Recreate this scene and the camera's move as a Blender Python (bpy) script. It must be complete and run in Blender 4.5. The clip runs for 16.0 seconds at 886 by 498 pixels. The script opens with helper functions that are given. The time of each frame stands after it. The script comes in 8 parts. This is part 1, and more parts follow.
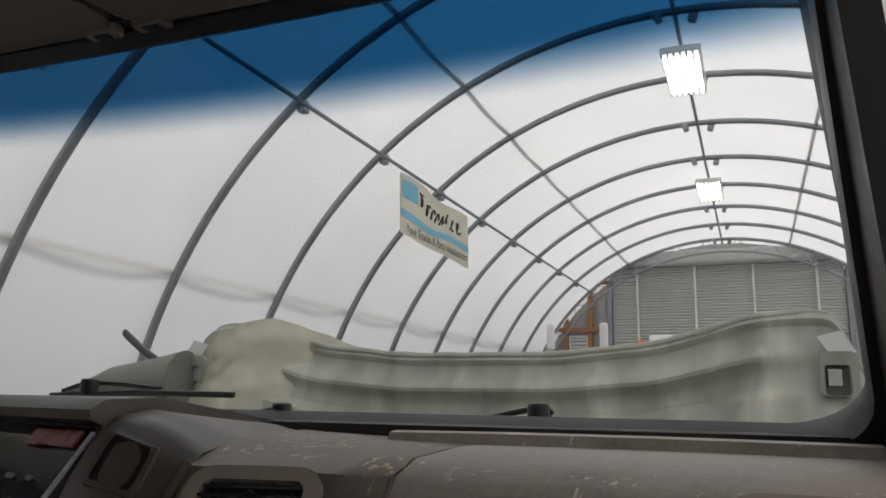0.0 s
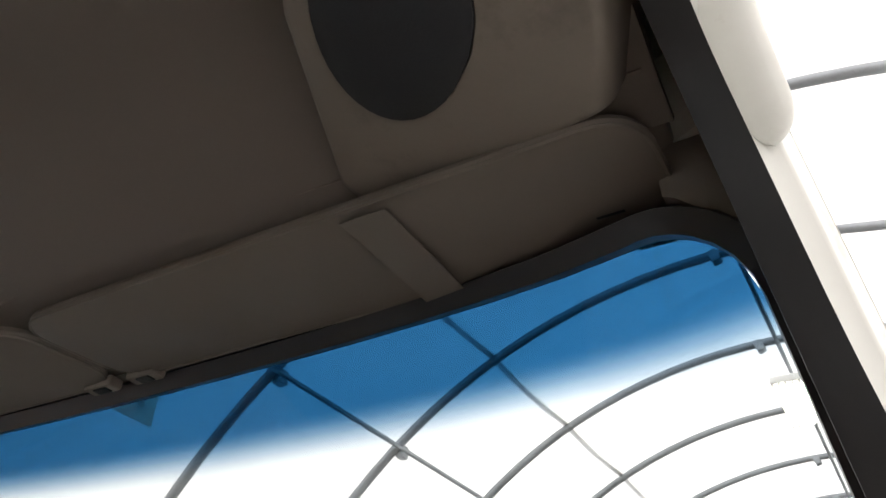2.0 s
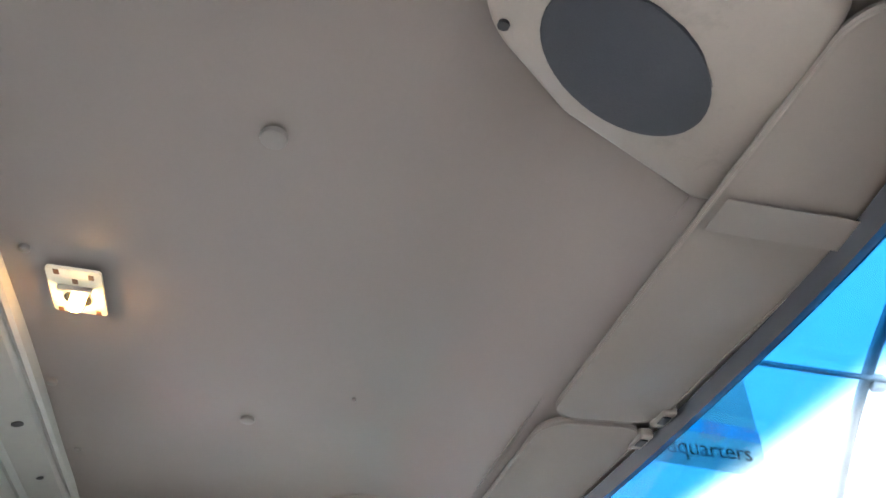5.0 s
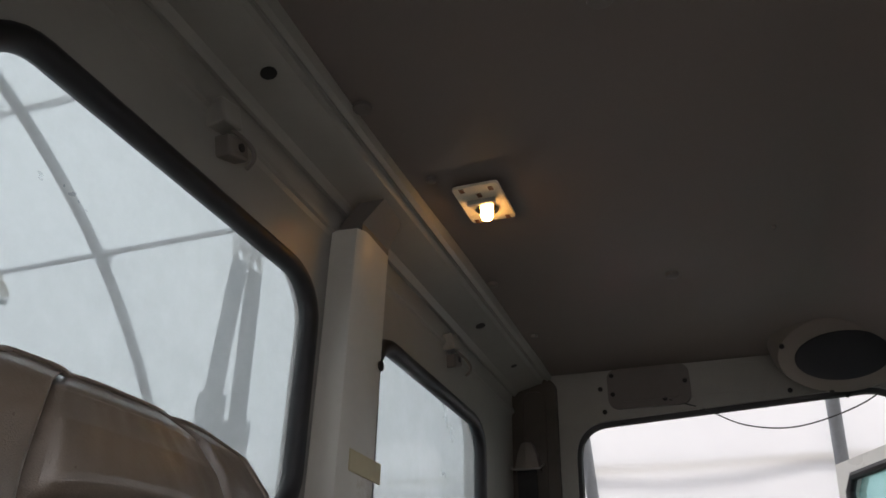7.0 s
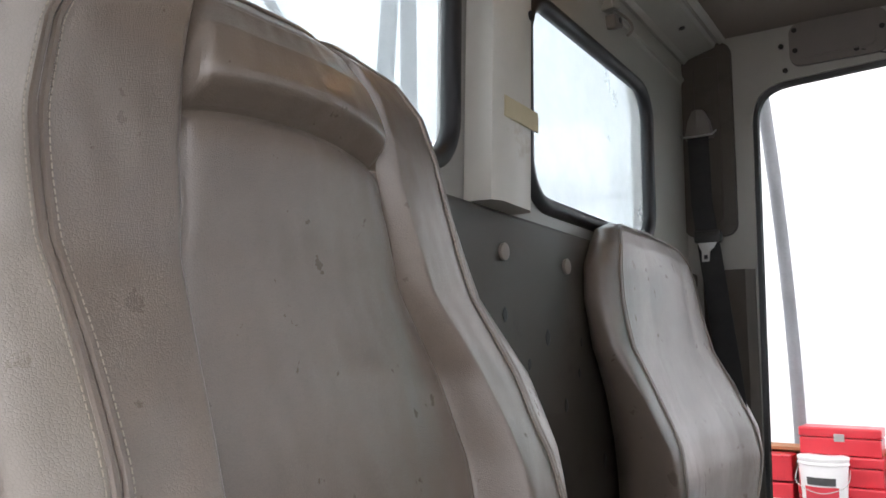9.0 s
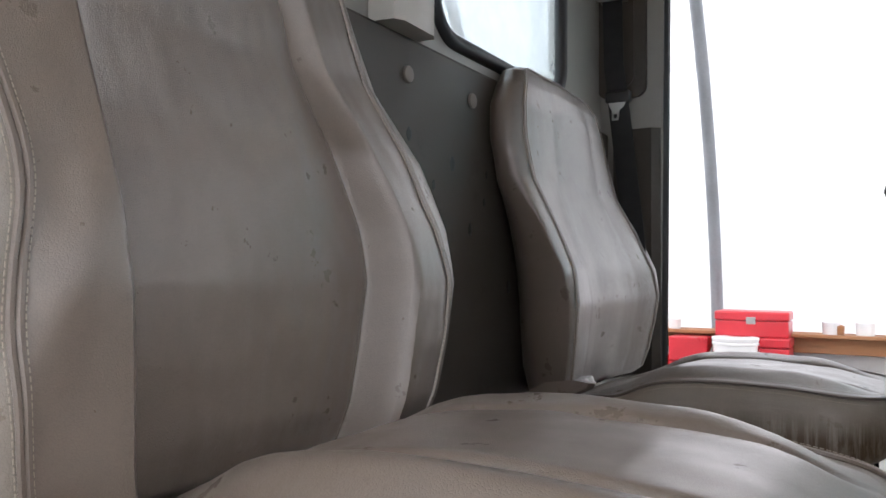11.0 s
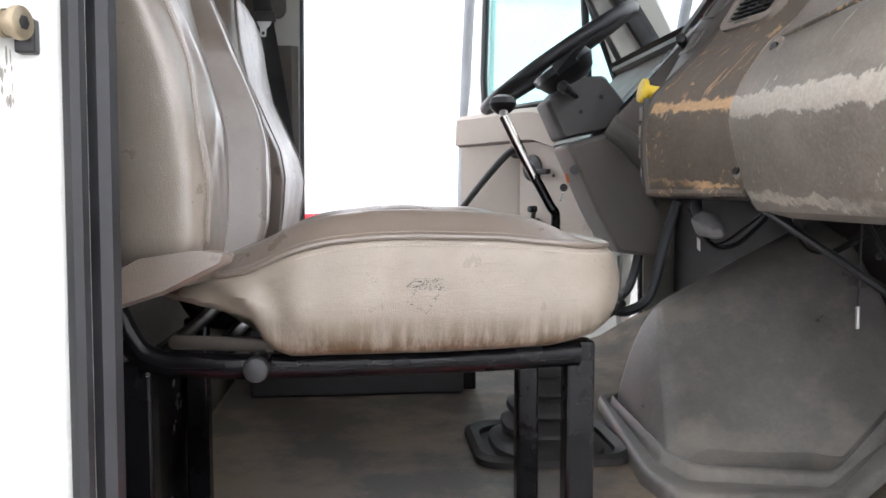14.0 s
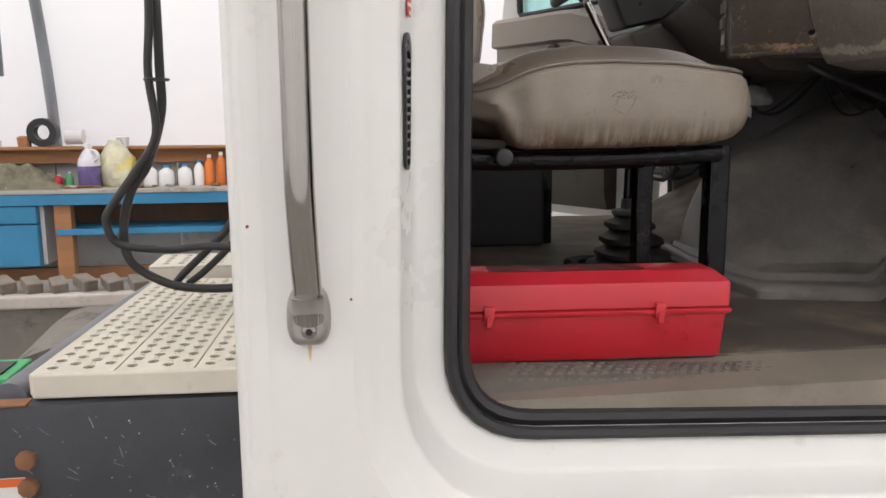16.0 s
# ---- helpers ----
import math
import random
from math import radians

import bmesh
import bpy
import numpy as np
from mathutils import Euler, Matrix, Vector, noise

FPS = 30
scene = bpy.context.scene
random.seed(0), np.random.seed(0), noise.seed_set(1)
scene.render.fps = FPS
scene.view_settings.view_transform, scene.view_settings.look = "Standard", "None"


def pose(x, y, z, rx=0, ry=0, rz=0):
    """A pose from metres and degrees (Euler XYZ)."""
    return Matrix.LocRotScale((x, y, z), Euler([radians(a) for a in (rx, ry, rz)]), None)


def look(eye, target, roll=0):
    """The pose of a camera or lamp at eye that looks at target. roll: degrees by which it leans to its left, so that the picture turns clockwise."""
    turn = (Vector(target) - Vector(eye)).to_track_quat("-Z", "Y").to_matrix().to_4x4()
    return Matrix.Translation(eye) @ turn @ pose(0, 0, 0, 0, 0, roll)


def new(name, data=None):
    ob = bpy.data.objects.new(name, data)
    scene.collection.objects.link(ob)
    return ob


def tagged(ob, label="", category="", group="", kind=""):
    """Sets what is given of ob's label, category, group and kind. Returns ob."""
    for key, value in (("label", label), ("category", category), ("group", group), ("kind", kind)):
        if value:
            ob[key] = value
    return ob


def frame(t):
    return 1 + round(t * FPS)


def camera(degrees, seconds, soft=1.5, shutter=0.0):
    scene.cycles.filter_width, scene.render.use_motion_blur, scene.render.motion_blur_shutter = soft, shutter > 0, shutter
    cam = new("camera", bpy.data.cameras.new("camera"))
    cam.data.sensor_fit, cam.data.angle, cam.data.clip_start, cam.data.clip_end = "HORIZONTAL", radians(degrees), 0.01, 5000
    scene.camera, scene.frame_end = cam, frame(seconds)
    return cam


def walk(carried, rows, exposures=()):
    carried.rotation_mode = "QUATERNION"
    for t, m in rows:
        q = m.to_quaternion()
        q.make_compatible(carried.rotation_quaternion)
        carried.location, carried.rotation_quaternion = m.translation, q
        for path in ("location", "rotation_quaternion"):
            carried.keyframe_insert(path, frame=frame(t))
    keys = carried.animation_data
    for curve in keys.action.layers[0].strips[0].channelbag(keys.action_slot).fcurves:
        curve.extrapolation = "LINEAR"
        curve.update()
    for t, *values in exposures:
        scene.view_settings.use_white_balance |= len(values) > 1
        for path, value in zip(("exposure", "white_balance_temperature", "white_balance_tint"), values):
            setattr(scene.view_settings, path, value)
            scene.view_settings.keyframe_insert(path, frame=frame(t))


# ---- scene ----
# ---- the camera and its way ----
cam = camera(58.8, 16.0, soft=1.6)
PATH = [
    (0, (0.778, 0.1, 0.96), (0.059, 1.93, 1.328), 0.8),
    (0.5, (0.778, 0.099, 0.976), (0.153, 1.914, 1.537), 1.0),
    (1, (0.805, 0.15, 0.988), (0.226, 1.896, 1.774), 1.3),
    (1.5, (0.848, 0.212, 1.0), (0.232, 1.819, 2.02), 1.2),
    (2, (0.894, 0.24, 0.992), (0.047, 1.644, 2.137), 2.3),
    (2.5, (0.928, 0.274, 0.964), (-0.052, 1.53, 2.172), 2.3),
    (3, (0.946, 0.288, 0.941), (-0.154, 1.402, 2.186), 2.6),
    (3.2, (0.954, 0.287, 0.933), (-0.197, 1.34, 2.184), 2.7),
    (5.3, (1.079, 0.279, 0.885), (-0.491, 0.496, 2.104), 0.6),
    (5.5, (1.079, 0.28, 0.885), (-0.517, 0.403, 2.084), 0.6),
    (6, (1.092, 0.288, 0.881), (-0.568, 0.177, 1.992), 0.8),
    (6.5, (1.102, 0.295, 0.875), (-0.563, -0.027, 1.935), 0.9),
    (7, (1.08, 0.302, 0.871), (-0.568, -0.326, 1.814), 1.2),
    (7.5, (1.064, 0.293, 0.864), (-0.587, -0.562, 1.599), 1.0),
    (8, (1.053, 0.298, 0.842), (-0.598, -0.672, 1.42), 0.9),
    (8.5, (1.038, 0.3, 0.807), (-0.612, -0.758, 1.205), 0.9),
    (9, (1.031, 0.311, 0.776), (-0.621, -0.783, 1.051), 0.5),
    (9.2, (1.028, 0.315, 0.766), (-0.629, -0.78, 0.998), 0.5),
    (11.3, (1.075, 0.399, 0.613), (-0.706, -0.512, 0.607), -0.4),
    (11.5, (1.098, 0.381, 0.601), (-0.733, -0.422, 0.582), -0.5),
    (12, (1.187, 0.333, 0.573), (-0.756, -0.133, 0.487), -0.4),
    (12.5, (1.285, 0.277, 0.557), (-0.7, 0.069, 0.427), -0.1),
    (13, (1.382, 0.254, 0.538), (-0.614, 0.254, 0.399), 0.1),
    (13.5, (1.5, 0.173, 0.543), (-0.49, 0.321, 0.403), -0.0),
    (14, (1.581, 0.119, 0.549), (-0.404, 0.308, 0.4), -0.1),
    (14.5, (1.7, 0.052, 0.544), (-0.28, 0.281, 0.38), -0.1),
    (15, (1.818, -0.082, 0.538), (-0.154, 0.196, 0.353), -0.2),
    (15.5, (1.863, -0.182, 0.491), (-0.103, 0.099, 0.252), -0.2),
    (16, (1.88, -0.253, 0.415), (-0.073, 0.027, 0.091), -0.3),
]
EXPOSURES = [
    (0, 0.12, 6600, 14),
    (0.5, 0.0, 6300, 6),
    (1, -0.2, 6300, 2),
    (1.5, 0.1, 6300, 6),
    (2, 1.2, 6700, 11),
    (2.5, 1.8, 7300, 15),
    (3.2, 2.1, 7400, 15),
    (5.3, 3.5, 5700, 9),
    (6, 3.3, 5650, 10),
    (6.5, 1.65, 6250, 11),
    (7, 0.5, 6400, 14),
    (7.5, 0.6, 6600, 14),
    (8, 1.0, 6900, 16),
    (8.5, 1.3, 6600, 13),
    (9.2, 1.6, 6150, 14),
    (11.5, 1.4, 6100, 13),
    (12, 1.3, 6200, 13),
    (12.5, 1.5, 6300, 13),
    (13, 1.85, 6200, 12),
    (13.5, 2.3, 6100, 12),
    (14, 2.15, 6050, 12),
    (14.5, 1.55, 6100, 11),
    (15, 1.05, 6350, 11),
    (15.5, 0.95, 6450, 12),
    (16, 0.87, 6550, 13),
]
walk(cam, [(t, look(eye, target, roll)) for t, eye, target, roll in PATH], EXPOSURES)

# ---- light: an overcast day above a translucent fabric shelter ----
world = bpy.data.worlds.new("overcast_sky")
scene.world = world
world.use_nodes = True
wn = world.node_tree.nodes
sky = wn.new("ShaderNodeTexSky")
sky.sky_type, sky.sun_disc = "NISHITA", False
sky.sun_elevation, sky.sun_rotation, sky.air_density, sky.dust_density = radians(79), radians(135), 1.0, 2.0
grey = wn.new("ShaderNodeHueSaturation")
grey.inputs["Saturation"].default_value = 0.14
world.node_tree.links.new(sky.outputs[0], grey.inputs["Color"])
world.node_tree.links.new(grey.outputs[0], wn["Background"].inputs[0])
wn["Background"].inputs[1].default_value = 0.15
sun_data = bpy.data.lights.new("sun", "SUN")
sun_data.energy, sun_data.angle, sun_data.color = 4.0, radians(12), (1.0, 0.95, 0.88)
sun = new("sun", sun_data)
sun.matrix_world = look((1.1, -1.1, 8), (0, 0, 0))


# ---- materials ----
def nodes_of(name):
    m = bpy.data.materials.new(name)
    m.use_nodes = True
    return m, m.node_tree.nodes, m.node_tree.links, m.node_tree.nodes["Principled BSDF"]


def noise_tex(n, l, scale, detail=4.0, rough=0.55, stretch=None):
    co = n.new("ShaderNodeTexCoord")
    tex = n.new("ShaderNodeTexNoise")
    tex.inputs["Scale"].default_value, tex.inputs["Detail"].default_value, tex.inputs["Roughness"].default_value = scale, detail, rough
    src = co.outputs["Object"]
    if stretch:
        mp = n.new("ShaderNodeMapping")
        mp.inputs["Scale"].default_value = stretch
        l.new(src, mp.inputs[0])
        src = mp.outputs[0]
    l.new(src, tex.inputs["Vector"])
    return tex.outputs["Fac"]


def ramp(n, l, fac, lo, hi, a=0.0, b=1.0):
    mr = n.new("ShaderNodeMapRange")
    mr.inputs[1].default_value, mr.inputs[2].default_value, mr.inputs[3].default_value, mr.inputs[4].default_value = lo, hi, a, b
    mr.clamp = True
    l.new(fac, mr.inputs[0])
    return mr.outputs[0]


def blend(n, l, fac, a, b, how="MIX"):
    mx = n.new("ShaderNodeMix")
    mx.data_type, mx.blend_type = "RGBA", how
    for sock, v in ((mx.inputs[0], fac), (mx.inputs[6], a), (mx.inputs[7], b)):
        if isinstance(v, (int, float)):
            sock.default_value = v
        elif isinstance(v, tuple):
            sock.default_value = (*v[:3], 1)
        else:
            l.new(v, sock)
    return mx.outputs[2]


def surface(name, col, rough=0.5, metal=0.0, var=0.12, scale=6.0, fine=90.0, bump=0.15, depth=0.001, dirt=None, spec=0.5, rvar=0.12, stretch=None, coat=0.0):
    """A worn real surface: two scales of tone, fine relief, and patches of dirt (colour, amount 0..1, scale)."""
    m, n, l, p = nodes_of(name)
    big, small = noise_tex(n, l, scale, 5, 0.6, stretch), noise_tex(n, l, fine, 3, 0.6, stretch)
    dark, light = tuple(c * (1 - var) for c in col), tuple(min(1, c * (1 + var)) for c in col)
    tone = blend(n, l, ramp(n, l, big, 0.3, 0.7), dark, light)
    tone = blend(n, l, ramp(n, l, small, 0.35, 0.65, 0, var * 0.7), tone, tuple(c * 0.6 for c in col))
    if dirt:
        dcol, amount, dscale = dirt
        patch = ramp(n, l, noise_tex(n, l, dscale, 6, 0.65, stretch), 0.68 - amount * 0.35, 0.78 - amount * 0.25, 0, 0.85)
        tone = blend(n, l, patch, tone, dcol)
    l.new(tone, p.inputs["Base Color"])
    l.new(ramp(n, l, big, 0.3, 0.7, max(0.03, rough - rvar), min(1, rough + rvar)), p.inputs["Roughness"])
    p.inputs["Metallic"].default_value, p.inputs["Specular IOR Level"].default_value = metal, spec
    p.inputs["Coat Weight"].default_value = coat
    bp = n.new("ShaderNodeBump")
    bp.inputs["Strength"].default_value, bp.inputs["Distance"].default_value = bump, depth
    l.new(small, bp.inputs["Height"])
    l.new(bp.outputs[0], p.inputs["Normal"])
    return m


def leather(name, col, wear=None, grain=(1, 1, 0.4), crinkle=0.36, sheen=0.65):
    m, n, l, p = nodes_of(name)
    co = n.new("ShaderNodeTexCoord")
    vor = n.new("ShaderNodeTexVoronoi")
    vor.feature, vor.inputs["Scale"].default_value = "DISTANCE_TO_EDGE", 460.0
    warp = n.new("ShaderNodeTexNoise")
    warp.inputs["Scale"].default_value = 40.0
    l.new(co.outputs["Object"], warp.inputs["Vector"])
    add = n.new("ShaderNodeVectorMath")
    add.operation = "MULTIPLY_ADD"
    add.inputs[1].default_value = (0.008, 0.008, 0.008)
    l.new(warp.outputs["Color"], add.inputs[0])
    l.new(co.outputs["Object"], add.inputs[2])
    l.new(add.outputs[0], vor.inputs["Vector"])
    big, mid = noise_tex(n, l, 5, 6, 0.6), noise_tex(n, l, 28, 5, 0.65)
    tone = blend(n, l, ramp(n, l, big, 0.3, 0.7), tuple(c * 0.86 for c in col), tuple(c * 1.1 for c in col))
    tone = blend(n, l, ramp(n, l, mid, 0.36, 0.64, 0, 0.20), tone, tuple(c * 0.6 for c in col))
    crease = ramp(n, l, vor.outputs["Distance"], 0.0, 0.12, 0.22, 0.0)
    tone = blend(n, l, crease, tone, tuple(c * 0.45 for c in col))
    if wear:
        tone = blend(n, l, ramp(n, l, noise_tex(n, l, 9, 6, 0.6), 0.40, 0.72, 0, 0.6), tone, wear)
    l.new(tone, p.inputs["Base Color"])
    l.new(ramp(n, l, mid, 0.3, 0.7, 0.26, 0.38), p.inputs["Roughness"])
    p.inputs["Specular IOR Level"].default_value = 0.3 + 0.7 * sheen
    p.inputs["Coat Weight"].default_value, p.inputs["Coat Roughness"].default_value = sheen, 0.30
    b1, b2 = n.new("ShaderNodeBump"), n.new("ShaderNodeBump")
    b1.inputs["Strength"].default_value, b1.inputs["Distance"].default_value = 0.32, 0.0005
    b2.inputs["Strength"].default_value, b2.inputs["Distance"].default_value = 0.22, 0.003
    l.new(ramp(n, l, vor.outputs["Distance"], 0.0, 0.2), b1.inputs["Height"])
    l.new(noise_tex(n, l, 16, 4, 0.6), b2.inputs["Height"])
    b3 = n.new("ShaderNodeBump")
    b3.inputs["Strength"].default_value, b3.inputs["Distance"].default_value = crinkle, 0.0014
    creased = n.new("ShaderNodeMath")
    creased.operation = "MULTIPLY"
    l.new(noise_tex(n, l, 210, 4, 0.65, grain), creased.inputs[0])
    l.new(ramp(n, l, noise_tex(n, l, 7, 3, 0.6), 0.42, 0.66, 0.25, 1.0), creased.inputs[1])
    l.new(creased.outputs[0], b3.inputs["Height"])
    l.new(b2.outputs[0], b3.inputs["Normal"])
    l.new(b3.outputs[0], b1.inputs["Normal"])
    l.new(b1.outputs[0], p.inputs["Normal"])
    return m


def glass(name, tint=(0.93, 0.97, 0.96), gloss=0.06, haze=0.0):
    m, n, l, p = nodes_of(name)
    n.remove(p)
    tr, gl, mx = n.new("ShaderNodeBsdfTransparent"), n.new("ShaderNodeBsdfGlossy"), n.new("ShaderNodeMixShader")
    tr.inputs[0].default_value = (*tint, 1)
    gl.inputs["Roughness"].default_value = 0.02
    fr, pw, sc = n.new("ShaderNodeLayerWeight"), n.new("ShaderNodeMath"), n.new("ShaderNodeMath")
    pw.operation, sc.operation = "POWER", "MULTIPLY_ADD"
    pw.inputs[1].default_value, sc.inputs[1].default_value, sc.inputs[2].default_value = 4.0, 0.5, 0.015
    l.new(fr.outputs["Facing"], pw.inputs[0])
    l.new(pw.outputs[0], sc.inputs[0])
    l.new(sc.outputs[0], mx.inputs[0])
    l.new(tr.outputs[0], mx.inputs[1])
    l.new(gl.outputs[0], mx.inputs[2])
    out = mx.outputs[0]
    if haze:
        df, m2 = n.new("ShaderNodeBsdfTranslucent"), n.new("ShaderNodeMixShader")
        df.inputs[0].default_value = (0.95, 0.98, 0.99, 1)
        l.new(ramp(n, l, noise_tex(n, l, 5, 6, 0.65), 0.25, 0.75, haze * 0.8, haze * 1.2), m2.inputs[0])
        l.new(out, m2.inputs[1])
        l.new(df.outputs[0], m2.inputs[2])
        out = m2.outputs[0]
    l.new(out, n["Material Output"].inputs[0])
    return m, n, l, tr


def fabric_material():
    m, n, l, p = nodes_of("shelter_fabric")
    n.remove(p)
    df, tl, mx = n.new("ShaderNodeBsdfDiffuse"), n.new("ShaderNodeBsdfTranslucent"), n.new("ShaderNodeMixShader")
    tone = blend(n, l, ramp(n, l, noise_tex(n, l, 0.5, 5, 0.6), 0.3, 0.7), (0.83, 0.83, 0.85), (0.90, 0.90, 0.91))
    spots = ramp(n, l, noise_tex(n, l, 1.1, 7, 0.7), 0.70, 0.80, 0, 0.35)
    tone = blend(n, l, spots, tone, (0.55, 0.54, 0.52))
    l.new(tone, df.inputs[0])
    l.new(tone, tl.inputs[0])
    mx.inputs[0].default_value = 0.5
    l.new(df.outputs[0], mx.inputs[1])
    l.new(tl.outputs[0], mx.inputs[2])
    l.new(mx.outputs[0], n["Material Output"].inputs[0])
    return m


def glow(name, col, strength):
    m, n, l, p = nodes_of(name)
    p.inputs["Base Color"].default_value = (*col, 1)
    p.inputs["Emission Color"].default_value = (*col, 1)
    p.inputs["Emission Strength"].default_value = strength
    return m


def worn_dash(name, col, dark, bare, zc, half, zlow, halflow, chips):
    """painted plastic, rubbed through to a paler ground along its crest and its lower edge, with chips and slanting scrapes"""
    m, n, l, p = nodes_of(name)
    co, sp = n.new("ShaderNodeTexCoord"), n.new("ShaderNodeSeparateXYZ")
    l.new(co.outputs["Object"], sp.inputs[0])

    def calc(op, a, b=0.0, c=0.0):
        nd = n.new("ShaderNodeMath")
        nd.operation = op
        for sock, v in zip(nd.inputs, (a, b, c)):
            if isinstance(v, (int, float)):
                sock.default_value = v
            else:
                l.new(v, sock)
        return nd.outputs[0]
    ragged, fine = noise_tex(n, l, 26, 9, 0.72), noise_tex(n, l, 170, 5, 0.7)
    big = noise_tex(n, l, 6, 6, 0.65)
    tilted = calc("MULTIPLY_ADD", sp.outputs[0], 0.045, sp.outputs[2])

    def stripe(mid, hw, amp):
        d = calc("ABSOLUTE", calc("SUBTRACT", tilted, mid + 0.045 * 0.62))
        d = calc("ADD", d, calc("MULTIPLY", calc("SUBTRACT", ragged, 0.5), amp))
        d = calc("ADD", d, calc("MULTIPLY", calc("SUBTRACT", fine, 0.5), amp * 0.25))
        return ramp(n, l, d, hw - 0.0015, hw + 0.0015, 1, 0)
    tone = blend(n, l, ramp(n, l, big, 0.35, 0.68), dark, col)
    tone = blend(n, l, ramp(n, l, fine, 0.4, 0.7, 0, 0.35), tone, tuple(c * 1.35 for c in col))
    worn = calc("MAXIMUM", stripe(zc, half, 0.05), calc("MULTIPLY", stripe(zlow, halflow, 0.05), ramp(n, l, big, 0.42, 0.52)))
    spots = ramp(n, l, noise_tex(n, l, 17, 9, 0.72), 0.70 - 0.34 * chips, 0.715 - 0.34 * chips, 0, 1)
    worn = calc("MAXIMUM", worn, calc("MULTIPLY", spots, ramp(n, l, noise_tex(n, l, 8.3, 3, 0.5), 0.46, 0.56)))
    turn_ = n.new("ShaderNodeMapping")
    turn_.vector_type = "TEXTURE"
    turn_.inputs["Rotation"].default_value = (0.0, radians(-53), radians(75))
    turn_.inputs["Scale"].default_value = (0.11, 0.0085, 0.0085)
    l.new(co.outputs["Object"], turn_.inputs[0])
    scr = n.new("ShaderNodeTexNoise")
    scr.inputs["Scale"].default_value, scr.inputs["Detail"].default_value = 1.0, 3.0
    l.new(turn_.outputs[0], scr.inputs["Vector"])
    lines_ = calc("MULTIPLY", ramp(n, l, scr.outputs["Fac"], 0.68 - 0.30 * chips, 0.70 - 0.30 * chips), ramp(n, l, noise_tex(n, l, 9.1, 4, 0.6), 0.48, 0.58))
    worn = calc("MAXIMUM", worn, calc("MULTIPLY", lines_, 0.8))
    l.new(blend(n, l, worn, tone, blend(n, l, ramp(n, l, fine, 0.35, 0.65), bare, tuple(c * 0.75 for c in bare))), p.inputs["Base Color"])
    l.new(ramp(n, l, big, 0.3, 0.7, 0.40, 0.58), p.inputs["Roughness"])
    b1, b2 = n.new("ShaderNodeBump"), n.new("ShaderNodeBump")
    b1.inputs["Strength"].default_value, b1.inputs["Distance"].default_value = 0.25, 0.0005
    b2.inputs["Strength"].default_value, b2.inputs["Distance"].default_value = 0.5, 0.0006
    b2.invert = True
    l.new(noise_tex(n, l, 420, 3, 0.6), b1.inputs["Height"])
    l.new(worn, b2.inputs["Height"])
    l.new(b1.outputs[0], b2.inputs["Normal"])
    l.new(b2.outputs[0], p.inputs["Normal"])
    return m


FABRIC = fabric_material()
GALV = surface("galvanised_steel", (0.30, 0.32, 0.34), 0.5, 0.6, 0.2, 3, 60)
CONCRETE = surface("concrete_floor", (0.32, 0.31, 0.29), 0.8, 0, 0.2, 0.8, 30, 0.3, 0.003, ((0.15, 0.14, 0.13), 0.3, 1.5))
CREAM = surface("white_cab_paint", (0.74, 0.74, 0.70), 0.35, 0, 0.03, 4, 40, 0.03, 0.0005, ((0.58, 0.55, 0.49), 0.10, 9), coat=0.2)
INNERPAINT = surface("dull_inner_paint", (0.335, 0.325, 0.29), 0.40, 0, 0.10, 3, 40, 0.03, 0.0004, rvar=0.04)
RUBBER = surface("black_rubber_seal", (0.018, 0.018, 0.02), 0.45, 0, 0.2, 12, 120, 0.1, 0.0006)
HEADLINER = surface("grey_brown_headliner_board", (0.196, 0.167, 0.147), 0.5, 0, 0.06, 2.5, 220, 0.15, 0.0006, spec=0.4)
TRIM = surface("taupe_plastic_trim", (0.235, 0.202, 0.174), 0.5, 0, 0.08, 5, 260, 0.2, 0.0005, ((0.16, 0.14, 0.12), 0.2, 8))
DARKTRIM = surface("dark_brown_trim", (0.066, 0.056, 0.045), 0.55, 0, 0.2, 5, 260, 0.2, 0.0005, ((0.035, 0.028, 0.022), 0.3, 9))
VISORMAT = surface("beige_visor_vinyl", (0.185, 0.158, 0.134), 0.55, 0, 0.07, 7, 300, 0.2, 0.0004)
DASHMAT = worn_dash("worn_brown_dash_plastic", (0.285, 0.248, 0.212), (0.150, 0.129, 0.108), (0.58, 0.525, 0.45), 0.664, 0.016, 0.533, 0.0065, 0.10)
DASHWORN = worn_dash("scratched_dash_panel", (0.152, 0.125, 0.101), (0.085, 0.069, 0.055), (0.58, 0.38, 0.21), 0.669, 0.009, 0.546, 0.004, 0.34)
GREYPLASTIC = surface("grey_column_plastic", (0.18, 0.162, 0.145), 0.5, 0, 0.1, 6, 240, 0.2, 0.0005)
BLACKPLASTIC = surface("black_plastic", (0.014, 0.014, 0.015), 0.4, 0, 0.2, 8, 200, 0.15, 0.0005)
BLACKPAINT = surface("glossy_black_enamel", (0.006, 0.006, 0.007), 0.20, 0, 0.2, 8, 60, 0.05, 0.0005, ((0.10, 0.09, 0.08), 0.05, 20), spec=0.22)
CHROME = surface("brushed_stainless_tube", (0.37, 0.35, 0.325), 0.12, 1.0, 0.10, 10, 120, 0.01, 0.0001, rvar=0.04, stretch=(1, 1, 0.1))
STEEL = surface("bare_steel", (0.5, 0.49, 0.47), 0.35, 1.0, 0.15, 10, 80)
LEATHER = leather("taupe_vinyl_leather", (0.178, 0.142, 0.113))
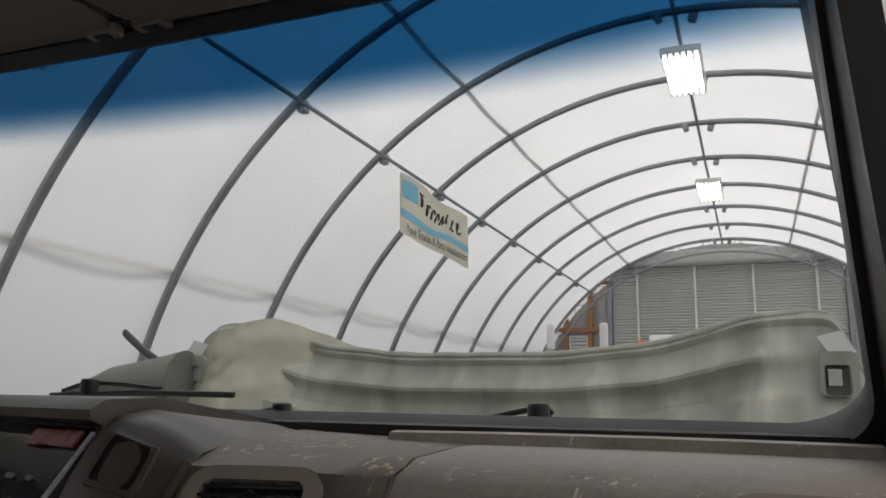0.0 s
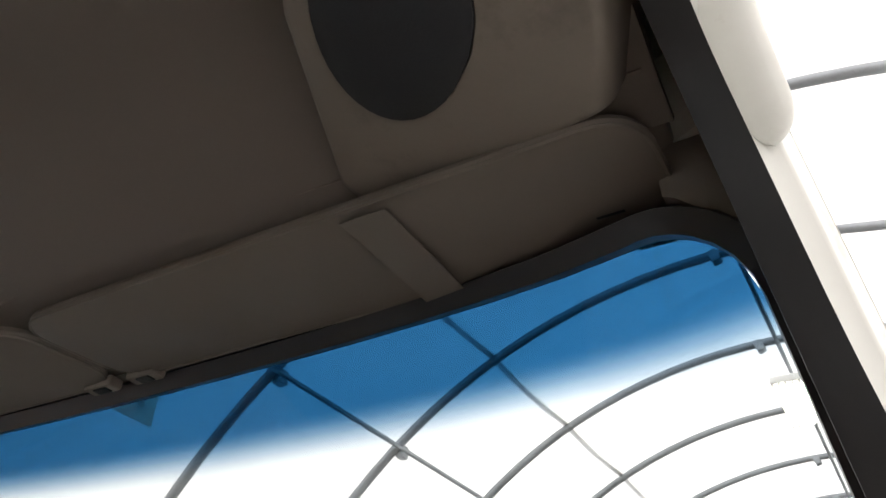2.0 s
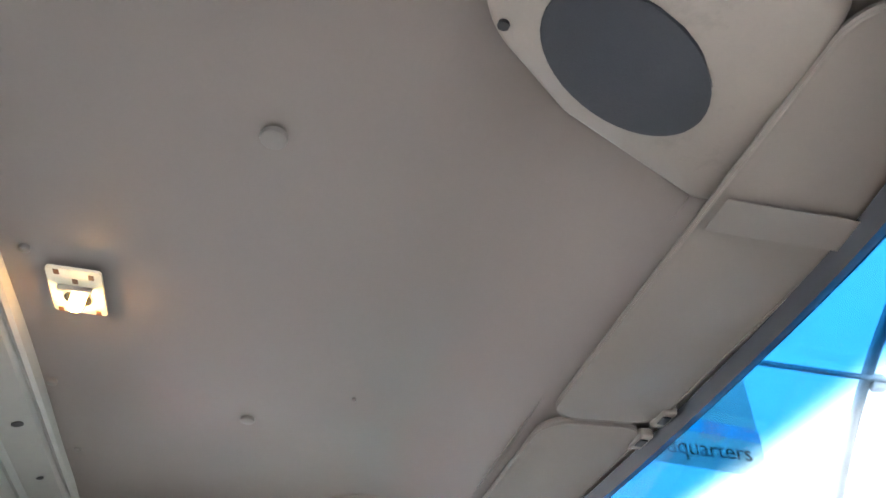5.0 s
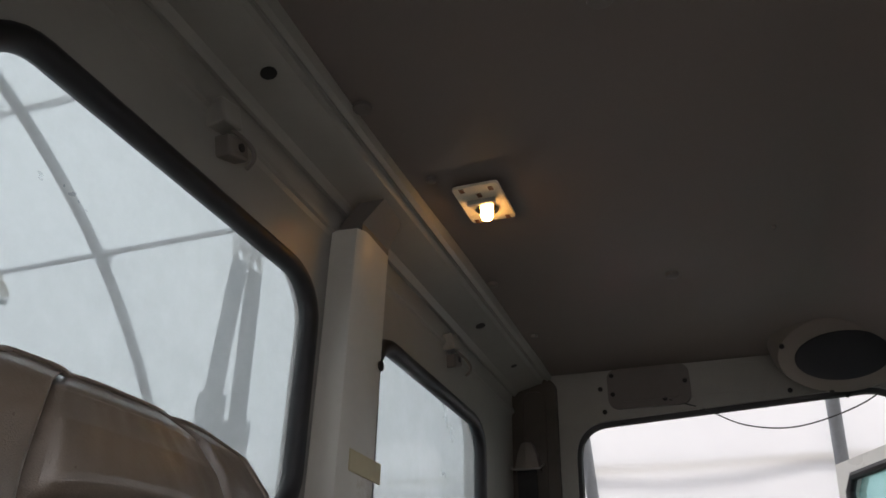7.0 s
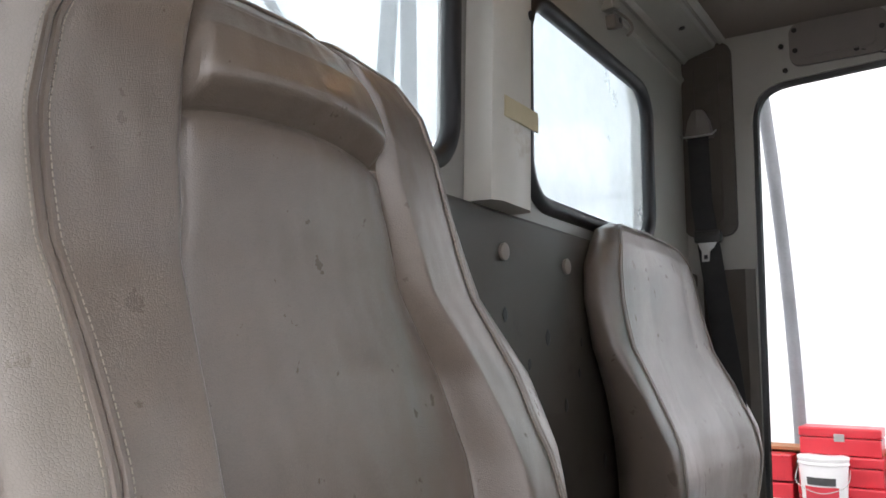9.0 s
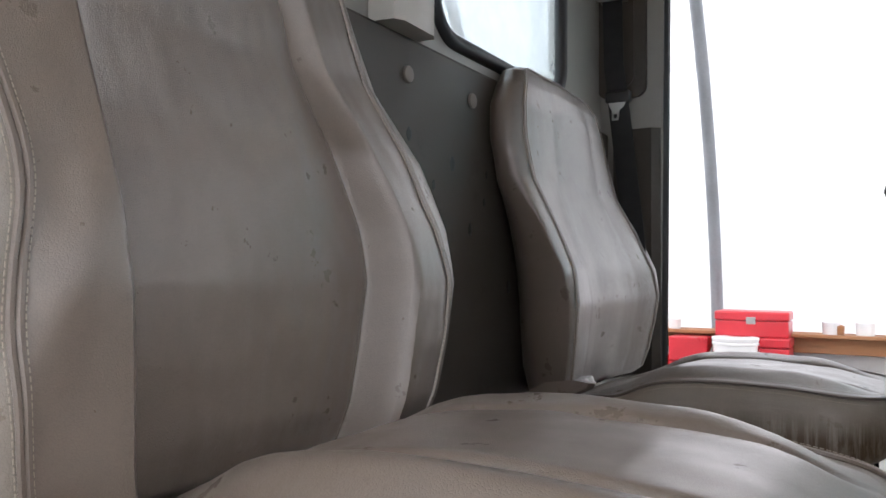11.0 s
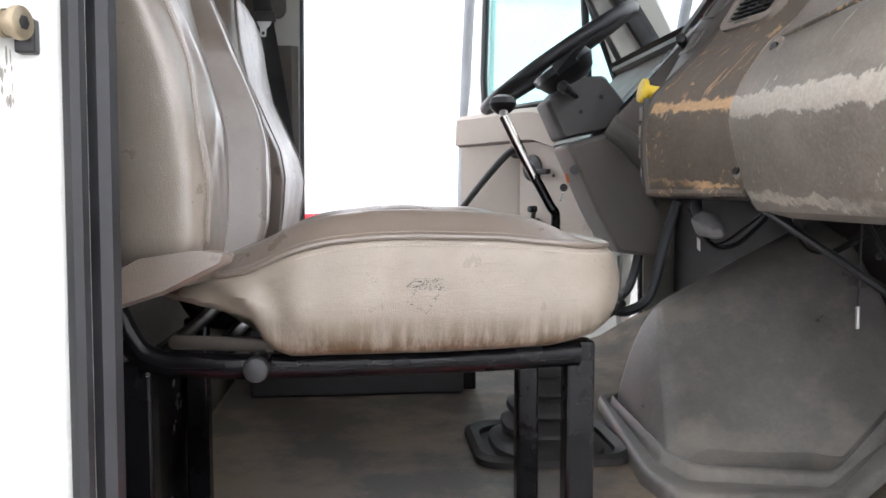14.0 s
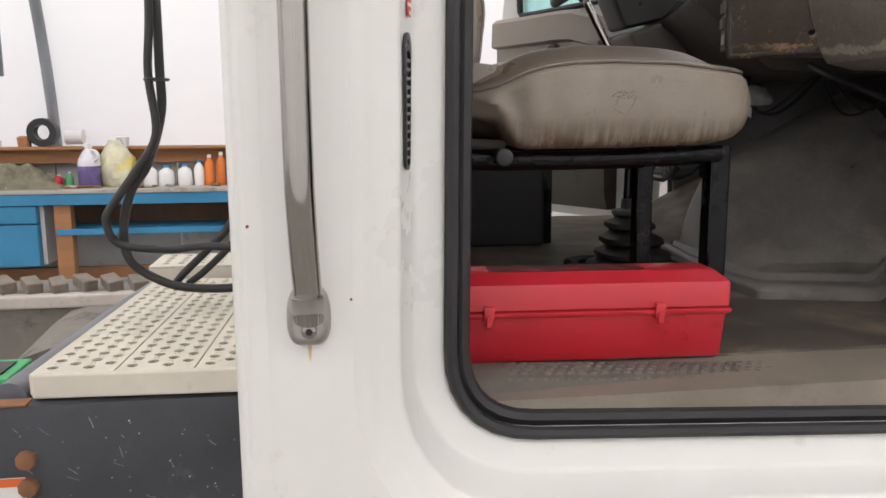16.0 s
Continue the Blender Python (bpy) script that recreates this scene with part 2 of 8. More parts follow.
LEATHERSIDE = leather("light_taupe_side_leather", (0.27, 0.234, 0.196), (0.22, 0.186, 0.148))
STITCH = surface("pale_thread", (0.42, 0.37, 0.30), 0.8, 0, 0.1, 20, 200)
FLOORMAT = surface("dusty_rubber_floor_mat", (0.105, 0.092, 0.077), 0.5, 0, 0.35, 6, 120, 0.3, 0.001, ((0.25, 0.200, 0.145), 0.62, 5))
COVERMAT = surface("dusty_moulded_rubber", (0.172, 0.162, 0.150), 0.36, 0, 0.40, 5, 140, 0.25, 0.0008, ((0.27, 0.245, 0.21), 0.42, 4.5))
FLOORDIRT = surface("dusty_brown_floor_mat", (0.24, 0.207, 0.166), 0.75, 0, 0.2, 5, 140, 0.3, 0.001, ((0.12, 0.10, 0.085), 0.35, 6))
TREADMAT = surface("worn_tread_rubber", (0.155, 0.138, 0.116), 0.7, 0, 0.25, 6, 140, 0.3, 0.001, ((0.08, 0.07, 0.06), 0.35, 9))
RED = surface("red_enamel_toolbox", (0.56, 0.022, 0.035), 0.38, 0, 0.1, 5, 50, 0.06, 0.0006, ((0.33, 0.015, 0.02), 0.14, 12), coat=0.15)
YELLOW = surface("yellow_plastic_knob", (0.75, 0.52, 0.03), 0.4)
GREYMETAL = surface("dark_grey_frame_paint", (0.045, 0.05, 0.055), 0.5, 0, 0.2, 6, 60, 0.1, 0.001, ((0.18, 0.12, 0.08), 0.12, 7))
DECK = surface("cream_perforated_deck", (0.62, 0.58, 0.49), 0.6, 0, 0.1, 6, 60, 0.1, 0.0008, ((0.38, 0.33, 0.26), 0.25, 10))
BLUE = surface("blue_bench_paint", (0.035, 0.23, 0.42), 0.5, 0, 0.12, 4, 40, 0.08, 0.0008, ((0.25, 0.25, 0.22), 0.05, 9))
WOOD = surface("raw_timber", (0.36, 0.17, 0.075), 0.7, 0, 0.2, 3, 40, 0.2, 0.001, stretch=(0.3, 0.3, 3))
PALEWALL = surface("pale_panel", (0.72, 0.72, 0.72), 0.6, 0, 0.06, 2, 30)
CORRUGATED = surface("grey_ribbed_sheet", (0.40, 0.40, 0.385), 0.55, 0.0, 0.08, 1.5, 20, 0.1, 0.001)
HOODMAT = surface("raw_fibreglass_hood", (0.37, 0.38, 0.33), 0.5, 0, 0.35, 5, 40, 0.3, 0.003, ((0.62, 0.60, 0.50), 0.36, 2.6), stretch=(2.2, 1, 0.7))
DOORSLAT = surface("pale_grey_shutter_slats", (0.50, 0.51, 0.48), 0.5, 0, 0.06, 1.2, 20)
WHITEPLASTIC = surface("white_plastic", (0.8, 0.8, 0.79), 0.45, 0, 0.03)
GRILLE = surface("dark_speaker_cloth", (0.02, 0.022, 0.027), 0.6, 0, 0.2, 10, 400, 0.5, 0.001)
RUST = surface("rusty_steel", (0.25, 0.12, 0.06), 0.8, 0.2, 0.3, 20, 90, 0.4, 0.001)


# ---- mesh tools ----
def link_part(name, me, parent, label):
    ob = new(name, me)
    if parent:
        ob.parent = parent
        ob.matrix_parent_inverse = Matrix.Translation(parent.location).inverted()
    return tagged(ob, label)


def part(name, bm, material, parent=None, label="", smooth=False):
    bmesh.ops.recalc_face_normals(bm, faces=bm.faces[:])
    me = bpy.data.meshes.new(name)
    bm.to_mesh(me)
    bm.free()
    me.materials.append(material)
    if smooth:
        me.polygons.foreach_set("use_smooth", [True] * len(me.polygons))
        me.set_sharp_from_angle(angle=radians(38))
    return link_part(name, me, parent, label)


def thing(name, label, category, at=(0, 0, 0), group=""):
    ob = new(name)
    ob.location = at
    ob.empty_display_size = 0.05
    return tagged(ob, label, category, group)


def structure(name, bm, material, label, smooth=False):
    return tagged(part(name, bm, material, None, label, smooth), kind="structure")


def box(lo, hi, bevel=0.0, seg=2, bm=None, rot=None):
    bm = bm or bmesh.new()
    c, s = [(a + b) / 2 for a, b in zip(lo, hi)], [b - a for a, b in zip(lo, hi)]
    m = Matrix.Translation(c) @ (rot or Matrix()) @ Matrix.Diagonal((*s, 1))
    vs = bmesh.ops.create_cube(bm, size=1, matrix=m)["verts"]
    if bevel:
        es = list({e for v in vs for e in v.link_edges})
        bmesh.ops.bevel(bm, geom=es, offset=bevel, segments=seg, affect="EDGES", profile=0.5)
    return bm


def smooth_path(pts, n=8, closed=False):
    p = [Vector(q) for q in pts]
    out, k = [], len(p)
    for i in range(k if closed else k - 1):
        a, b, c, d = (p[(i + j) % k] if closed else p[min(max(i + j, 0), k - 1)] for j in (-1, 0, 1, 2))
        for j in range(n):
            t = j / n
            out.append(0.5 * ((2 * b) + (c - a) * t + (2 * a - 5 * b + 4 * c - d) * t * t + (3 * b - a - 3 * c + d) * t**3))
    if not closed:
        out.append(p[-1])
    return out


def loft(rings, bm=None, closed=True, cap=True, loop=False):
    bm = bm or bmesh.new()
    vs = [[bm.verts.new(q) for q in r] for r in rings]
    n = len(vs[0])
    pairs = list(zip(vs, vs[1:])) + ([(vs[-1], vs[0])] if loop else [])
    for a, b in pairs:
        for i in range(n if closed else n - 1):
            j = (i + 1) % n
            bm.faces.new((a[i], a[j], b[j], b[i]))
    if cap and closed and not loop:
        bm.faces.new(vs[0][::-1])
        bm.faces.new(vs[-1])
    return bm


def sweep(path, profile, bm=None, closed=False, up=None):
    """profile(i, t): 2D points (side, up) round the path."""
    p = [Vector(q) for q in path]
    n, rings, nrm = len(p), [], None
    for i in range(n):
        a, b = (p[(i - 1) % n], p[(i + 1) % n]) if closed else (p[max(i - 1, 0)], p[min(i + 1, n - 1)])
        t = (b - a).normalized()
        if up is not None:
            nrm = (Vector(up) - t * t.dot(Vector(up))).normalized()
        elif nrm is None:
            nrm = t.orthogonal().normalized()
        else:
            nrm = (nrm - t * t.dot(nrm)).normalized()
        side = t.cross(nrm)
        rings.append([p[i] + side * u + nrm * v for u, v in profile])
    return loft(rings, bm, loop=closed)


def circle2(r, seg=10, ry=None):
    return [(r * math.cos(2 * math.pi * k / seg), (ry or r) * math.sin(2 * math.pi * k / seg)) for k in range(seg)]


def tube(path, r, seg=10, bm=None, closed=False, up=None, ry=None):
    return sweep(path, circle2(r, seg, ry), bm, closed, up)


def rrect(w, h, r, n=6, cx=0.0, cy=0.0):
    out = []
    for sx, sy, a0 in ((1, 1, 0), (-1, 1, 90), (-1, -1, 180), (1, -1, 270)):
        for k in range(n + 1):
            a = radians(a0 + 90 * k / n)
            out.append((cx + sx * (w / 2 - r) + r * math.cos(a), cy + sy * (h / 2 - r) + r * math.sin(a)))
    return out


def panel(loops, to3, thick, bm=None):
    """A flat sheet between outlines (the first is the outer one, the others are holes), to3(u, v, w) lays it out in space."""
    bm = bm or bmesh.new()
    es = []
    for lp in loops:
        vs = [bm.verts.new(to3(u, v, 0)) for u, v in lp]
        es += [bm.edges.new((vs[i], vs[(i + 1) % len(vs)])) for i in range(len(vs))]
    fs = [g for g in bmesh.ops.triangle_fill(bm, use_beauty=True, use_dissolve=False, edges=es)["geom"] if isinstance(g, bmesh.types.BMFace)]
    ex = bmesh.ops.extrude_face_region(bm, geom=fs)
    d = Vector(to3(0, 0, thick)) - Vector(to3(0, 0, 0))
    bmesh.ops.translate(bm, vec=d, verts=[v for v in ex["geom"] if isinstance(v, bmesh.types.BMVert)])
    return bm


def disc(c, axis, r, depth, seg=24, bm=None, r2=None, bevel=0.0):
    bm = bm or bmesh.new()
    q = Vector(axis).to_track_quat("Z", "Y").to_matrix().to_4x4()
    m = Matrix.Translation(Vector(c)) @ q
    r2 = r if r2 is None else r2
    if bevel:
        prof = [(r, 0), (r2, depth - bevel), (r2 - bevel * 0.3, depth - bevel * 0.3), (r2 - bevel, depth)]
    else:
        prof = [(r, 0), (r2, depth)]
    return loft([[m @ Vector((a * math.cos(6.28318 * k / seg), a * math.sin(6.28318 * k / seg), h)) for k in range(seg)] for a, h in prof], bm)


def sheet(f, nu, nv, bm=None, thick=0.0):
    """A curved sheet f(u, v) for u, v in 0..1."""
    bm = bm or bmesh.new()
    g = [[bm.verts.new(f(i / nu, j / nv)) for j in range(nv + 1)] for i in range(nu + 1)]
    fs = [bm.faces.new((g[i][j], g[i + 1][j], g[i + 1][j + 1], g[i][j + 1])) for i in range(nu) for j in range(nv)]
    if thick:
        bmesh.ops.recalc_face_normals(bm, faces=fs)
        bmesh.ops.solidify(bm, geom=fs, thickness=thick)
    return bm


def step(x, a, b):
    t = min(1.0, max(0.0, (x - a) / (b - a)))
    return t * t * (3 - 2 * t)


def lerp_table(rows, x):
    for a, b in zip(rows, rows[1:]):
        if x <= b[0]:
            t = 0 if b[0] == a[0] else max(0.0, (x - a[0]) / (b[0] - a[0]))
            return [p + (q - p) * t for p, q in zip(a[1:], b[1:])]
    return list(rows[-1][1:])


# ---- the fabric shelter ----
CX, CZ, RAD, GROUND = 0.22, -0.27, 5.19, -1.12
A0 = math.acos((GROUND - CZ) / RAD)  # from the top down to the ground


def arch(y, a, r):
    return Vector((CX + r * math.sin(a), y, CZ + r * math.cos(a)))


structure("ground", sheet(lambda u, v: Vector((-60 + 120 * u, -60 + 140 * v, GROUND)), 8, 8), CONCRETE, "grey stained concrete floor under the truck")


def fabric_point(u, v):
    y, a = -16 + 38 * v, A0 * (2 * u - 1)
    sag = 0.03 * abs(math.sin(math.pi * (y - 6.2) / 1.8))
    return arch(y, a, RAD + 0.055 - sag)


structure("ceiling", sheet(fabric_point, 48, 84), FABRIC, "white translucent fabric skin of an arched shelter", True)

HOOPS = [-0.68 - 1.76 * k for k in range(9)] + [0.9, 2.6, 4.4] + [6.2 + 1.8 * k for k in range(9)]
arc_mesh = None
for y in sorted(HOOPS):
    hoop = thing("shelter_hoop", "grey galvanised steel hoop holding up the fabric", "steel arch", (CX, y, GROUND), "shelter hoops")
    if arc_mesh is None:
        arc = [arch(0, A0 * (k / 32 - 1), RAD) for k in range(65)]
        arc_mesh = part("arch_tube", tube(arc, 0.042, 10, up=(0, 1, 0)), GALV, hoop, smooth=True)
        arc_mesh.matrix_parent_inverse = Matrix.Translation((-CX, 0, -GROUND))
        clamp_me = part("purlin_clamp", box((-0.04, -0.05, -0.07), (0.04, 0.05, 0.05), 0.008), GALV, hoop, smooth=True)
        clamp_me.matrix_parent_inverse = Matrix.Translation((-CX, 0, -GROUND)) @ Matrix.Translation(arch(0.07, -0.7, RAD - 0.03))
        me_a, me_c = arc_mesh.data, clamp_me.data
    else:
        o = new("arch_tube", me_a)
        o.parent, o.matrix_parent_inverse = hoop, Matrix.Translation((-CX, 0, -GROUND))
        o = new("purlin_clamp", me_c)
        o.parent, o.matrix_parent_inverse = hoop, Matrix.Translation((-CX, 0, -GROUND)) @ Matrix.Translation(arch(0.07, -0.7, RAD - 0.03))
    for s in (-1, 1):
        o = new("purlin_clamp", me_c)
        o.parent = hoop
        o.matrix_parent_inverse = Matrix.Translation((-CX, 0, -GROUND)) @ Matrix.Translation(arch(0.05 * s, 0.035 * s, RAD - 0.05)) @ pose(0, 0, 0, 0, 20 * s, 0)

for nm, a, r, lab in (("ridge_purlin", 0.0, RAD - 0.07, "thin steel pipe along the ridge of the shelter"),
                      ("side_purlin", math.atan2(-3.32, 3.99), RAD - 0.06, "thin steel pipe along the shelter side"),
                      ("side_purlin", math.atan2(3.32, 3.99), RAD - 0.06, "thin steel pipe along the shelter side")):
    p = thing(nm, lab, "steel pipe", arch(2, a, r))
    part("pipe", tube([arch(y, a, r) for y in (-15.5, -8, 0, 8, 15, 20.9)], 0.022, 8), GALV, p, smooth=True)
for a, w in ((-0.46, 0.05), (0.30, 0.05), (-1.10, 0.06), (1.10, 0.06), (0.62, 0.05)):
    p = thing("fabric_strap", "pale webbing strap along the outside of the fabric", "strap", arch(2, a, RAD + 0.07))
    part("webbing", sheet(lambda u, v: arch(-15 + 36 * v, a + w * (u - 0.5) / RAD, RAD + 0.068), 2, 20, thick=0.004), surface("strap_web", (0.30, 0.29, 0.22), 0.8), p)

# truss end frame and end walls
ENDY = 21.2


def end_outline(r, low):
    return [(CX + r * math.sin(A0 * (k / 24 - 1)), CZ + r * math.cos(A0 * (k / 24 - 1))) for k in range(49)]


def end_wall(y, label):
    bm = panel([end_outline(RAD, GROUND)], lambda u, v, w: (u, y + w, v), 0.1)
    return structure("wall_north" if y > 0 else "wall_south", bm, CORRUGATED if y > 0 else FABRIC, label)


end_wall(ENDY, "grey ribbed metal end wall of the shelter")
end_wall(-16.1, "white fabric end wall of the shelter")
bm = bmesh.new()
for k in range(30):
    x = CX - 4.95 + k * 0.34
    top = CZ + math.sqrt(max(0.04, (RAD - 0.1) ** 2 - (x - CX) ** 2))
    box((x - 0.025, ENDY - 0.035, GROUND), (x + 0.025, ENDY - 0.003, top), 0.0, bm=bm)
tagged(structure("trim_wall_ribs", bm, CORRUGATED, "vertical ribs of the metal end wall"), kind="structure")
door = thing("roller_door", "grey steel roller shutter door, closed, in the end wall", "roller door", (0.2, ENDY - 0.1, GROUND))
me_slat = None
for k in range(74):
    z = GROUND + 0.075 * k
    if me_slat is None:
        prof = [(ENDY - 0.06, 0), (ENDY - 0.085, 0.010), (ENDY - 0.10, 0.036), (ENDY - 0.085, 0.066), (ENDY - 0.06, 0.074)]
        s0 = part("slat", loft([[Vector((x, y, zz)) for y, zz in prof] for x in (-2.6, 2.95)]), DOORSLAT, door)
        me_slat = s0.data
        s0.matrix_parent_inverse = Matrix.Translation((-door.location.x, -door.location.y, 0))
    else:
        o = new("slat", me_slat)
        o.parent, o.matrix_parent_inverse = door, Matrix.Translation((-door.location.x, -door.location.y, 0.075 * k))
part("curtain_housing", box((-2.75, ENDY - 0.5, 4.35), (3.1, ENDY - 0.05, 4.72), 0.1, 4), DOORSLAT, door, smooth=True)
for x in (-2.68, 3.03):
    part("guide_rail", box((x - 0.06, ENDY - 0.16, GROUND), (x + 0.06, ENDY - 0.04, 4.36), 0.01), GALV, door)
for x in (-1.95, -0.5, 0.9, 2.35):
    part("wind_bar", box((x - 0.03, ENDY - 0.15, GROUND), (x + 0.03, ENDY - 0.11, 4.4), 0.008), PALEWALL, door)
for x in (-3.86, -3.2):
    p = thing("timber_stud", "raw orange timber stud against the end wall", "timber", (x, ENDY - 0.15, GROUND), "end wall studs")
    part("board", box((x - 0.06, ENDY - 0.2, GROUND), (x + 0.06, ENDY - 0.04, 4.2), 0.006), WOOD, p)
for z in (2.75, 4.0):
    p = thing("timber_rail", "raw timber cross rail on the end wall", "timber", (-3.6, ENDY - 0.2, z), "end wall rails")
    part("board", box((-4.6, ENDY - 0.24, z - 0.06), (-2.72, ENDY - 0.2, z + 0.06), 0.006), WOOD, p)
win = thing("end_wall_window", "small louvred window in the end wall", "window", (-3.5, ENDY - 0.1, 2.0))
part("frame", panel([rrect(0.5, 1.0, 0.02, 2, -3.53, 2.1), rrect(0.42, 0.9, 0.01, 2, -3.53, 2.1)], lambda u, v, w: (u, ENDY - 0.16 + w, v), 0.06), PALEWALL, win)
for k in range(9):
    part("louvre", box((-3.74, ENDY - 0.13, 1.7 + 0.095 * k), (-3.32, ENDY - 0.115, 1.76 + 0.095 * k), 0.003), PALEWALL, win)
# web truss behind the last hoop
truss = thing("end_truss", "thin steel web truss arching before the end wall", "steel truss", (CX, 19.9, GROUND))
part("lower_chord", tube([arch(20.0, A0 * (k / 24 - 1), RAD - 0.42) for k in range(49)], 0.025, 8, up=(0, 1, 0)), GALV, truss, smooth=True)
for k in range(24):
    a, b = A0 * (k / 12 - 1), A0 * ((k + 0.5) / 12 - 1)
    c = A0 * ((k + 1) / 12 - 1)
    part("web_rod", tube([arch(20.0, a, RAD - 0.42), arch(20.4, b, RAD - 0.05), arch(20.0, c, RAD - 0.42)], 0.012, 6), GALV, truss)

# ceiling lamps
TUBELIGHT = glow("fluorescent_tube", (1.0, 0.97, 0.86), 9.0)
for yc in (9.1, 14.7, 1.8, -5.0, -10.0):
    zc = CZ + RAD - 0.22
    lamp = thing("high_bay_light", "white high-bay fluorescent fixture hung from the ridge, lit", "ceiling light", (CX, yc, zc), "high-bay lights")
    part("housing", box((CX - 0.22, yc - 0.62, zc - 0.02), (CX + 0.22, yc + 0.62, zc + 0.06), 0.02), WHITEPLASTIC, lamp)
    for k in range(7):
        x = CX - 0.2 + 0.4 * k / 6
        part("reflector_fin", loft([[Vector((x - 0.006, y, zc - 0.07)), Vector((x + 0.006, y, zc - 0.07)), Vector((x + 0.016, y, zc - 0.015)), Vector((x - 0.016, y, zc - 0.015))] for y in (yc - 0.6, yc + 0.6)]), STEEL, lamp)
    for k in range(6):
        x = CX - 0.2 + 0.4 * (k + 0.5) / 6
        part("light_tube", tube([(x, yc - 0.58, zc - 0.045), (x, yc + 0.58, zc - 0.045)], 0.013, 8), TUBELIGHT, lamp, "glowing white tube")
    for s in (-1, 1):
        part("hanger", tube([(CX, yc + 0.4 * s, zc + 0.05), (CX, yc + 0.4 * s, zc + 0.2)], 0.006, 6), GALV, lamp)

# banner on the side purlin
BANNER = surface("banner_cloth", (0.66, 0.63, 0.52), 0.7, 0, 0.08, 3, 60, 0.1, 0.001)
BANBLUE, BANDARK = surface("banner_blue", (0.20, 0.50, 0.66), 0.7), surface("banner_dark", (0.045, 0.045, 0.05), 0.7)
def writing(name, text, size, m, material, parent, depth=0.001, label=""):
    cu = bpy.data.curves.new(name, "FONT")
    cu.body, cu.size, cu.extrude, cu.align_x = text, size, depth, "CENTER"
    tmp = bpy.data.objects.new(name, cu)
    scene.collection.objects.link(tmp)
    me = bpy.data.meshes.new_from_object(tmp.evaluated_get(bpy.context.evaluated_depsgraph_get()))
    bpy.data.objects.remove(tmp)
    me.transform(m)
    me.materials.append(material)
    return link_part(name, me, parent, label)


def banner(y0, length, top, tilt):
    ban = thing("banner", "printed cloth banner with dark lettering and a blue stripe", "banner", (-3.1, y0 + length / 2, top), "banners")

    def on_banner(u, v, w=0.0):
        """u along the shelter 0..1, v down 0..1"""
        return Vector((-3.1 + 0.03 * math.sin(7 * u) + 0.02 * v + w, y0 + length * u, top - 0.76 * v - tilt * u + 0.02 * math.sin(9 * u + 2 * v)))
    part("cloth", sheet(lambda u, v: on_banner(u, v), 24, 8, thick=0.004), BANNER, ban)
    part("blue_stripe", sheet(lambda u, v: on_banner(u, 0.60 + 0.12 * v + 0.03 * math.sin(6 * u), 0.008), 20, 3, thick=0.002), BANBLUE, ban)
    part("blue_patch", sheet(lambda u, v: on_banner(0.02 + 0.18 * u, 0.10 + 0.3 * v, 0.008), 5, 4, thick=0.002), BANBLUE, ban)
    for a in range(8):
        u0 = 0.22 + 0.085 * a
        p = [on_banner(u0 + 0.024 * math.sin(t * 6.28 + a) + 0.055 * t, 0.36 - 0.10 * math.cos(t * 6.28 + 0.6 * a) - 0.08 * (a in (0, 5)), 0.012) for t in [k / 14 for k in range(15)]]
        part("script_stroke", tube(p, 0.013, 6), BANDARK, ban)
    writing("lettering", "Your Trucks & Parts Headquarters", 0.155 * length / 2.4, Matrix.Translation(on_banner(0.5, 0.93, 0.052)) @ pose(0, 0, 0, 90, 0, 90) @ pose(0, 0, 0, 0, 0, 0), BANDARK, ban)


banner(8.5, 2.4, 3.63, 0.04)
banner(1.0, 2.35, 3.63, 0.02)


# ---- the cab shell ----
FLOOR, ROOFZ, REAR = 0.056, 1.575, -0.235


def corner_path(pts, n=7):
    """A closed outline in (y, z) with rounded corners: rows of y, z, radius."""
    out, k = [], len(pts)
    for i in range(k):
        p0, p, p1 = (Vector(pts[(i + j) % k][:2]) for j in (-1, 0, 1))
        r = pts[i][2]
        a, b = (p0 - p).normalized(), (p1 - p).normalized()
        half = a.angle(b) / 2
        d = r / math.tan(half)
        s, e = p + a * d, p + b * d
        for j in range(n + 1):
            t = j / n
            out.append((s * (1 - t) ** 2 + p * 2 * t * (1 - t) + e * t * t))
    return out


APERTURE = corner_path([(-0.095, 0.037, 0.10), (1.02, -0.016, 0.12), (1.0, 0.84, 0.16), (0.655, 1.47, 0.10), (-0.08, 1.43, 0.09)])


def densify(loop, gap=0.03):
    out = []
    for a, b in zip(loop, loop[1:] + loop[:1]):
        n = max(1, int((b - a).length / gap))
        out += [a.lerp(b, k / n) for k in range(n)]
    return out


APERTURE = densify(APERTURE)


def offset_loop(loop, d):
    n, out = len(loop), []
    for i in range(n):
        t = (loop[(i + 1) % n] - loop[(i - 1) % n]).normalized()
        out.append(loop[i] + Vector((t.y, -t.x)) * d)  # outward for a loop that runs anticlockwise in (y, z)
    return out


def jamb(side, prof, label, name, material):
    rings = []
    for d, x, d2, x2 in prof:
        a, b = offset_loop(APERTURE, d), offset_loop(APERTURE, d2)
        ring = []
        for p, q in zip(a, b):
            t = step(p.y, 0.595, 0.625) if p.x < 0 else 1.0  # the pocket below the striker is wider
            w = q.lerp(p, t)
            ring.append(Vector((side * (x2 + (x - x2) * t), w.x, w.y)))
        rings.append(ring)
    bm = loft(rings, cap=False)
    return structure(name, bm, material, label, True)


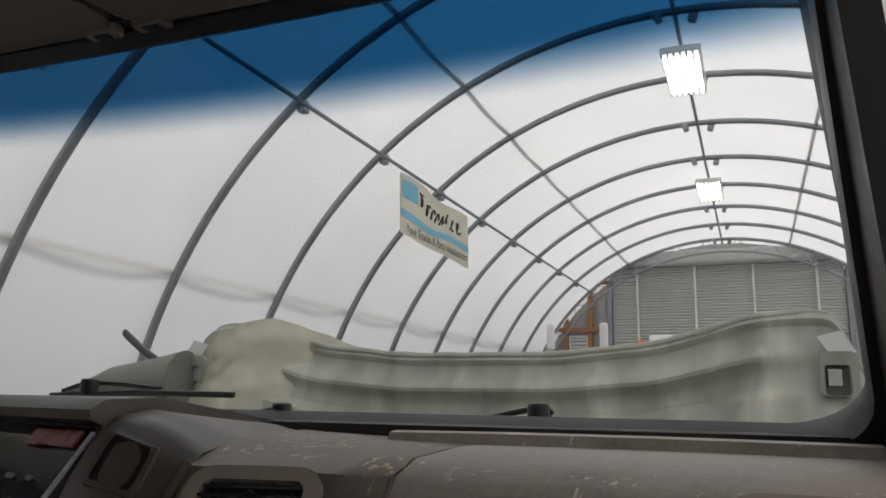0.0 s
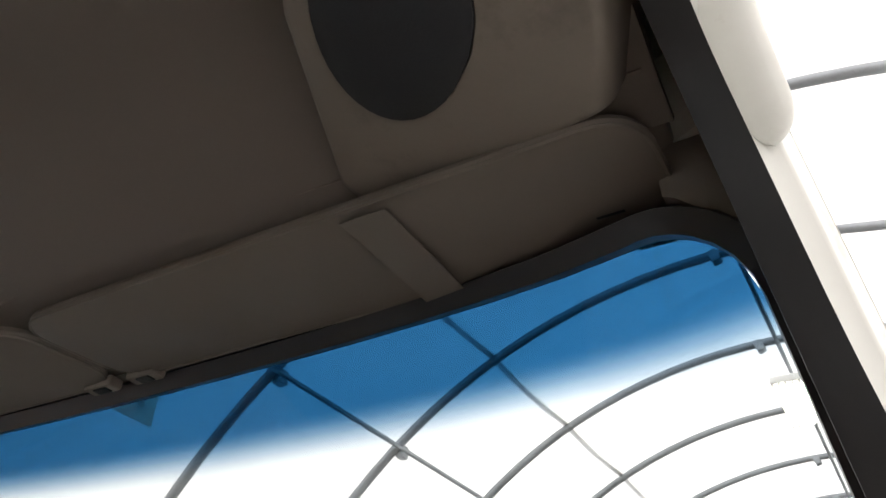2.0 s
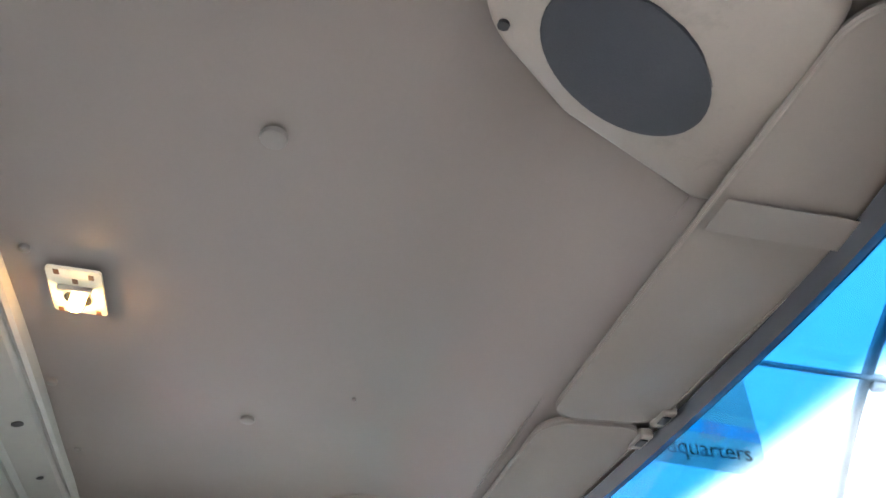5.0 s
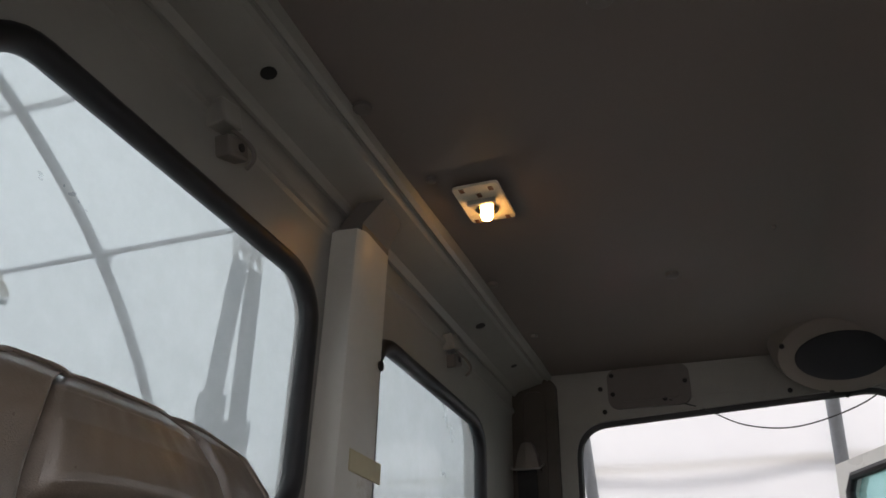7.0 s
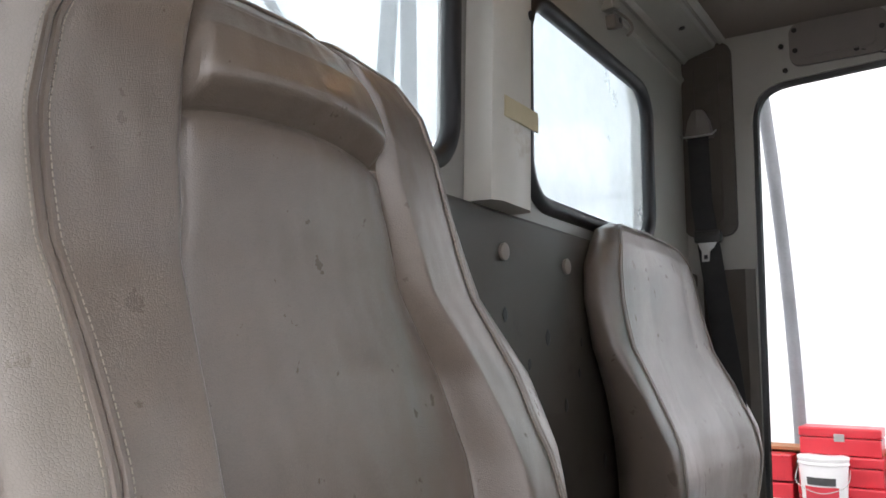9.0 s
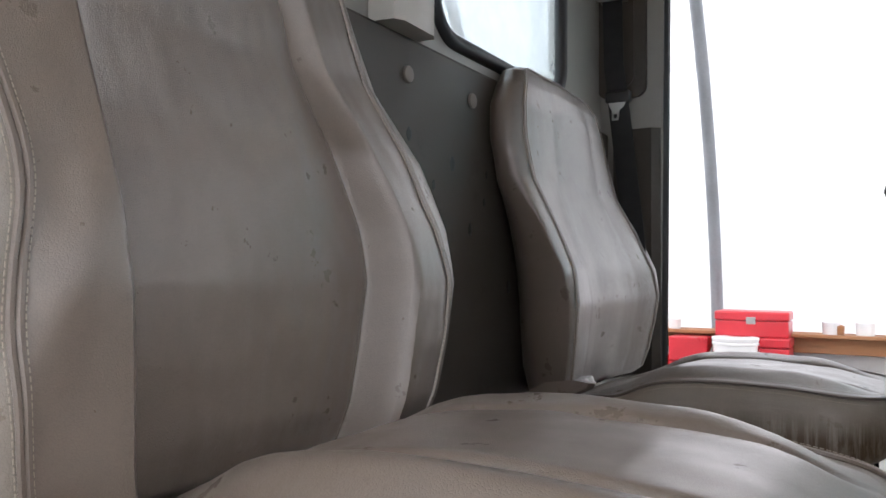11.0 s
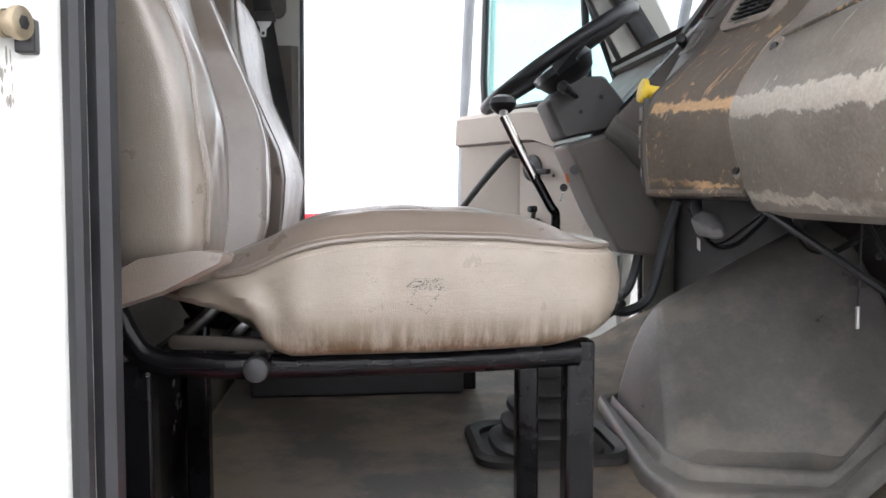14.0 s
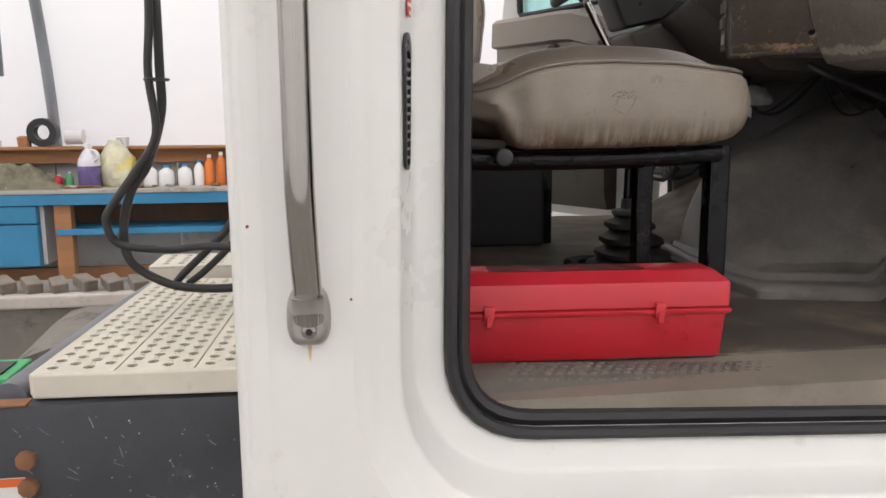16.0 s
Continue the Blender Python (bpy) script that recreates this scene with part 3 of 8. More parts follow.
# rows: offset and x above the pocket, then below it
PILLARTRIM = surface("black_pillar_trim", (0.030, 0.027, 0.025), 0.5)
JAMB = [(0.0, 0.918, 0.0, 0.918), (0.003, 0.928, 0.003, 0.928), (0.012, 0.940, 0.012, 0.940), (0.026, 0.9440, 0.026, 0.9440), (0.029, 0.9475, 0.029, 0.9475), (0.058, 0.9540, 0.058, 0.9540), (0.062, 0.9565, 0.062, 0.9560), (0.066, 0.9605, 0.066, 0.9605),
        (0.0775, 1.005, 0.0838, 1.0205), (0.0795, 1.012, 0.0858, 1.0255), (0.084, 1.0165, 0.090, 1.0285), (0.110, 1.0265, 0.110, 1.0330), (0.115, 1.031, 0.115, 1.0360), (0.121, 1.0395, 0.121, 1.0410), (0.129, 1.046, 0.129, 1.0460), (0.140, 1.050, 0.140, 1.0500)]
for s, tag in ((1, "east"), (-1, "west")):
    jamb(s, JAMB, "white painted steel door jamb round the cab opening", "trim_door_jamb_" + tag, CREAM)
    # outer skin round the opening
    inner = offset_loop(APERTURE, 0.139)
    outer = [(-0.345, -0.16), (1.25, -0.16), (1.30, 0.86), (0.93, 1.52), (0.75, 1.66), (-0.33, 1.66)]
    mid = Vector((0.45, 0.72))
    rim = []
    for q in inner:
        d, best = q - mid, None
        for a, b in zip(outer, outer[1:] + outer[:1]):
            a, b = Vector(a), Vector(b)
            e = b - a
            det = d.x * -e.y + d.y * e.x
            if abs(det) > 1e-9:
                r = a - mid
                t, k = (r.x * -e.y + r.y * e.x) / det, (d.x * r.y - d.y * r.x) / det
                if t > 0 and -1e-6 <= k <= 1 + 1e-6 and (best is None or t < best):
                    best = t
        rim.append(mid + d * best)
    bm = loft([[Vector((s * x, p.x, p.y)) for p in lp] for lp, x in ((inner, 1.048), (rim, 1.048), (rim, 1.052), (inner, 1.052))], cap=False, loop=True)
    structure("wall_" + tag, bm, CREAM, "white painted outer side of the truck cab")
    # rubber seal with two ridges
    for d, x, r in ((0.001, 0.929, 0.012), (0.016, 0.946, 0.009)):
        lp = offset_loop(APERTURE, d)
        structure("trim_door_seal_" + tag, tube([(s * x, q.x, q.y) for q in lp], r, 8, closed=True, up=(1, 0, 0)), RUBBER, "black rubber seal round the door opening", True)
    # inner trim of the side above, behind and below the opening
    bm = panel([[(-0.26, FLOOR - 0.05), (1.15, FLOOR - 0.05), (1.15, 0.95), (0.86, 1.5), (0.80, 1.60), (-0.26, 1.60)], [(q.x, q.y) for q in offset_loop(APERTURE, 0.002)]],
               lambda u, v, w: (s * (0.93 - w), u, v), 0.02)
    structure("wall_inner_" + tag, bm, INNERPAINT if s < 0 else PILLARTRIM, "dull white inner side of the cab above the door opening" if s < 0 else "dark trimmed inner side of the cab round the door opening")

def lean(ob):
    """the upper side of the cab leans inwards and thins towards the roof"""
    for v in ob.data.vertices:
        k = step(v.co.z, 0.95, 1.28)
        x = v.co.x
        if x > 0.93:
            x = 0.93 + (x - 0.93) * (1 - 0.6 * k)
        v.co.x = x - 0.165 * max(0.0, v.co.z - 0.955)


corner = [(1.0525, -0.322), (1.0522, -0.338), (1.049, -0.350), (1.042, -0.357), (1.030, -0.3595), (0.90, -0.360), (0.90, -0.352), (1.03, -0.352), (1.044, -0.338), (1.046, -0.322)]
structure("wall_corner_east", loft([[Vector((x, y, z)) for x, y in corner] for z in [-0.16 + 0.07 * k for k in range(27)]]), CREAM, "white painted rounded rear corner of the cab", True)
for ob in list(bpy.data.objects):
    if ob.name.startswith(("trim_door_jamb_east", "wall_corner_east", "wall_east", "trim_door_seal_east", "wall_inner_east")):
        lean(ob)

structure("floor", box((-0.95, REAR - 0.05, FLOOR - 0.06), (0.93, 1.15, FLOOR)), FLOORDIRT, "worn dusty brown rubber floor of the cab")
# roof skin and headliner
structure("roof", box((-1.05, -0.345, 1.64), (0.86, 0.80, 1.68), 0.015), CREAM, "white painted cab roof")


def liner(u, v):
    x, y = -0.93 + 1.74 * u, -0.15 + 0.90 * v
    z = ROOFZ - 0.006 * step(abs(x), 0.75, 0.93) - 0.11 * step(y, 0.52, 0.78)
    return Vector((x, y, z + 0.004 * math.sin(7 * x) * math.sin(6 * y)))


structure("headliner", sheet(liner, 40, 30, thick=-0.008), HEADLINER, "grey-brown moulded headliner board under the cab roof", True)
# rear header: pressed steel beam
prof = [(-0.135, 1.583), (-0.14, 1.558), (-0.146, 1.552), (-0.150, 1.5535), (-0.154, 1.5575), (-0.158, 1.5565), (-0.162, 1.547), (-0.226, 1.529), (-0.231, 1.524), (-0.2355, 1.5185), (-0.239, 1.518), (-0.241, 1.5215), (-0.2445, 1.520), (-0.2445, 1.505), (-0.2435, 1.486), (-0.2385, 1.481), (-0.2390, 1.474), (-0.2440, 1.471), (-0.252, 1.440)]
rail = loft([[Vector((x, y, z)) for y, z in prof] for x in (-0.93, -0.5, 0, 0.5, 0.93)], closed=False)
structure("wall_rear_header", rail, INNERPAINT, "dull painted pressed-steel beam above the rear windows")

# rear wall with its two windows
WINS = {"right": (0.465, 1.195, 0.585, 0.345), "left": (-0.335, 1.195, 0.585, 0.345)}
holes = [rrect(w + 0.02, h + 0.02, 0.075, 6, cx, cz) for cx, cz, w, h in WINS.values()]
structure("wall_rear", panel([[(-0.95, FLOOR - 0.05), (0.95, FLOOR - 0.05), (0.95, 1.5), (-0.95, 1.5)], *holes], lambda u, v, w: (u, -0.246 - w, v), 0.03), INNERPAINT, "dull painted rear wall of the cab")
structure("wall_rear_outer", panel([[(-1.05, -0.16), (1.05, -0.16), (1.05, 1.66), (-1.05, 1.66)], rrect(1.74, 0.52, 0.08, 6, 0.06, 1.20)], lambda u, v, w: (u, -0.347 - w, v), 0.004), CREAM, "white painted outer rear of the cab")
REARGLASS = glass("dusty_rear_glass", (0.70, 0.765, 0.78), haze=0.23)[0]
for i, (k, (cx, cz, w, h)) in enumerate(WINS.items()):
    wob = tagged(thing("window_%d" % (i + 1), "hazy rear cab window in a black rubber gasket", "window", (cx, -0.25, cz - h / 2)), kind="structure")
    part("window_frame", tube([(u, -0.247, v) for u, v in rrect(w, h, 0.07, 8, cx, cz)], 0.0145, 10, closed=True, up=(0, 1, 0)), RUBBER, wob, "black rubber gasket", True)
    pane = part("pane", panel([rrect(w, h, 0.07, 8, cx, cz)], lambda u, v, q: (u, -0.262 - q, v), 0.004), REARGLASS, wob, "hazy glass pane")
    pane.visible_shadow = False
# lower rear trim panel
bm = box((-0.92, REAR - 0.008, FLOOR), (0.92, REAR + 0.008, 0.985), 0.006)
structure("baseboard_rear_trim", bm, DARKTRIM, "dark brown stained trim panel across the rear wall")
# windshield: curved top and bottom edges
WT, WB = 1.462, 0.905


def shield(u, v, d=0.0):
    """u across -1..1, v down 0..1"""
    hw = 0.845 + 0.075 * v
    x = hw * u
    bow = 0.05 * u * u + (0.10 if u > 0 else 0.14) * u ** 6
    y = 0.925 + 0.37 * v - bow + d
    return Vector((x, y, WT - (WT - WB) * v - (0.012 * u * u + 0.040 * u ** 6) * (1 - v)))


def windshield_material():
    m, n, l, tr = glass("tinted_windshield", (1, 1, 1))
    co = n.new("ShaderNodeTexCoord")
    sp = n.new("ShaderNodeSeparateXYZ")
    l.new(co.outputs["Object"], sp.inputs[0])
    f = n.new("ShaderNodeMapRange")
    f.interpolation_type = "SMOOTHSTEP"
    f.inputs[1].default_value, f.inputs[2].default_value = 1.335, 1.395
    slope = n.new("ShaderNodeMath")
    slope.operation = "MULTIPLY_ADD"
    slope.inputs[1].default_value = 0.022
    l.new(sp.outputs[0], slope.inputs[0])
    l.new(sp.outputs[2], slope.inputs[2])
    side, sixth, fall = n.new("ShaderNodeMath"), n.new("ShaderNodeMath"), n.new("ShaderNodeMath")
    side.operation, sixth.operation, fall.operation = "DIVIDE", "POWER", "MULTIPLY_ADD"
    side.inputs[1].default_value, sixth.inputs[1].default_value, fall.inputs[1].default_value = 0.85, 6.0, 0.034
    l.new(sp.outputs[0], side.inputs[0])
    l.new(side.outputs[0], sixth.inputs[0])
    l.new(sixth.outputs[0], fall.inputs[0])
    l.new(slope.outputs[0], fall.inputs[2])
    l.new(fall.outputs[0], f.inputs[0])
    c = blend(n, l, f.outputs[0], (0.86, 0.88, 0.88), (0.10, 0.27, 0.42))
    l.new(c, tr.inputs[0])
    return m


wsh = tagged(thing("window_3", "curved windshield with a blue tinted top band", "windshield", (0, 1.28, 0.9)), kind="structure")
pane = part("pane", sheet(lambda u, v: shield((2 * u - 1) * (1 - 0.05 * (1 - v) ** 6), v), 36, 14, thick=0.005), windshield_material(), wsh, "glass fading to a blue band", True)
pane.visible_shadow = False
edge = []
for su, sv, a0 in ((1, 0, 90), (1, 1, 0), (-1, 1, -90), (-1, 0, 180)):
    for k in range(9):
        a = radians(a0 - 90 * k / 8)
        edge.append(shield(su * 0.88 + 0.12 * math.cos(a), (0.15 if sv == 0 else 0.85) - 0.15 * math.sin(a)))
    u0 = su * 0.88
    if su == 1 and sv == 1:
        edge += [shield(0.88 - 1.76 * k / 16, 1) for k in range(1, 16)]
    if su == -1 and sv == 0:
        edge += [shield(-0.88 + 1.76 * k / 16, 0) for k in range(1, 16)]
part("window_frame", sweep(edge, [(-0.012, -0.03), (0.012, -0.03), (0.016, 0), (0.012, 0.03), (-0.012, 0.03), (-0.016, 0)], closed=True, up=(0, -0.83, -0.55)), RUBBER, wsh, "black rubber windshield gasket", True)
# broad black finisher round the front and top of the passenger opening
fin = [q for q in offset_loop(APERTURE, -0.004) if q.y > 0.80 and q.x > 0.30]
lean(structure("trim_finisher", sweep([(0.930, q.x, q.y) for q in fin], [(-0.007, -0.022), (0.007, -0.022), (0.010, 0.0), (0.007, 0.022), (-0.007, 0.022)], up=(1, 0, 0)), RUBBER, "broad black rubber finisher round the door opening", True))
# pillars and cowl
for s, tag in ((1, "east"), (-1, "west")):
    rings = []
    for v in [k / 10 for k in range(-1, 12)]:
        a = shield(s, v)
        rings.append([a + Vector((s * dx, dy, 0)) for dx, dy in (((0.0, -0.012), (0.006, -0.020), (0.012, -0.020), (0.018, -0.014), (0.022, 0.0), (0.022, 0.04), (0.012, 0.04), (0.0, 0.02)) if s > 0 else ((-0.012, -0.012), (0.0, -0.030), (0.03, -0.042), (0.07, -0.04), (0.10, -0.02), (0.10, 0.05), (0.03, 0.05), (-0.005, 0.02)))])
    structure("wall_pillar_" + tag, loft(rings), surface("grey_pillar_trim", (0.20, 0.19, 0.17), 0.5) if s < 0 else CREAM, "grey trimmed windshield pillar" if s < 0 else "white painted windshield pillar", True)
def swept(x, prof):
    """the header follows the windshield's upper edge back towards the corners"""
    u = min(1.0, abs(x) / 0.845)
    back = 0.05 * u * u + 0.10 * u ** 6
    return [Vector((x, y - back * step(y, 0.74, 0.90), z)) for y, z in prof]


ACROSS = [-1.0, -0.94, -0.86, -0.8, -0.7, -0.5, -0.25, 0, 0.25, 0.5, 0.66, 0.74, 0.80]
structure("wall_front_header", loft([swept(x, ((0.70, 1.60), (0.70, 1.49), (0.78, 1.485), (0.905, 1.482), (0.915, 1.50), (0.90, 1.60))) for x in ACROSS[1:]]), TRIM, "taupe header above the windshield")
structure("roof_front", loft([swept(x, ((0.78, 1.64), (0.78, 1.68), (0.93, 1.53), (0.95, 1.485), (0.91, 1.485), (0.86, 1.56))) for x in ACROSS + [0.86]]), CREAM, "white painted front edge of the cab roof")
structure("trim_header_corner", loft([[Vector((x, y, z)) for y, z in ((0.796, low + 0.012), (0.80, low), (0.832, low), (0.836, 1.58), (0.79, 1.58))] for x, low in ((0.780, 1.434), (0.79, 1.429), (0.81, 1.410), (0.83, 1.390), (0.85, 1.365))]), TRIM, "taupe filler between header and door pillar", True)
structure("wall_firewall", box((-0.95, 1.12, -0.1), (0.95, 1.2, 0.92)), surface("firewall_insulation", (0.022, 0.020, 0.019), 0.7, 0, 0.4, 6, 60, 0.3, 0.003), "dark firewall below the windshield")
structure("wall_cowl", box((-1.04, 1.2, 0.4), (1.04, 1.42, 0.885), 0.03), CREAM, "white painted cowl below the windshield")

# rounded end of the roof drip channel above the passenger opening
drip = thing("drip_channel", "cream rounded end of the roof drip channel above the door", "drip channel", (0.90, 0.74, 1.5))
prof = [(0.880 - 0.004 * t, 0.770 - 0.025 * t, 1.431 + 0.024 * t, 0.026 * math.sqrt(max(0.01, 1 - (1 - t) ** 2))) for t in (0, 0.06, 0.15, 0.28, 0.45, 0.7, 1.0)]
prof += [ (0.869, 0.71, 1.50, 0.028), (0.872, 0.66, 1.56, 0.024), (0.858, 0.60, 1.61, 0.024), (0.85, 0.3, 1.64, 0.024), (0.85, -0.3, 1.64, 0.024)]
part("channel_rail", tube([(0.842, 0.62, 1.575), (0.834, 0.3, 1.60), (0.834, -0.3, 1.60)], 0.008, 8), CREAM, drip, smooth=True)
part("channel_end", loft([[Vector((x + w * math.cos(a), y + 0.010 * math.sin(a), z + 0.012 * math.sin(a))) for a in [6.28318 * k / 14 for k in range(14)]] for x, y, z, w in prof]), CREAM, drip, smooth=True)


# ---- the two seats ----
def resample(path, pitch):
    out, left = [Vector(path[0])], pitch
    for a, b in zip(path, path[1:]):
        a, b = Vector(a), Vector(b)
        d = (b - a).length
        while d >= left and d > 1e-7:
            a = a.lerp(b, left / d)
            out.append(a.copy())
            d -= left
            left = pitch
        left -= d
    return out


def stitches(path, pitch=0.0052, r=0.00048):
    bm = bmesh.new()
    q = resample(path, pitch)
    for a, b in zip(q, q[1:]):
        tube([a, a.lerp(b, 0.66)], r, 4, bm)
    return bm


def seat(cx, bx, dy, dz, welt, label, fold=1.0, group="cab seats"):
    root = thing("cab_seat", label, "seat", (cx, 0.15, FLOOR), group)
    Z = lambda z: z + dz
    # backrest rows: height, front of the insert, back, half width, middle, how far the flanks lie before the insert
    rows = [(0.445, -0.110, -0.175, 0.215, 0.537, 0.010), (0.46, -0.096, -0.188, 0.246, 0.537, 0.018), (0.50, -0.087, -0.197, 0.264, 0.537, 0.020), (0.56, -0.085, -0.203, 0.279, 0.530, 0.020), (0.62, -0.089, -0.207, 0.293, 0.521, 0.019), (0.68, -0.102, -0.210, 0.299, 0.520, 0.018), (0.76, -0.121, -0.213, 0.298, 0.529, 0.008),
            (0.84, -0.131, -0.216, 0.277, 0.557, -0.026), (0.92, -0.132, -0.219, 0.263, 0.572, -0.046), (0.98, -0.136, -0.221, 0.247, 0.577, -0.048), (1.02, -0.145, -0.221, 0.224, 0.577, -0.034), (1.05, -0.160, -0.218, 0.192, 0.577, -0.026), (1.066, -0.180, -0.208, 0.140, 0.577, -0.012)]
    if fold < 0.5:
        # the driver's backrest is fuller at the small of the back
        rows = [(z, y + 0.024 * math.exp(-((z - 0.68) / 0.13) ** 2), b - 0.026, w + 0.008, m - 0.004, k) for z, y, b, w, m, k in rows]
    rows = [(z, y + dy, b, w, bx + m, k) for z, y, b, w, m, k in rows]
    TOP = 1.066
    zs = sorted([0.445 + (TOP - 0.445) * (0.5 - 0.5 * math.cos(math.pi * (0.06 + 0.94 * k / 80))) for k in range(81)] + [0.9321 + 0.0029 * k for k in range(14)])
    off = 0.0

    def seam_u(z):
        return 0.56 - 0.125 * step(z, 0.60, 0.95)

    ARCH = 0.949

    def bend(u, z):
        """rows of the mesh rise with the arched seam"""
        v = u / seam_u(z)
        return z + 0.013 * (1 - min(1, abs(v)) ** 2) * math.exp(-((z - ARCH) / 0.055) ** 2)

    def relief(u, z):
        w = abs(u)
        us = seam_u(z)
        low = 1 - step(z, 0.62, 0.96)
        rise = (0.012 + 0.043 * low) * (step(w, us - 0.012, us + 0.07) if fold > 0.5 else 0.5 * step(w, 0.2, 0.98))
        inner = 1 - step(w, us - 0.09, us)
        h = rise
        h -= fold * (0.006 + 0.004 * (1 - low)) * math.exp(-abs(w - us) / 0.018)
        h += 0.005 * inner * (1 - (w / us) ** 2)
        za = ARCH
        if w < us + 0.02:
            pad = fold * (1 - step(w, us - 0.006, us + 0.010))
            h += pad * 0.019 * step(z, za - 0.001, za + 0.026) * (1 - 0.6 * step(z, za + 0.03, 1.05))
            h -= 0.009 * pad * math.exp(-abs(z - za) / 0.006)
        h += (0.3 + 0.7 * fold) * (0.0030 * noise.noise(Vector((u * 3 + bx * 5, z * 9, 1.5))) + 0.0010 * noise.noise(Vector((u * 14, z * 22 + bx, 4))))
        # a fold pulled slantwise over the flank
        fz = z - 0.80 + 0.16 * (w - us) / 0.3
        h -= fold * 0.005 * math.exp(-(fz / 0.030) ** 2) * step(w, us + 0.05, us + 0.2) * (1 - step(w, 0.88, 0.98)) * (u > 0)
        h += fold * 0.004 * math.exp(-((fz + 0.065) / 0.035) ** 2) * step(w, us + 0.02, us + 0.15) * (1 - step(w, 0.88, 0.98)) * (u > 0)
        return h

    def front(th, z, lift=0.0):
        yf, yb, hw, mx, k = lerp_table(rows, z)
        mid = yf + k
        c, s = math.cos(th), math.sin(th)
        u = math.copysign(abs(c) ** 0.74, c)
        e = max(0.0, s) ** 0.57
        return Vector((mx + hw * u, mid + (yf - mid) * e + (relief(u, z) + lift) * e ** 0.95, Z(bend(u, z))))

    near = [math.acos(0.53 ** (1 / 0.74)), math.acos(-(0.53 ** (1 / 0.74)))]
    angles = sorted([math.pi * k / 110 for k in range(111)] + [math.pi - a + 0.0042 * k for a in near for k in range(-24, 25)])
    rings = []
    for z in zs:
        yf, yb, hw, mx, fk = lerp_table(rows, z)
        mid = yf + fk
        ring = [front(math.pi - a, z) for a in angles]
        for k in range(1, 20):
            th = math.pi * k / 20
            c, s = math.cos(th), math.sin(th)
            ring.append(Vector((mx + hw * math.copysign(abs(c) ** 0.74, c) * (1 - 0.10 * s), mid + (yb - mid) * s ** 0.6, Z(z))))
        rings.append(ring)

    def welt_at(z):
        return welt + 0.19 * step(z, 0.58, 0.72) - 0.05 * step(z, 0.76, 0.90)
    back = part("backrest", loft(rings), LEATHER, root, smooth=True)
    back.data.materials.append(LEATHERSIDE)
    for f in back.data.polygons:
        hw, mx = lerp_table(rows, f.center.z - dz)[2:4]
        if abs(f.center.x - mx) > hw * math.cos(welt_at(f.center.z - dz) + 0.02) ** 0.74 or f.center.y < lerp_table(rows, f.center.z - dz)[0] - 0.03:
            f.material_index = int(fold > 0.5)

    def patch(v0, v1, za, zb, lift):
        def f(a, b):
            v = v0 + (v1 - v0) * a
            z0, z1 = za(v), zb(v)
            z = z0 + (z1 - z0) * b
            u = v * seam_u(z)
            th = math.acos(max(-1, min(1, math.copysign(abs(u) ** (1 / 0.74), u))))
            edge = step(min(a, 1 - a), 0, 0.03) * step(min(b, 1 - b), 0, 0.03)
            return front(th, z, -0.0006 + (0.0006 + lift) * edge)
        return sheet(f, 110, 90)
    if fold > 0.5:
        part("back_insert", patch(-0.985, 0.985, lambda v: 0.472, lambda v: ARCH - 0.004, 0.0006), LEATHER, root, smooth=True)
        part("headrest_pad", patch(-0.985, 0.985, lambda v: ARCH + 0.002, lambda v: 1.048, 0.0006), LEATHER, root, smooth=True)

    # welted outer seam with a row of stitches on each side, over the top
    def rim(dth, lift, y=0.0):
        at = lambda z: welt_at(z) + dth
        up = [front(at(z), z, lift) + Vector((0, y, 0)) for z in zs[4:-2]]
        th = at(zs[-3])
        over = [front(th + (math.pi - 2 * th) * k / 24, zs[-3], lift) + Vector((0, y, 0)) for k in range(1, 24)]
        down = [front(math.pi - at(z), z, lift) + Vector((0, y, 0)) for z in reversed(zs[4:-2])]
        return up + over + down
    for dth, r in ((0.0, 0.0026), (0.045, 0.0026)):
        part("seam_piping", tube([p + Vector((0, 0.001, 0)) for p in rim(dth, 0.0)], r, 6, up=(0, 1, 0.3)), LEATHER, root, smooth=True)
    for dth in (-0.03, 0.075):
        part("stitching", stitches([p + Vector((math.copysign(0.001, p.x - bx - 0.55), 0.0012, 0)) for p in rim(dth, 0.0)]), STITCH, root, "pale stitching along the seam")
    # leather gathered at the foot of the backrest
    flap = []
    for k in range(41):
        q = k / 40
        x = bx + 0.690 + 0.112 * q
        wv = 0.004 * math.sin(0.18 * k) + 0.002 * math.sin(k * 0.4)
        lift, ahead = 0.018 * step(q, 0.3, 1.0), 0.040 * step(q, 0.2, 0.95)
        flap.append([Vector((x, y + wv * g + dy + ahead * g - 0.010 * step(q, 0.93, 1.0), Z(z - 0.35 * abs(wv) * g + lift * g))) for y, z, g in ((-0.185, 0.412, 0.1), (-0.150, 0.424, 0.4), (-0.100, 0.440, 0.7), (-0.058, 0.462, 1.0), (-0.046, 0.474, 0.8), (-0.052, 0.486, 0.3), (-0.10, 0.480, 0.2), (-0.17, 0.44, 0.1))])
    part("back_flap", loft(flap), LEATHER, root, "gathered leather flap", True)

    def tail(y):
        return 1 - 0.03 * step(-y, -0.05, 0.0) - 0.19 * step(-y, -0.015, 0.12)

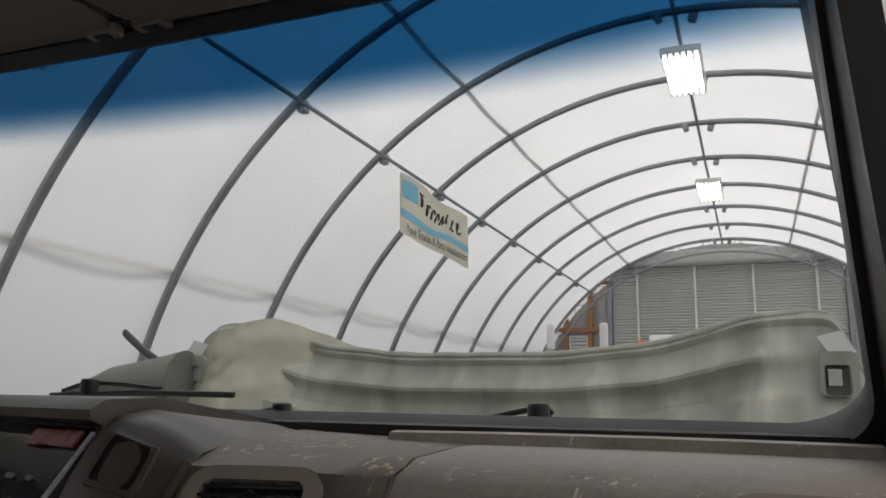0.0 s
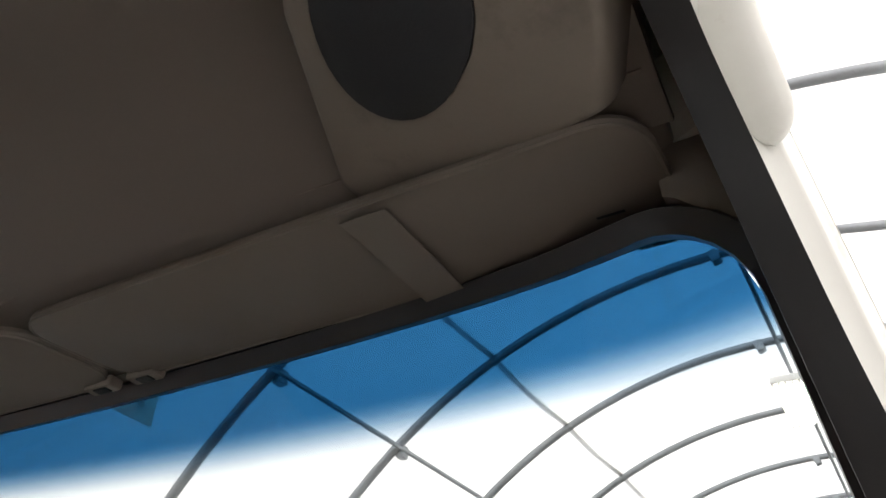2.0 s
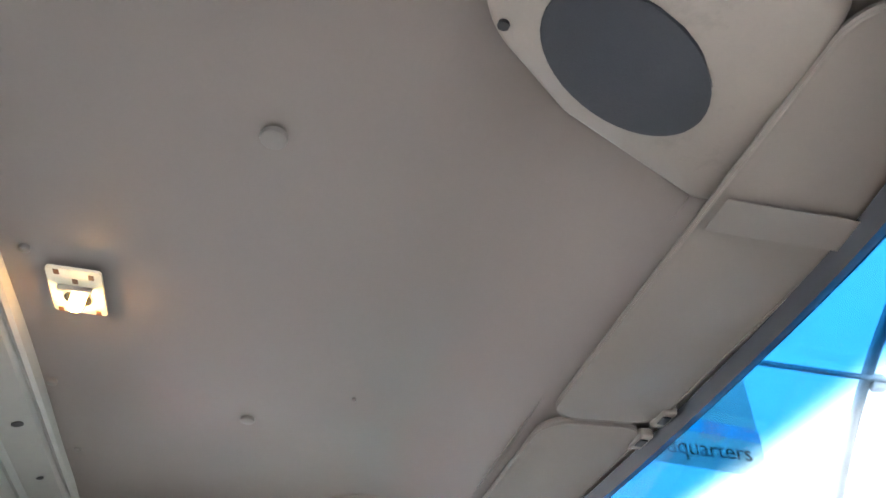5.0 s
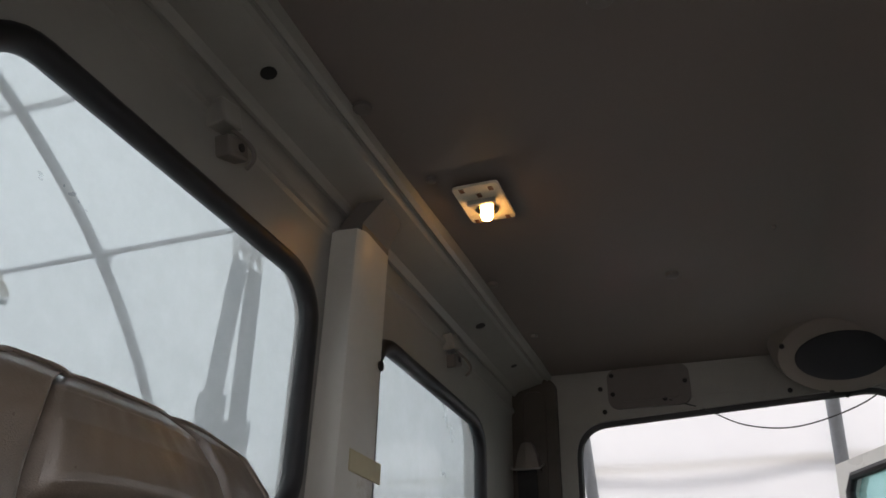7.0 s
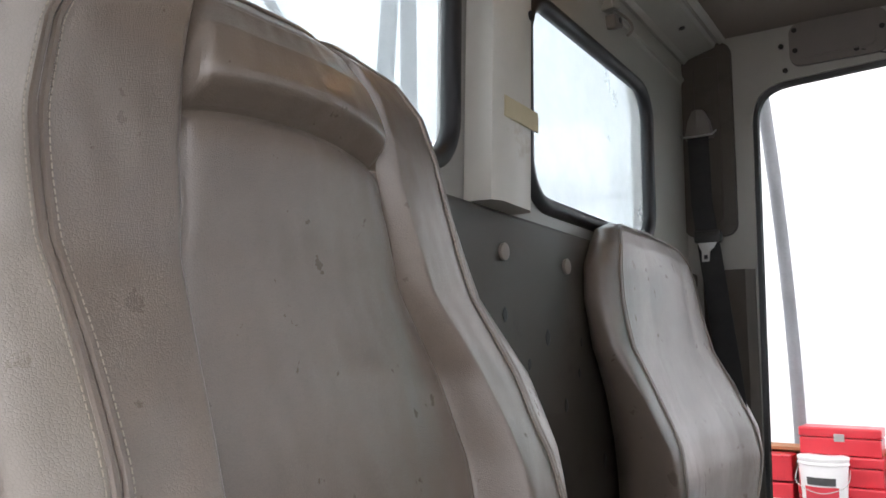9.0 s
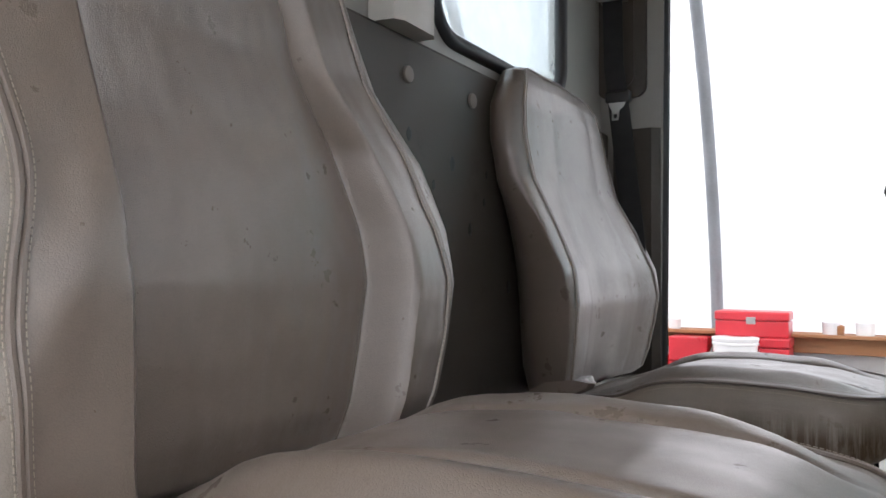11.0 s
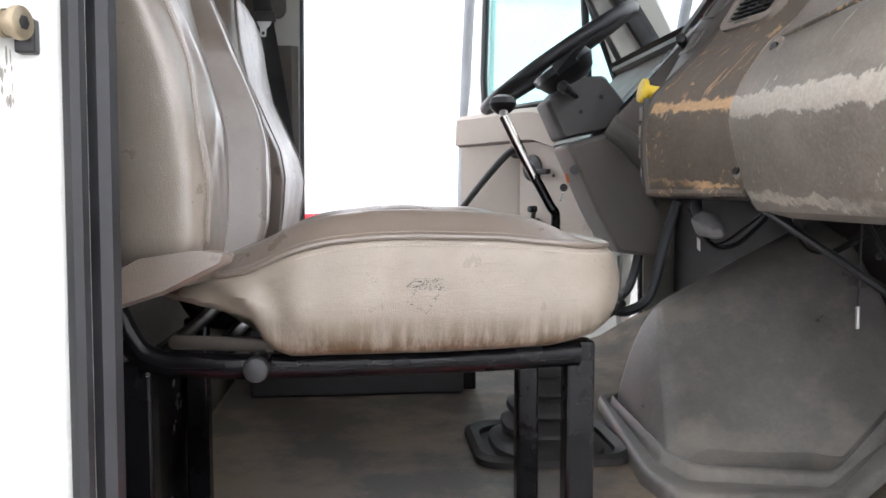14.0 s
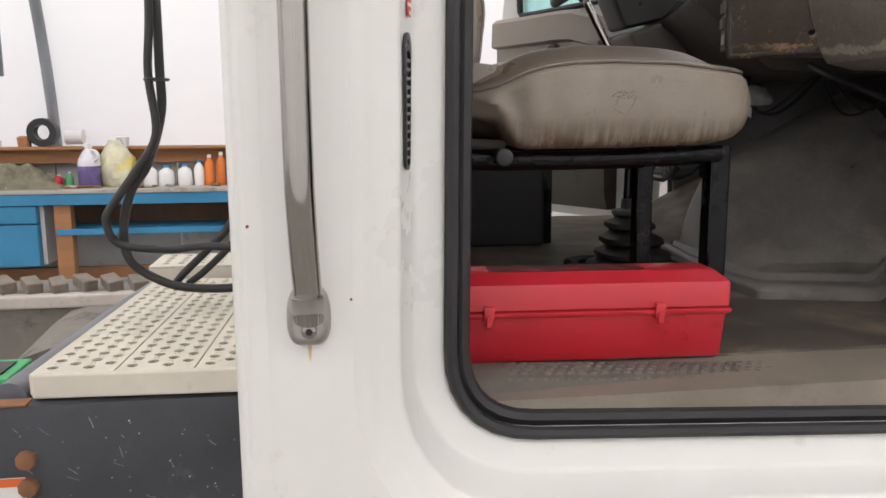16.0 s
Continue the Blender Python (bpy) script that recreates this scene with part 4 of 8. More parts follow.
    # cushion: a ring outline seen from above, lofted upwards
    def outline(grow, z_of, yr=-0.118, yf=0.408, n=220):
        dense = []
        for k in range(2400):
            a = 2 * math.pi * k / 2400 - math.pi / 2
            c, s = math.cos(a), math.sin(a)
            x = (0.197 + grow) * math.copysign(abs(c) ** 0.42, c)
            y = (yf + yr) / 2 + ((yf - yr) / 2 + grow) * math.copysign(abs(s) ** 0.36, s)
            x *= tail(y)
            dense.append(Vector((cx + x, y, 0)))
        long = sum((a - b).length for a, b in zip(dense, dense[1:] + dense[:1]))
        out = resample(dense + dense[:1], long / n)[:n]
        while len(out) < n:
            out.append(dense[-1].copy())
        return [Vector((q.x, q.y, Z(z_of(q.y)))) for q in out]

    def seam_z(y):
        return lerp_table([(-0.12, 0.446), (-0.06, 0.453), (-0.03, 0.457), (-0.01, 0.462), (0.01, 0.471), (0.03, 0.481), (0.055, 0.489), (0.08, 0.494), (0.12, 0.498), (0.17, 0.4995), (0.26, 0.497), (0.31, 0.492), (0.36, 0.487), (0.42, 0.483)], y)[0]

    def low_z(y):
        return lerp_table([(-0.13, 0.427), (-0.10, 0.425), (-0.05, 0.419), (-0.02, 0.414), (-0.006, 0.408), (0.001, 0.397), (0.006, 0.386), (0.016, 0.377), (0.035, 0.371), (0.2, 0.372), (0.32, 0.376), (0.37, 0.383), (0.40, 0.394), (0.42, 0.404)], y)[0]

    def dent(y, t):
        return (0.0055 * noise.noise(Vector((y * 9, t * 3, cx))) + 0.0042 * math.sin(95 * y + 5.5 * t) * (1 - step(y, 0.02, 0.09)) + 0.0022 * math.sin(60 * y + 16 * t) * (1 - step(y, 0.08, 0.2)) * (1 - t) + 0.0012 * noise.noise(Vector((y * 45, t * 9, cx)))) * math.sin(math.pi * t)

    def mix(t, grow):
        ring = outline(grow, lambda y: low_z(y) + (seam_z(y) - low_z(y)) * t)
        return [p + Vector((math.copysign(1, p.x - cx) * dent(p.y, t), 0, 0)) for p in ring]
    levels = [(0, -0.035), (0.0, -0.010), (0.03, -0.002), (0.08, 0.004), (0.16, 0.008), (0.28, 0.011), (0.4, 0.0125), (0.52, 0.0125), (0.65, 0.011), (0.78, 0.0085), (0.88, 0.006), (0.95, 0.001), (0.985, -0.002), (1.0, -0.005), (1.0, -0.03)]
    part("cushion_side", loft([mix(t, g) for t, g in levels]), CUSHIONSIDE, root, "light taupe leather side, creased and rust stained", True)

    def top(u, v):
        x, y = 2 * u - 1, 2 * v - 1
        k = max(abs(x), abs(y)) or 1e-6
        n = (abs(x) ** 4.8 + abs(y) ** 4.8) ** (1 / 4.8) / k
        px, py = x / (n or 1), y / (n or 1)
        yy = 0.145 + 0.262 * py
        inner = step(1 - (abs(px) ** 4.8 + abs(py) ** 4.8) ** (1 / 4.8), 0.0, 0.35)
        groove = 0.009 * (math.exp(-((abs(px) - 0.48) / 0.03) ** 2))
        z = seam_z(yy) - 0.001 + (0.024 if fold > 0.5 else 0.012) * (1 - abs(px) ** 3) * inner + 0.014 * step(abs(px), 0.45, 0.72) * (1 - step(abs(px), 0.8, 1.0)) * inner - groove * inner
        z += 0.002 * noise.noise(Vector((px * 5, py * 5, cx))) * inner
        return Vector((cx + 0.1955 * px * tail(yy), yy, Z(z)))
    part("cushion_top", sheet(top, 80, 80), LEATHER, root, smooth=True)
    ring = outline(-0.001, seam_z)
    part("cushion_piping", tube([p + Vector((0, 0, 0.0005)) for p in ring], 0.0030, 8, closed=True, up=(0, 0, 1)), LEATHER, root, smooth=True)
    for g, dzz in ((0.0036, -0.0085), (-0.0060, 0.0058)):
        part("stitching", stitches(outline(g, lambda y: seam_z(y) + dzz) + outline(g, lambda y: seam_z(y) + dzz)[:1], 0.0052, 0.00042), STITCH, root, "pale stitching along the seam")
    # steel stand
    for s in (-1, 1):
        x = cx + s * 0.150
        part("side_rail", tube(smooth_path([(x, -0.185, Z(0.470)), (x, -0.160, Z(0.42)), (x, -0.138, Z(0.376)), (x, -0.115, Z(0.360)), (x, -0.08, Z(0.356)), (x, 0.0, Z(0.352)), (x, 0.2, Z(0.353)), (x, 0.33, Z(0.358)), (x, 0.362, Z(0.3585))], 5), 0.0135, 14, ry=0.0165), BLACKPAINT, root, "glossy black steel rail", True)
        part("leg", box((x - 0.027, 0.347, FLOOR), (x + 0.005, 0.381, Z(0.374)), 0.004), BLACKPAINT, root, "black square steel leg")
        part("leg", box((x - 0.030, -0.155, FLOOR), (x + 0.002, -0.122, Z(0.36)), 0.004), BLACKPAINT, root, "black square steel leg")
        part("pivot_sleeve", disc((x, 0.0, Z(0.3605)), (s, 0, 0), 0.012, 0.050, 18), BLACKPAINT, root, smooth=True)
        part("pivot_bolt", disc((x + s * 0.046, 0.0, Z(0.3605)), (s, 0, 0), 0.0135, 0.014, 22, bevel=0.004), BLACKPLASTIC, root, "round black pivot cap", True)
    part("cross_rail", tube([(cx - 0.15, -0.05, Z(0.365)), (cx + 0.15, -0.05, Z(0.365))], 0.013, 10), BLACKPAINT, root, smooth=True)
    part("cross_rail", tube([(cx - 0.15, 0.360, Z(0.352)), (cx + 0.15, 0.360, Z(0.352))], 0.014, 10), BLACKPAINT, root, smooth=True)
    part("rear_plate", box((cx - 0.17, -0.170, FLOOR + 0.02), (cx + 0.135, -0.158, Z(0.34)), 0.003), BLACKPAINT, root, "black steel plate behind the legs")
    part("listing_tube", tube([(cx - 0.14, -0.10, Z(0.381)), (cx + 0.146, -0.095, Z(0.3805)), (cx + 0.150, 0.012, Z(0.3765))], 0.0085, 10), surface("grimy_leather", (0.045, 0.036, 0.028), 0.5, 0, 0.3, 14, 160) if fold > 0.5 else bpy.data.materials["grimy_leather"], root, "grimy leather-wrapped tube below the cushion", True)
    return root


def cushion_side_material():
    """light leather with rust-brown streaks along its lower hem"""
    m = leather("light_taupe_cushion_side", (0.275, 0.234, 0.188), (0.20, 0.163, 0.122), (1, 0.20, 0.8), 0.75, 0.15)
    n, l = m.node_tree.nodes, m.node_tree.links
    p = n["Principled BSDF"]
    tone = p.inputs["Base Color"].links[0].from_socket
    co, sp = n.new("ShaderNodeTexCoord"), n.new("ShaderNodeSeparateXYZ")
    l.new(co.outputs["Object"], sp.inputs[0])
    hem = ramp(n, l, sp.outputs[2], 0.418, 0.379, 0, 1)
    streak = ramp(n, l, noise_tex(n, l, 30, 6, 0.75, (1, 2.2, 0.16)), 0.38, 0.54, 0, 1)
    mul = n.new("ShaderNodeMath")
    mul.operation = "MULTIPLY"
    l.new(hem, mul.inputs[0])
    l.new(streak, mul.inputs[1])
    l.new(blend(n, l, mul.outputs[0], tone, (0.085, 0.056, 0.027)), p.inputs["Base Color"])
    return m


CUSHIONSIDE = cushion_side_material()
passenger = seat(0.545, 0.0, 0.0, 0.0, 0.50, "taupe leather bus-style seat with cracked side on a black steel stand")
# flaked mark in the shape of a spearhead on the cushion's side
bm = bmesh.new()
rnd = random.Random(5)
lines = [((0.160, 0.448), (0.198, 0.447), 70), ((0.163, 0.453), (0.198, 0.453), 60), ((0.196, 0.447), (0.181, 0.419), 26), ((0.181, 0.419), (0.160, 0.431), 14), ((0.160, 0.431), (0.168, 0.444), 10)]
for (y0, z0), (y1, z1), count in lines:
    for k in range(count):
        t = rnd.random()
        y, z, r = y0 + (y1 - y0) * t + rnd.gauss(0, 0.0008), z0 + (z1 - z0) * t + rnd.gauss(0, 0.0018 if count > 30 else 0.0004), rnd.uniform(0.00025, 0.0008)
        tt = (z - 0.371) / (0.499 - 0.371)
        x = 0.545 + 0.197 + lerp_table([(0.28, 0.011), (0.4, 0.0125), (0.52, 0.0125), (0.65, 0.011)], tt)[0]
        x += (0.0055 * noise.noise(Vector((y * 9, tt * 3, 0.545))) + 0.0012 * noise.noise(Vector((y * 45, tt * 9, 0.545)))) * math.sin(math.pi * tt)
        bm.faces.new([bm.verts.new((x + 0.0022, y + r * math.cos(a), z + r * 0.8 * math.sin(a))) for a in (0, 1.3, 2.5, 3.8, 5.0)])
tagged(part("flaked_mark", bm, BLACKPLASTIC, passenger, "dark flakes left of a worn mark"), kind="stuff")
driver = seat(-0.47, -1.030, -0.024, -0.045, 0.46, "taupe leather driver seat with a light sheen beside the open door", 0.0)


# ---- overhead: visors, speaker pods, dome lamp, plates, belt ----
for cx, s in ((0.40, 1), (-0.40, -1)):
    v = thing("sun_visor", "beige vinyl sun visor folded up above the windshield, stitched edge", "sun visor", (cx, 0.79, 1.45), "sun visors")
    out = rrect(0.785, 0.185, 0.05, 6, cx, 0.79)

    def vz(u, w):
        return 1.444 + 0.05 * (w - 0.70) + 0.010 * ((u - cx) / 0.4) ** 2
    rings = []
    for grow, h in ((-0.012, -0.009), (-0.003, -0.007), (0, 0), (-0.003, 0.007), (-0.012, 0.009)):
        o = rrect(0.785 + 2 * grow, 0.185 + 2 * grow, 0.05 + grow, 6, cx, 0.79)
        rings.append([Vector((a, b, vz(a, b) + h)) for a, b in o])
    part("visor_board", loft(rings), VISORMAT, v, smooth=True)
    part("edge_piping", tube([Vector((a, b, vz(a, b) - 0.006)) for a, b in rrect(0.780, 0.180, 0.048, 6, cx, 0.79)], 0.0026, 6, closed=True, up=(0, 0, 1)), VISORMAT, v, smooth=True)
    band = sheet(lambda p, q: Vector((cx + s * (0.098 + 0.052 * p - 0.006 * q), 0.703 + 0.174 * q, vz(cx + 0.12, 0.703 + 0.174 * q) - 0.0094)), 4, 12, thick=0.0005)
    part("ticket_band", band, VISORMAT, v, "raised stitched band")
    part("visor_slot", box((cx + s * 0.326 - 0.014, 0.820, vz(cx + s * 0.326, 0.82) - 0.0098), (cx + s * 0.326 + 0.014, 0.8235, vz(cx + s * 0.326, 0.82) - 0.0085), 0.0006), BLACKPLASTIC, v, "narrow dark slot")
    for e in (-0.355, 0.36):
        k = box((cx + e - 0.03, 0.868, 1.446), (cx + e + 0.025, 0.892, 1.462), 0.004)
        part("visor_clip", k, TRIM, v, "small clip with a dark slot")
        part("clip_slot", box((cx + e - 0.012, 0.872, 1.4435), (cx + e + 0.012, 0.886, 1.4465), 0.001), BLACKPLASTIC, v)
stk = thing("warning_label", "small white label with dark bars on the header", "label", (-0.72, 0.74, 1.43))
LABELWHITE, LABELDARK = surface("label_white", (0.7, 0.7, 0.66), 0.5), surface("label_dark", (0.05, 0.05, 0.05), 0.5)
part("paper", box((-0.775, 0.70, 1.4285), (-0.665, 0.755, 1.4300), rot=pose(0, 0, 0, 0, 0, -18)), LABELWHITE, stk)
for k in range(4):
    part("print_bar", box((-0.76 + 0.024 * k, 0.705, 1.4265), (-0.743 + 0.024 * k, 0.745, 1.4280), rot=pose(0, 0, 0, 0, 0, -18)), LABELDARK, stk)

for s in (1, -1):
    pod = thing("speaker_pod", "taupe corner speaker pod with a dark oval mesh grille", "speaker", (s * 0.7, 0.57, 1.52), "speaker pods")
    ax, ay = Vector((0.62 * s, -0.78, 0.0)), Vector((0.55 * s, 0.44, -0.71))
    c = Vector((0.651, 0.551, 1.492)) if s > 0 else Vector((-0.80, 0.555, 1.515))
    if s > 0:
        ux, uy = Vector((0.50, -0.82, 0.12)).normalized(), Vector((0.78, 0.46, -0.20)).normalized()
    else:
        ux, uy = Vector((0.12, 0.97, 0.0)).normalized(), Vector((0.80, -0.12, 0.58)).normalized()
    if s > 0:
        c = c - ux * 0.005
    nn = ux.cross(uy)
    if nn.z > 0:
        nn = -nn

    tail = Vector((-0.72, 0.69, -0.1)) if s > 0 else Vector((0.55, 0.83, 0.0))

    def oval(a, b, h, k=40, skew=0.0):
        out = []
        for i in range(k):
            d = ux * (a * math.cos(6.28318 * i / k)) + uy * (b * math.sin(6.28318 * i / k))
            out.append(c + d + nn * h + tail * (skew * max(0, d.normalized().dot(tail)) ** 3))
        return out
    if s > 0:
        plan = corner_path([(0.15, -0.055, 0.05), (0.10, -0.085, 0.08), (-0.02, -0.095, 0.05), (-0.205, -0.055, 0.012), (-0.235, -0.02, 0.01), (-0.13, 0.11, 0.05), (-0.055, 0.18, 0.02), (0.02, 0.165, 0.03), (0.10, 0.13, 0.05), (0.16, 0.03, 0.05)], 5)

        def wing(k, h, hole=None):
            out = []
            for q in plan:
                a = math.atan2(q.y / 0.068, q.x / 0.099)
                e = Vector((hole[0] * math.cos(a), hole[1] * math.sin(a))) if hole else q * k
                out.append(c + ux * e.x + uy * e.y + nn * h)
            return out
        part("pod_shell", loft([wing(1.12, -0.12), wing(1.03, -0.02), wing(1.0, -0.008), wing(0.97, -0.002), wing(0.93, 0.0), wing(1, 0.003, (0.112, 0.080)), wing(1, 0.004, (0.099, 0.068)), wing(1, -0.004, (0.097, 0.067))], cap=False), TRIM, pod, smooth=True)
    else:
        part("pod_shell", loft([oval(0.165, 0.15, -0.12, skew=0.14), oval(0.150, 0.125, -0.03, skew=0.12), oval(0.135, 0.106, 0.0, skew=0.06), oval(0.110, 0.082, 0.006), oval(0.096, 0.067, 0.004)]), TRIM, pod, smooth=True)
    part("grille", loft([oval(0.100, 0.066, 0.0), oval(0.100, 0.066, 0.007), oval(0.084, 0.054, 0.011), oval(0.045, 0.03, 0.013)]), GRILLE, pod, "dark mesh grille", True)
    for a in ((0.4, 2.7, 4.4) if s < 0 else (5.6,)):
        part("screw", disc(c + ux * (0.132 * math.cos(a)) + uy * (0.106 * math.sin(a)) + nn * 0.001, nn, 0.006, 0.004, 10), BLACKPLASTIC, pod)

dome = thing("dome_lamp", "square dome lamp without its cover, bulb lit", "ceiling light", (0.0, -0.035, 1.57))
part("base_plate", panel([rrect(0.115, 0.078, 0.006, 3, 0.002, -0.036)], lambda u, v, w: (u, v, 1.567 - w), 0.005), surface("dome_plate", (0.8, 0.72, 0.55), 0.3), dome, "cream metal base plate")
part("bulb", disc((-0.012, -0.036, 1.558), (0, 0, -1), 0.011, 0.020, 16, bevel=0.008), glow("bulb_glow", (1.0, 0.52, 0.15), 22.0), dome, "glowing bulb", True)
part("reflector", disc((-0.012, -0.036, 1.5622), (0, 0, -1), 0.014, 0.003, 20, r2=0.020), surface("dome_reflector", (0.9, 0.75, 0.45), 0.12, 1.0), dome, "shiny reflector ring", True)
for a, b in ((-0.05, -0.065), (-0.05, -0.01), (0.05, -0.06), (0.045, -0.012), (0.03, -0.036), (-0.035, -0.05)):
    part("rust_spot", box((a - 0.006, b - 0.004, 1.5612), (a + 0.006, b + 0.004, 1.5625), 0.0005), RUST, dome)
part("contact", box((0.012, -0.062, 1.553), (0.02, -0.012, 1.562), 0.002), STEEL, dome)

for x, y, r in ((0.388, 0.229, 0.017), (-0.387, 0.231, 0.014), (0.291, -0.125, 0.014), (-0.40, 0.62, 0.006), (0.085, -0.10, 0.008), (-0.32, -0.12, 0.010), (0.05, 0.62, 0.005), (-0.62, -0.11, 0.008), (-0.25, 0.42, 0.004)):
    p = thing("headliner_button", "round plastic fastener in the headliner", "fastener", (x, y, 1.57), "headliner fasteners")
    part("cap", disc((x, y, 1.5735), (0, 0, -1), r, 0.008, 18, bevel=0.003), GREYPLASTIC, p, smooth=True)

# rear header: slots, centre post, hooks
for x, s in ((0.43, 1), (-0.45, 1), (-0.72, 0.7)):
    p = thing("slot_plug", "black oval plug in the rear beam", "plug", (x, -0.21, 1.53), "beam plugs")
    part("plug", disc((x, -0.190, 1.542), (0, 0.26, -0.97), 0.011 * s, 0.004, 16), BLACKPLASTIC, p)
post = thing("rear_centre_post", "dull white pressed-steel post between the rear windows", "post", (0.06, -0.2, 1.0))
prof = [(-0.060, -0.244), (-0.060, -0.205), (-0.045, -0.196), (0.040, -0.194), (0.056, -0.203), (0.060, -0.244)]
part("post_channel", loft([[Vector((0.072 + x * (1.02 if z > 1.3 else 1.0) + dx, y, z)) for x, y in prof] for z, dx in ((0.986, 0.012), (1.10, 0.01), (1.3, 0.006), (1.44, 0.004), (1.475, 0.002))]), surface("post_paint", (0.60, 0.58, 0.52), 0.4, 0, 0.08, 6, 50, 0.05, 0.0006, ((0.36, 0.28, 0.18), 0.15, 9)), post, smooth=True)
part("upper_bracket", loft([[Vector((0.07 + x, y, z)) for x, y in ((-0.05, -0.24), (-0.05, -0.20), (0.05, -0.20), (0.05, -0.24))] for z in (1.462, 1.49)] + [[Vector((0.075 + x, y, 1.528)) for x, y in ((-0.04, -0.215), (-0.035, -0.17), (0.045, -0.165), (0.045, -0.21))]]), GREYPLASTIC, post, "grey bracket at the beam", True)
part("tape_patch", box((0.018, -0.1955, 1.105), (0.120, -0.1925, 1.135), 0.001), surface("yellow_tape", (0.55, 0.48, 0.30), 0.6), post, "yellowed tape patch")
part("bolt_hole", disc((0.035, -0.1965, 1.281), (0, 1, 0), 0.008, 0.004, 12), BLACKPLASTIC, post, "dark bolt hole")
for x, z in ((0.42, 1.445), (-0.41, 1.455)):
    h = thing("coat_hook", "dull metal hook on the rear beam", "hook", (x, -0.24, z), "coat hooks")
    part("hook_plate", box((-0.020, -0.012, -0.017), (0.020, 0.016, 0.017), 0.003, rot=pose(x + 0.024, -0.238, z + 0.026, 8, 14, 0)), INNERPAINT, h, "pale folded plate")
    part("hook_block", box((-0.022, -0.012, -0.014), (0.022, 0.012, 0.014), 0.004, rot=pose(x - 0.004, -0.238, z - 0.004, 0, 20, 0)), GREYPLASTIC, h, "grey clip")
    part("hook_hole", disc((x - 0.008, -0.2265, z - 0.002), (0, 1, 0), 0.006, 0.002, 12), BLACKPLASTIC, h)
    part("hook_arm", tube(smooth_path([(x + 0.012, -0.236, z + 0.02), (x + 0.004, -0.205, z - 0.01), (x, -0.198, z - 0.03), (x - 0.004, -0.210, z - 0.04)], 4), 0.003, 8), GREYPLASTIC, h, smooth=True)
for x in (0.065, -0.145):
    p = thing("wall_plug", "pale round plug in the rear trim panel", "plug", (x, -0.225, 0.925), "trim plugs")
    part("plug", disc((x, -0.228, 0.926), (0, 1, 0), 0.013, 0.006, 16, bevel=0.002), TRIM, p, smooth=True)
for k in range(16):
    x, z, r = random.uniform(-0.32, 0.2), random.uniform(0.55, 0.87), random.uniform(0.004, 0.012)
    p = thing("stain_hole", "small dark hole worn in the rear trim panel", "hole", (x, -0.226, z), "trim holes")
    part("rim", loft([[Vector((x + r * q * math.cos(6.28 * i / 9) * random.uniform(0.6, 1.2), y, z + r * q * 1.4 * math.sin(6.28 * i / 9))) for i in range(9)] for q, y in ((1, -0.2274), (0.6, -0.2262))]), BLACKPLASTIC, p)

# header over the driver door: cover plate and recess
plate = thing("cover_plate", "dark grey plastic cover plate with corner screws above the door", "cover plate", (-0.92, 0.11, 1.46))
part("plate", panel([rrect(0.205, 0.105, 0.025, 5, 0.112, 1.515)], lambda u, v, w: (-0.912 + w + 0.0, u, v), 0.012), GREYPLASTIC, plate, smooth=True)
part("raised_field", panel([rrect(0.155, 0.072, 0.018, 5, 0.112, 1.515)], lambda u, v, w: (-0.901 + w, u, v), 0.004), GREYPLASTIC, plate)
for y, z in ((0.022, 1.50), (0.203, 1.52), (0.15, 1.478), (0.022, 1.55)):
    part("screw", disc((-0.901, y, z), (1, 0, 0), 0.006, 0.004, 10), BLACKPLASTIC, plate)
rec = thing("pressed_recess", "pressed rectangular recess in the painted header", "panel recess", (-0.91, 0.31, 1.48))
part("rim", panel([rrect(0.165, 0.085, 0.02, 5, 0.315, 1.523), rrect(0.145, 0.065, 0.014, 5, 0.315, 1.523)], lambda u, v, w: (-0.913 + w, u, v), 0.005), INNERPAINT, rec)
for y, z in ((-0.003, 1.459), (0.44, 1.475), (-0.01, 1.52), (0.56, 1.452)):
    p = thing("panel_screw", "black screw in the painted header", "screw", (-0.91, y, z), "header screws")
    part("head", disc((-0.911, y, z), (1, 0, 0), 0.006, 0.005, 10), BLACKPLASTIC, p)
wire = thing("loose_wire", "thin black wire hanging over the door opening", "wire", (-0.93, 0.4, 1.44))
part("strand", tube(smooth_path([(-0.90, 0.16, 1.475), (-0.915, 0.24, 1.448), (-0.93, 0.33, 1.405), (-0.935, 0.45, 1.395), (-0.93, 0.60, 1.44), (-0.90, 0.68, 1.50)], 6), 0.0018, 5), BLACKPLASTIC, wire)

belt = thing("seat_belt", "black seat belt on a dark pillar cover with a steel tongue", "seat belt", (-0.91, -0.19, 0.9))
part("pillar_cover", panel([rrect(0.125, 0.485, 0.03, 5, -0.187, 1.315)], lambda u, v, w: (-0.912 + w, u, v), 0.016), DARKTRIM, belt, smooth=True)
part("cover_ridge", panel([rrect(0.065, 0.43, 0.025, 5, -0.187, 1.315), rrect(0.055, 0.42, 0.02, 5, -0.187, 1.315)], lambda u, v, w: (-0.897 + w, u, v), 0.004), DARKTRIM, belt)
part("guide_loop", loft([[Vector((-0.893 + d, -0.203 + a * w, 1.325 + 0.06 * t)) for a, d in ((-1, 0), (-0.9, 0.022), (0, 0.032), (0.9, 0.022), (1, 0))] for t, w in ((1.0, 0.014), (0.6, 0.026), (0.0, 0.034), (-0.15, 0.034))]), GREYPLASTIC, belt, smooth=True)
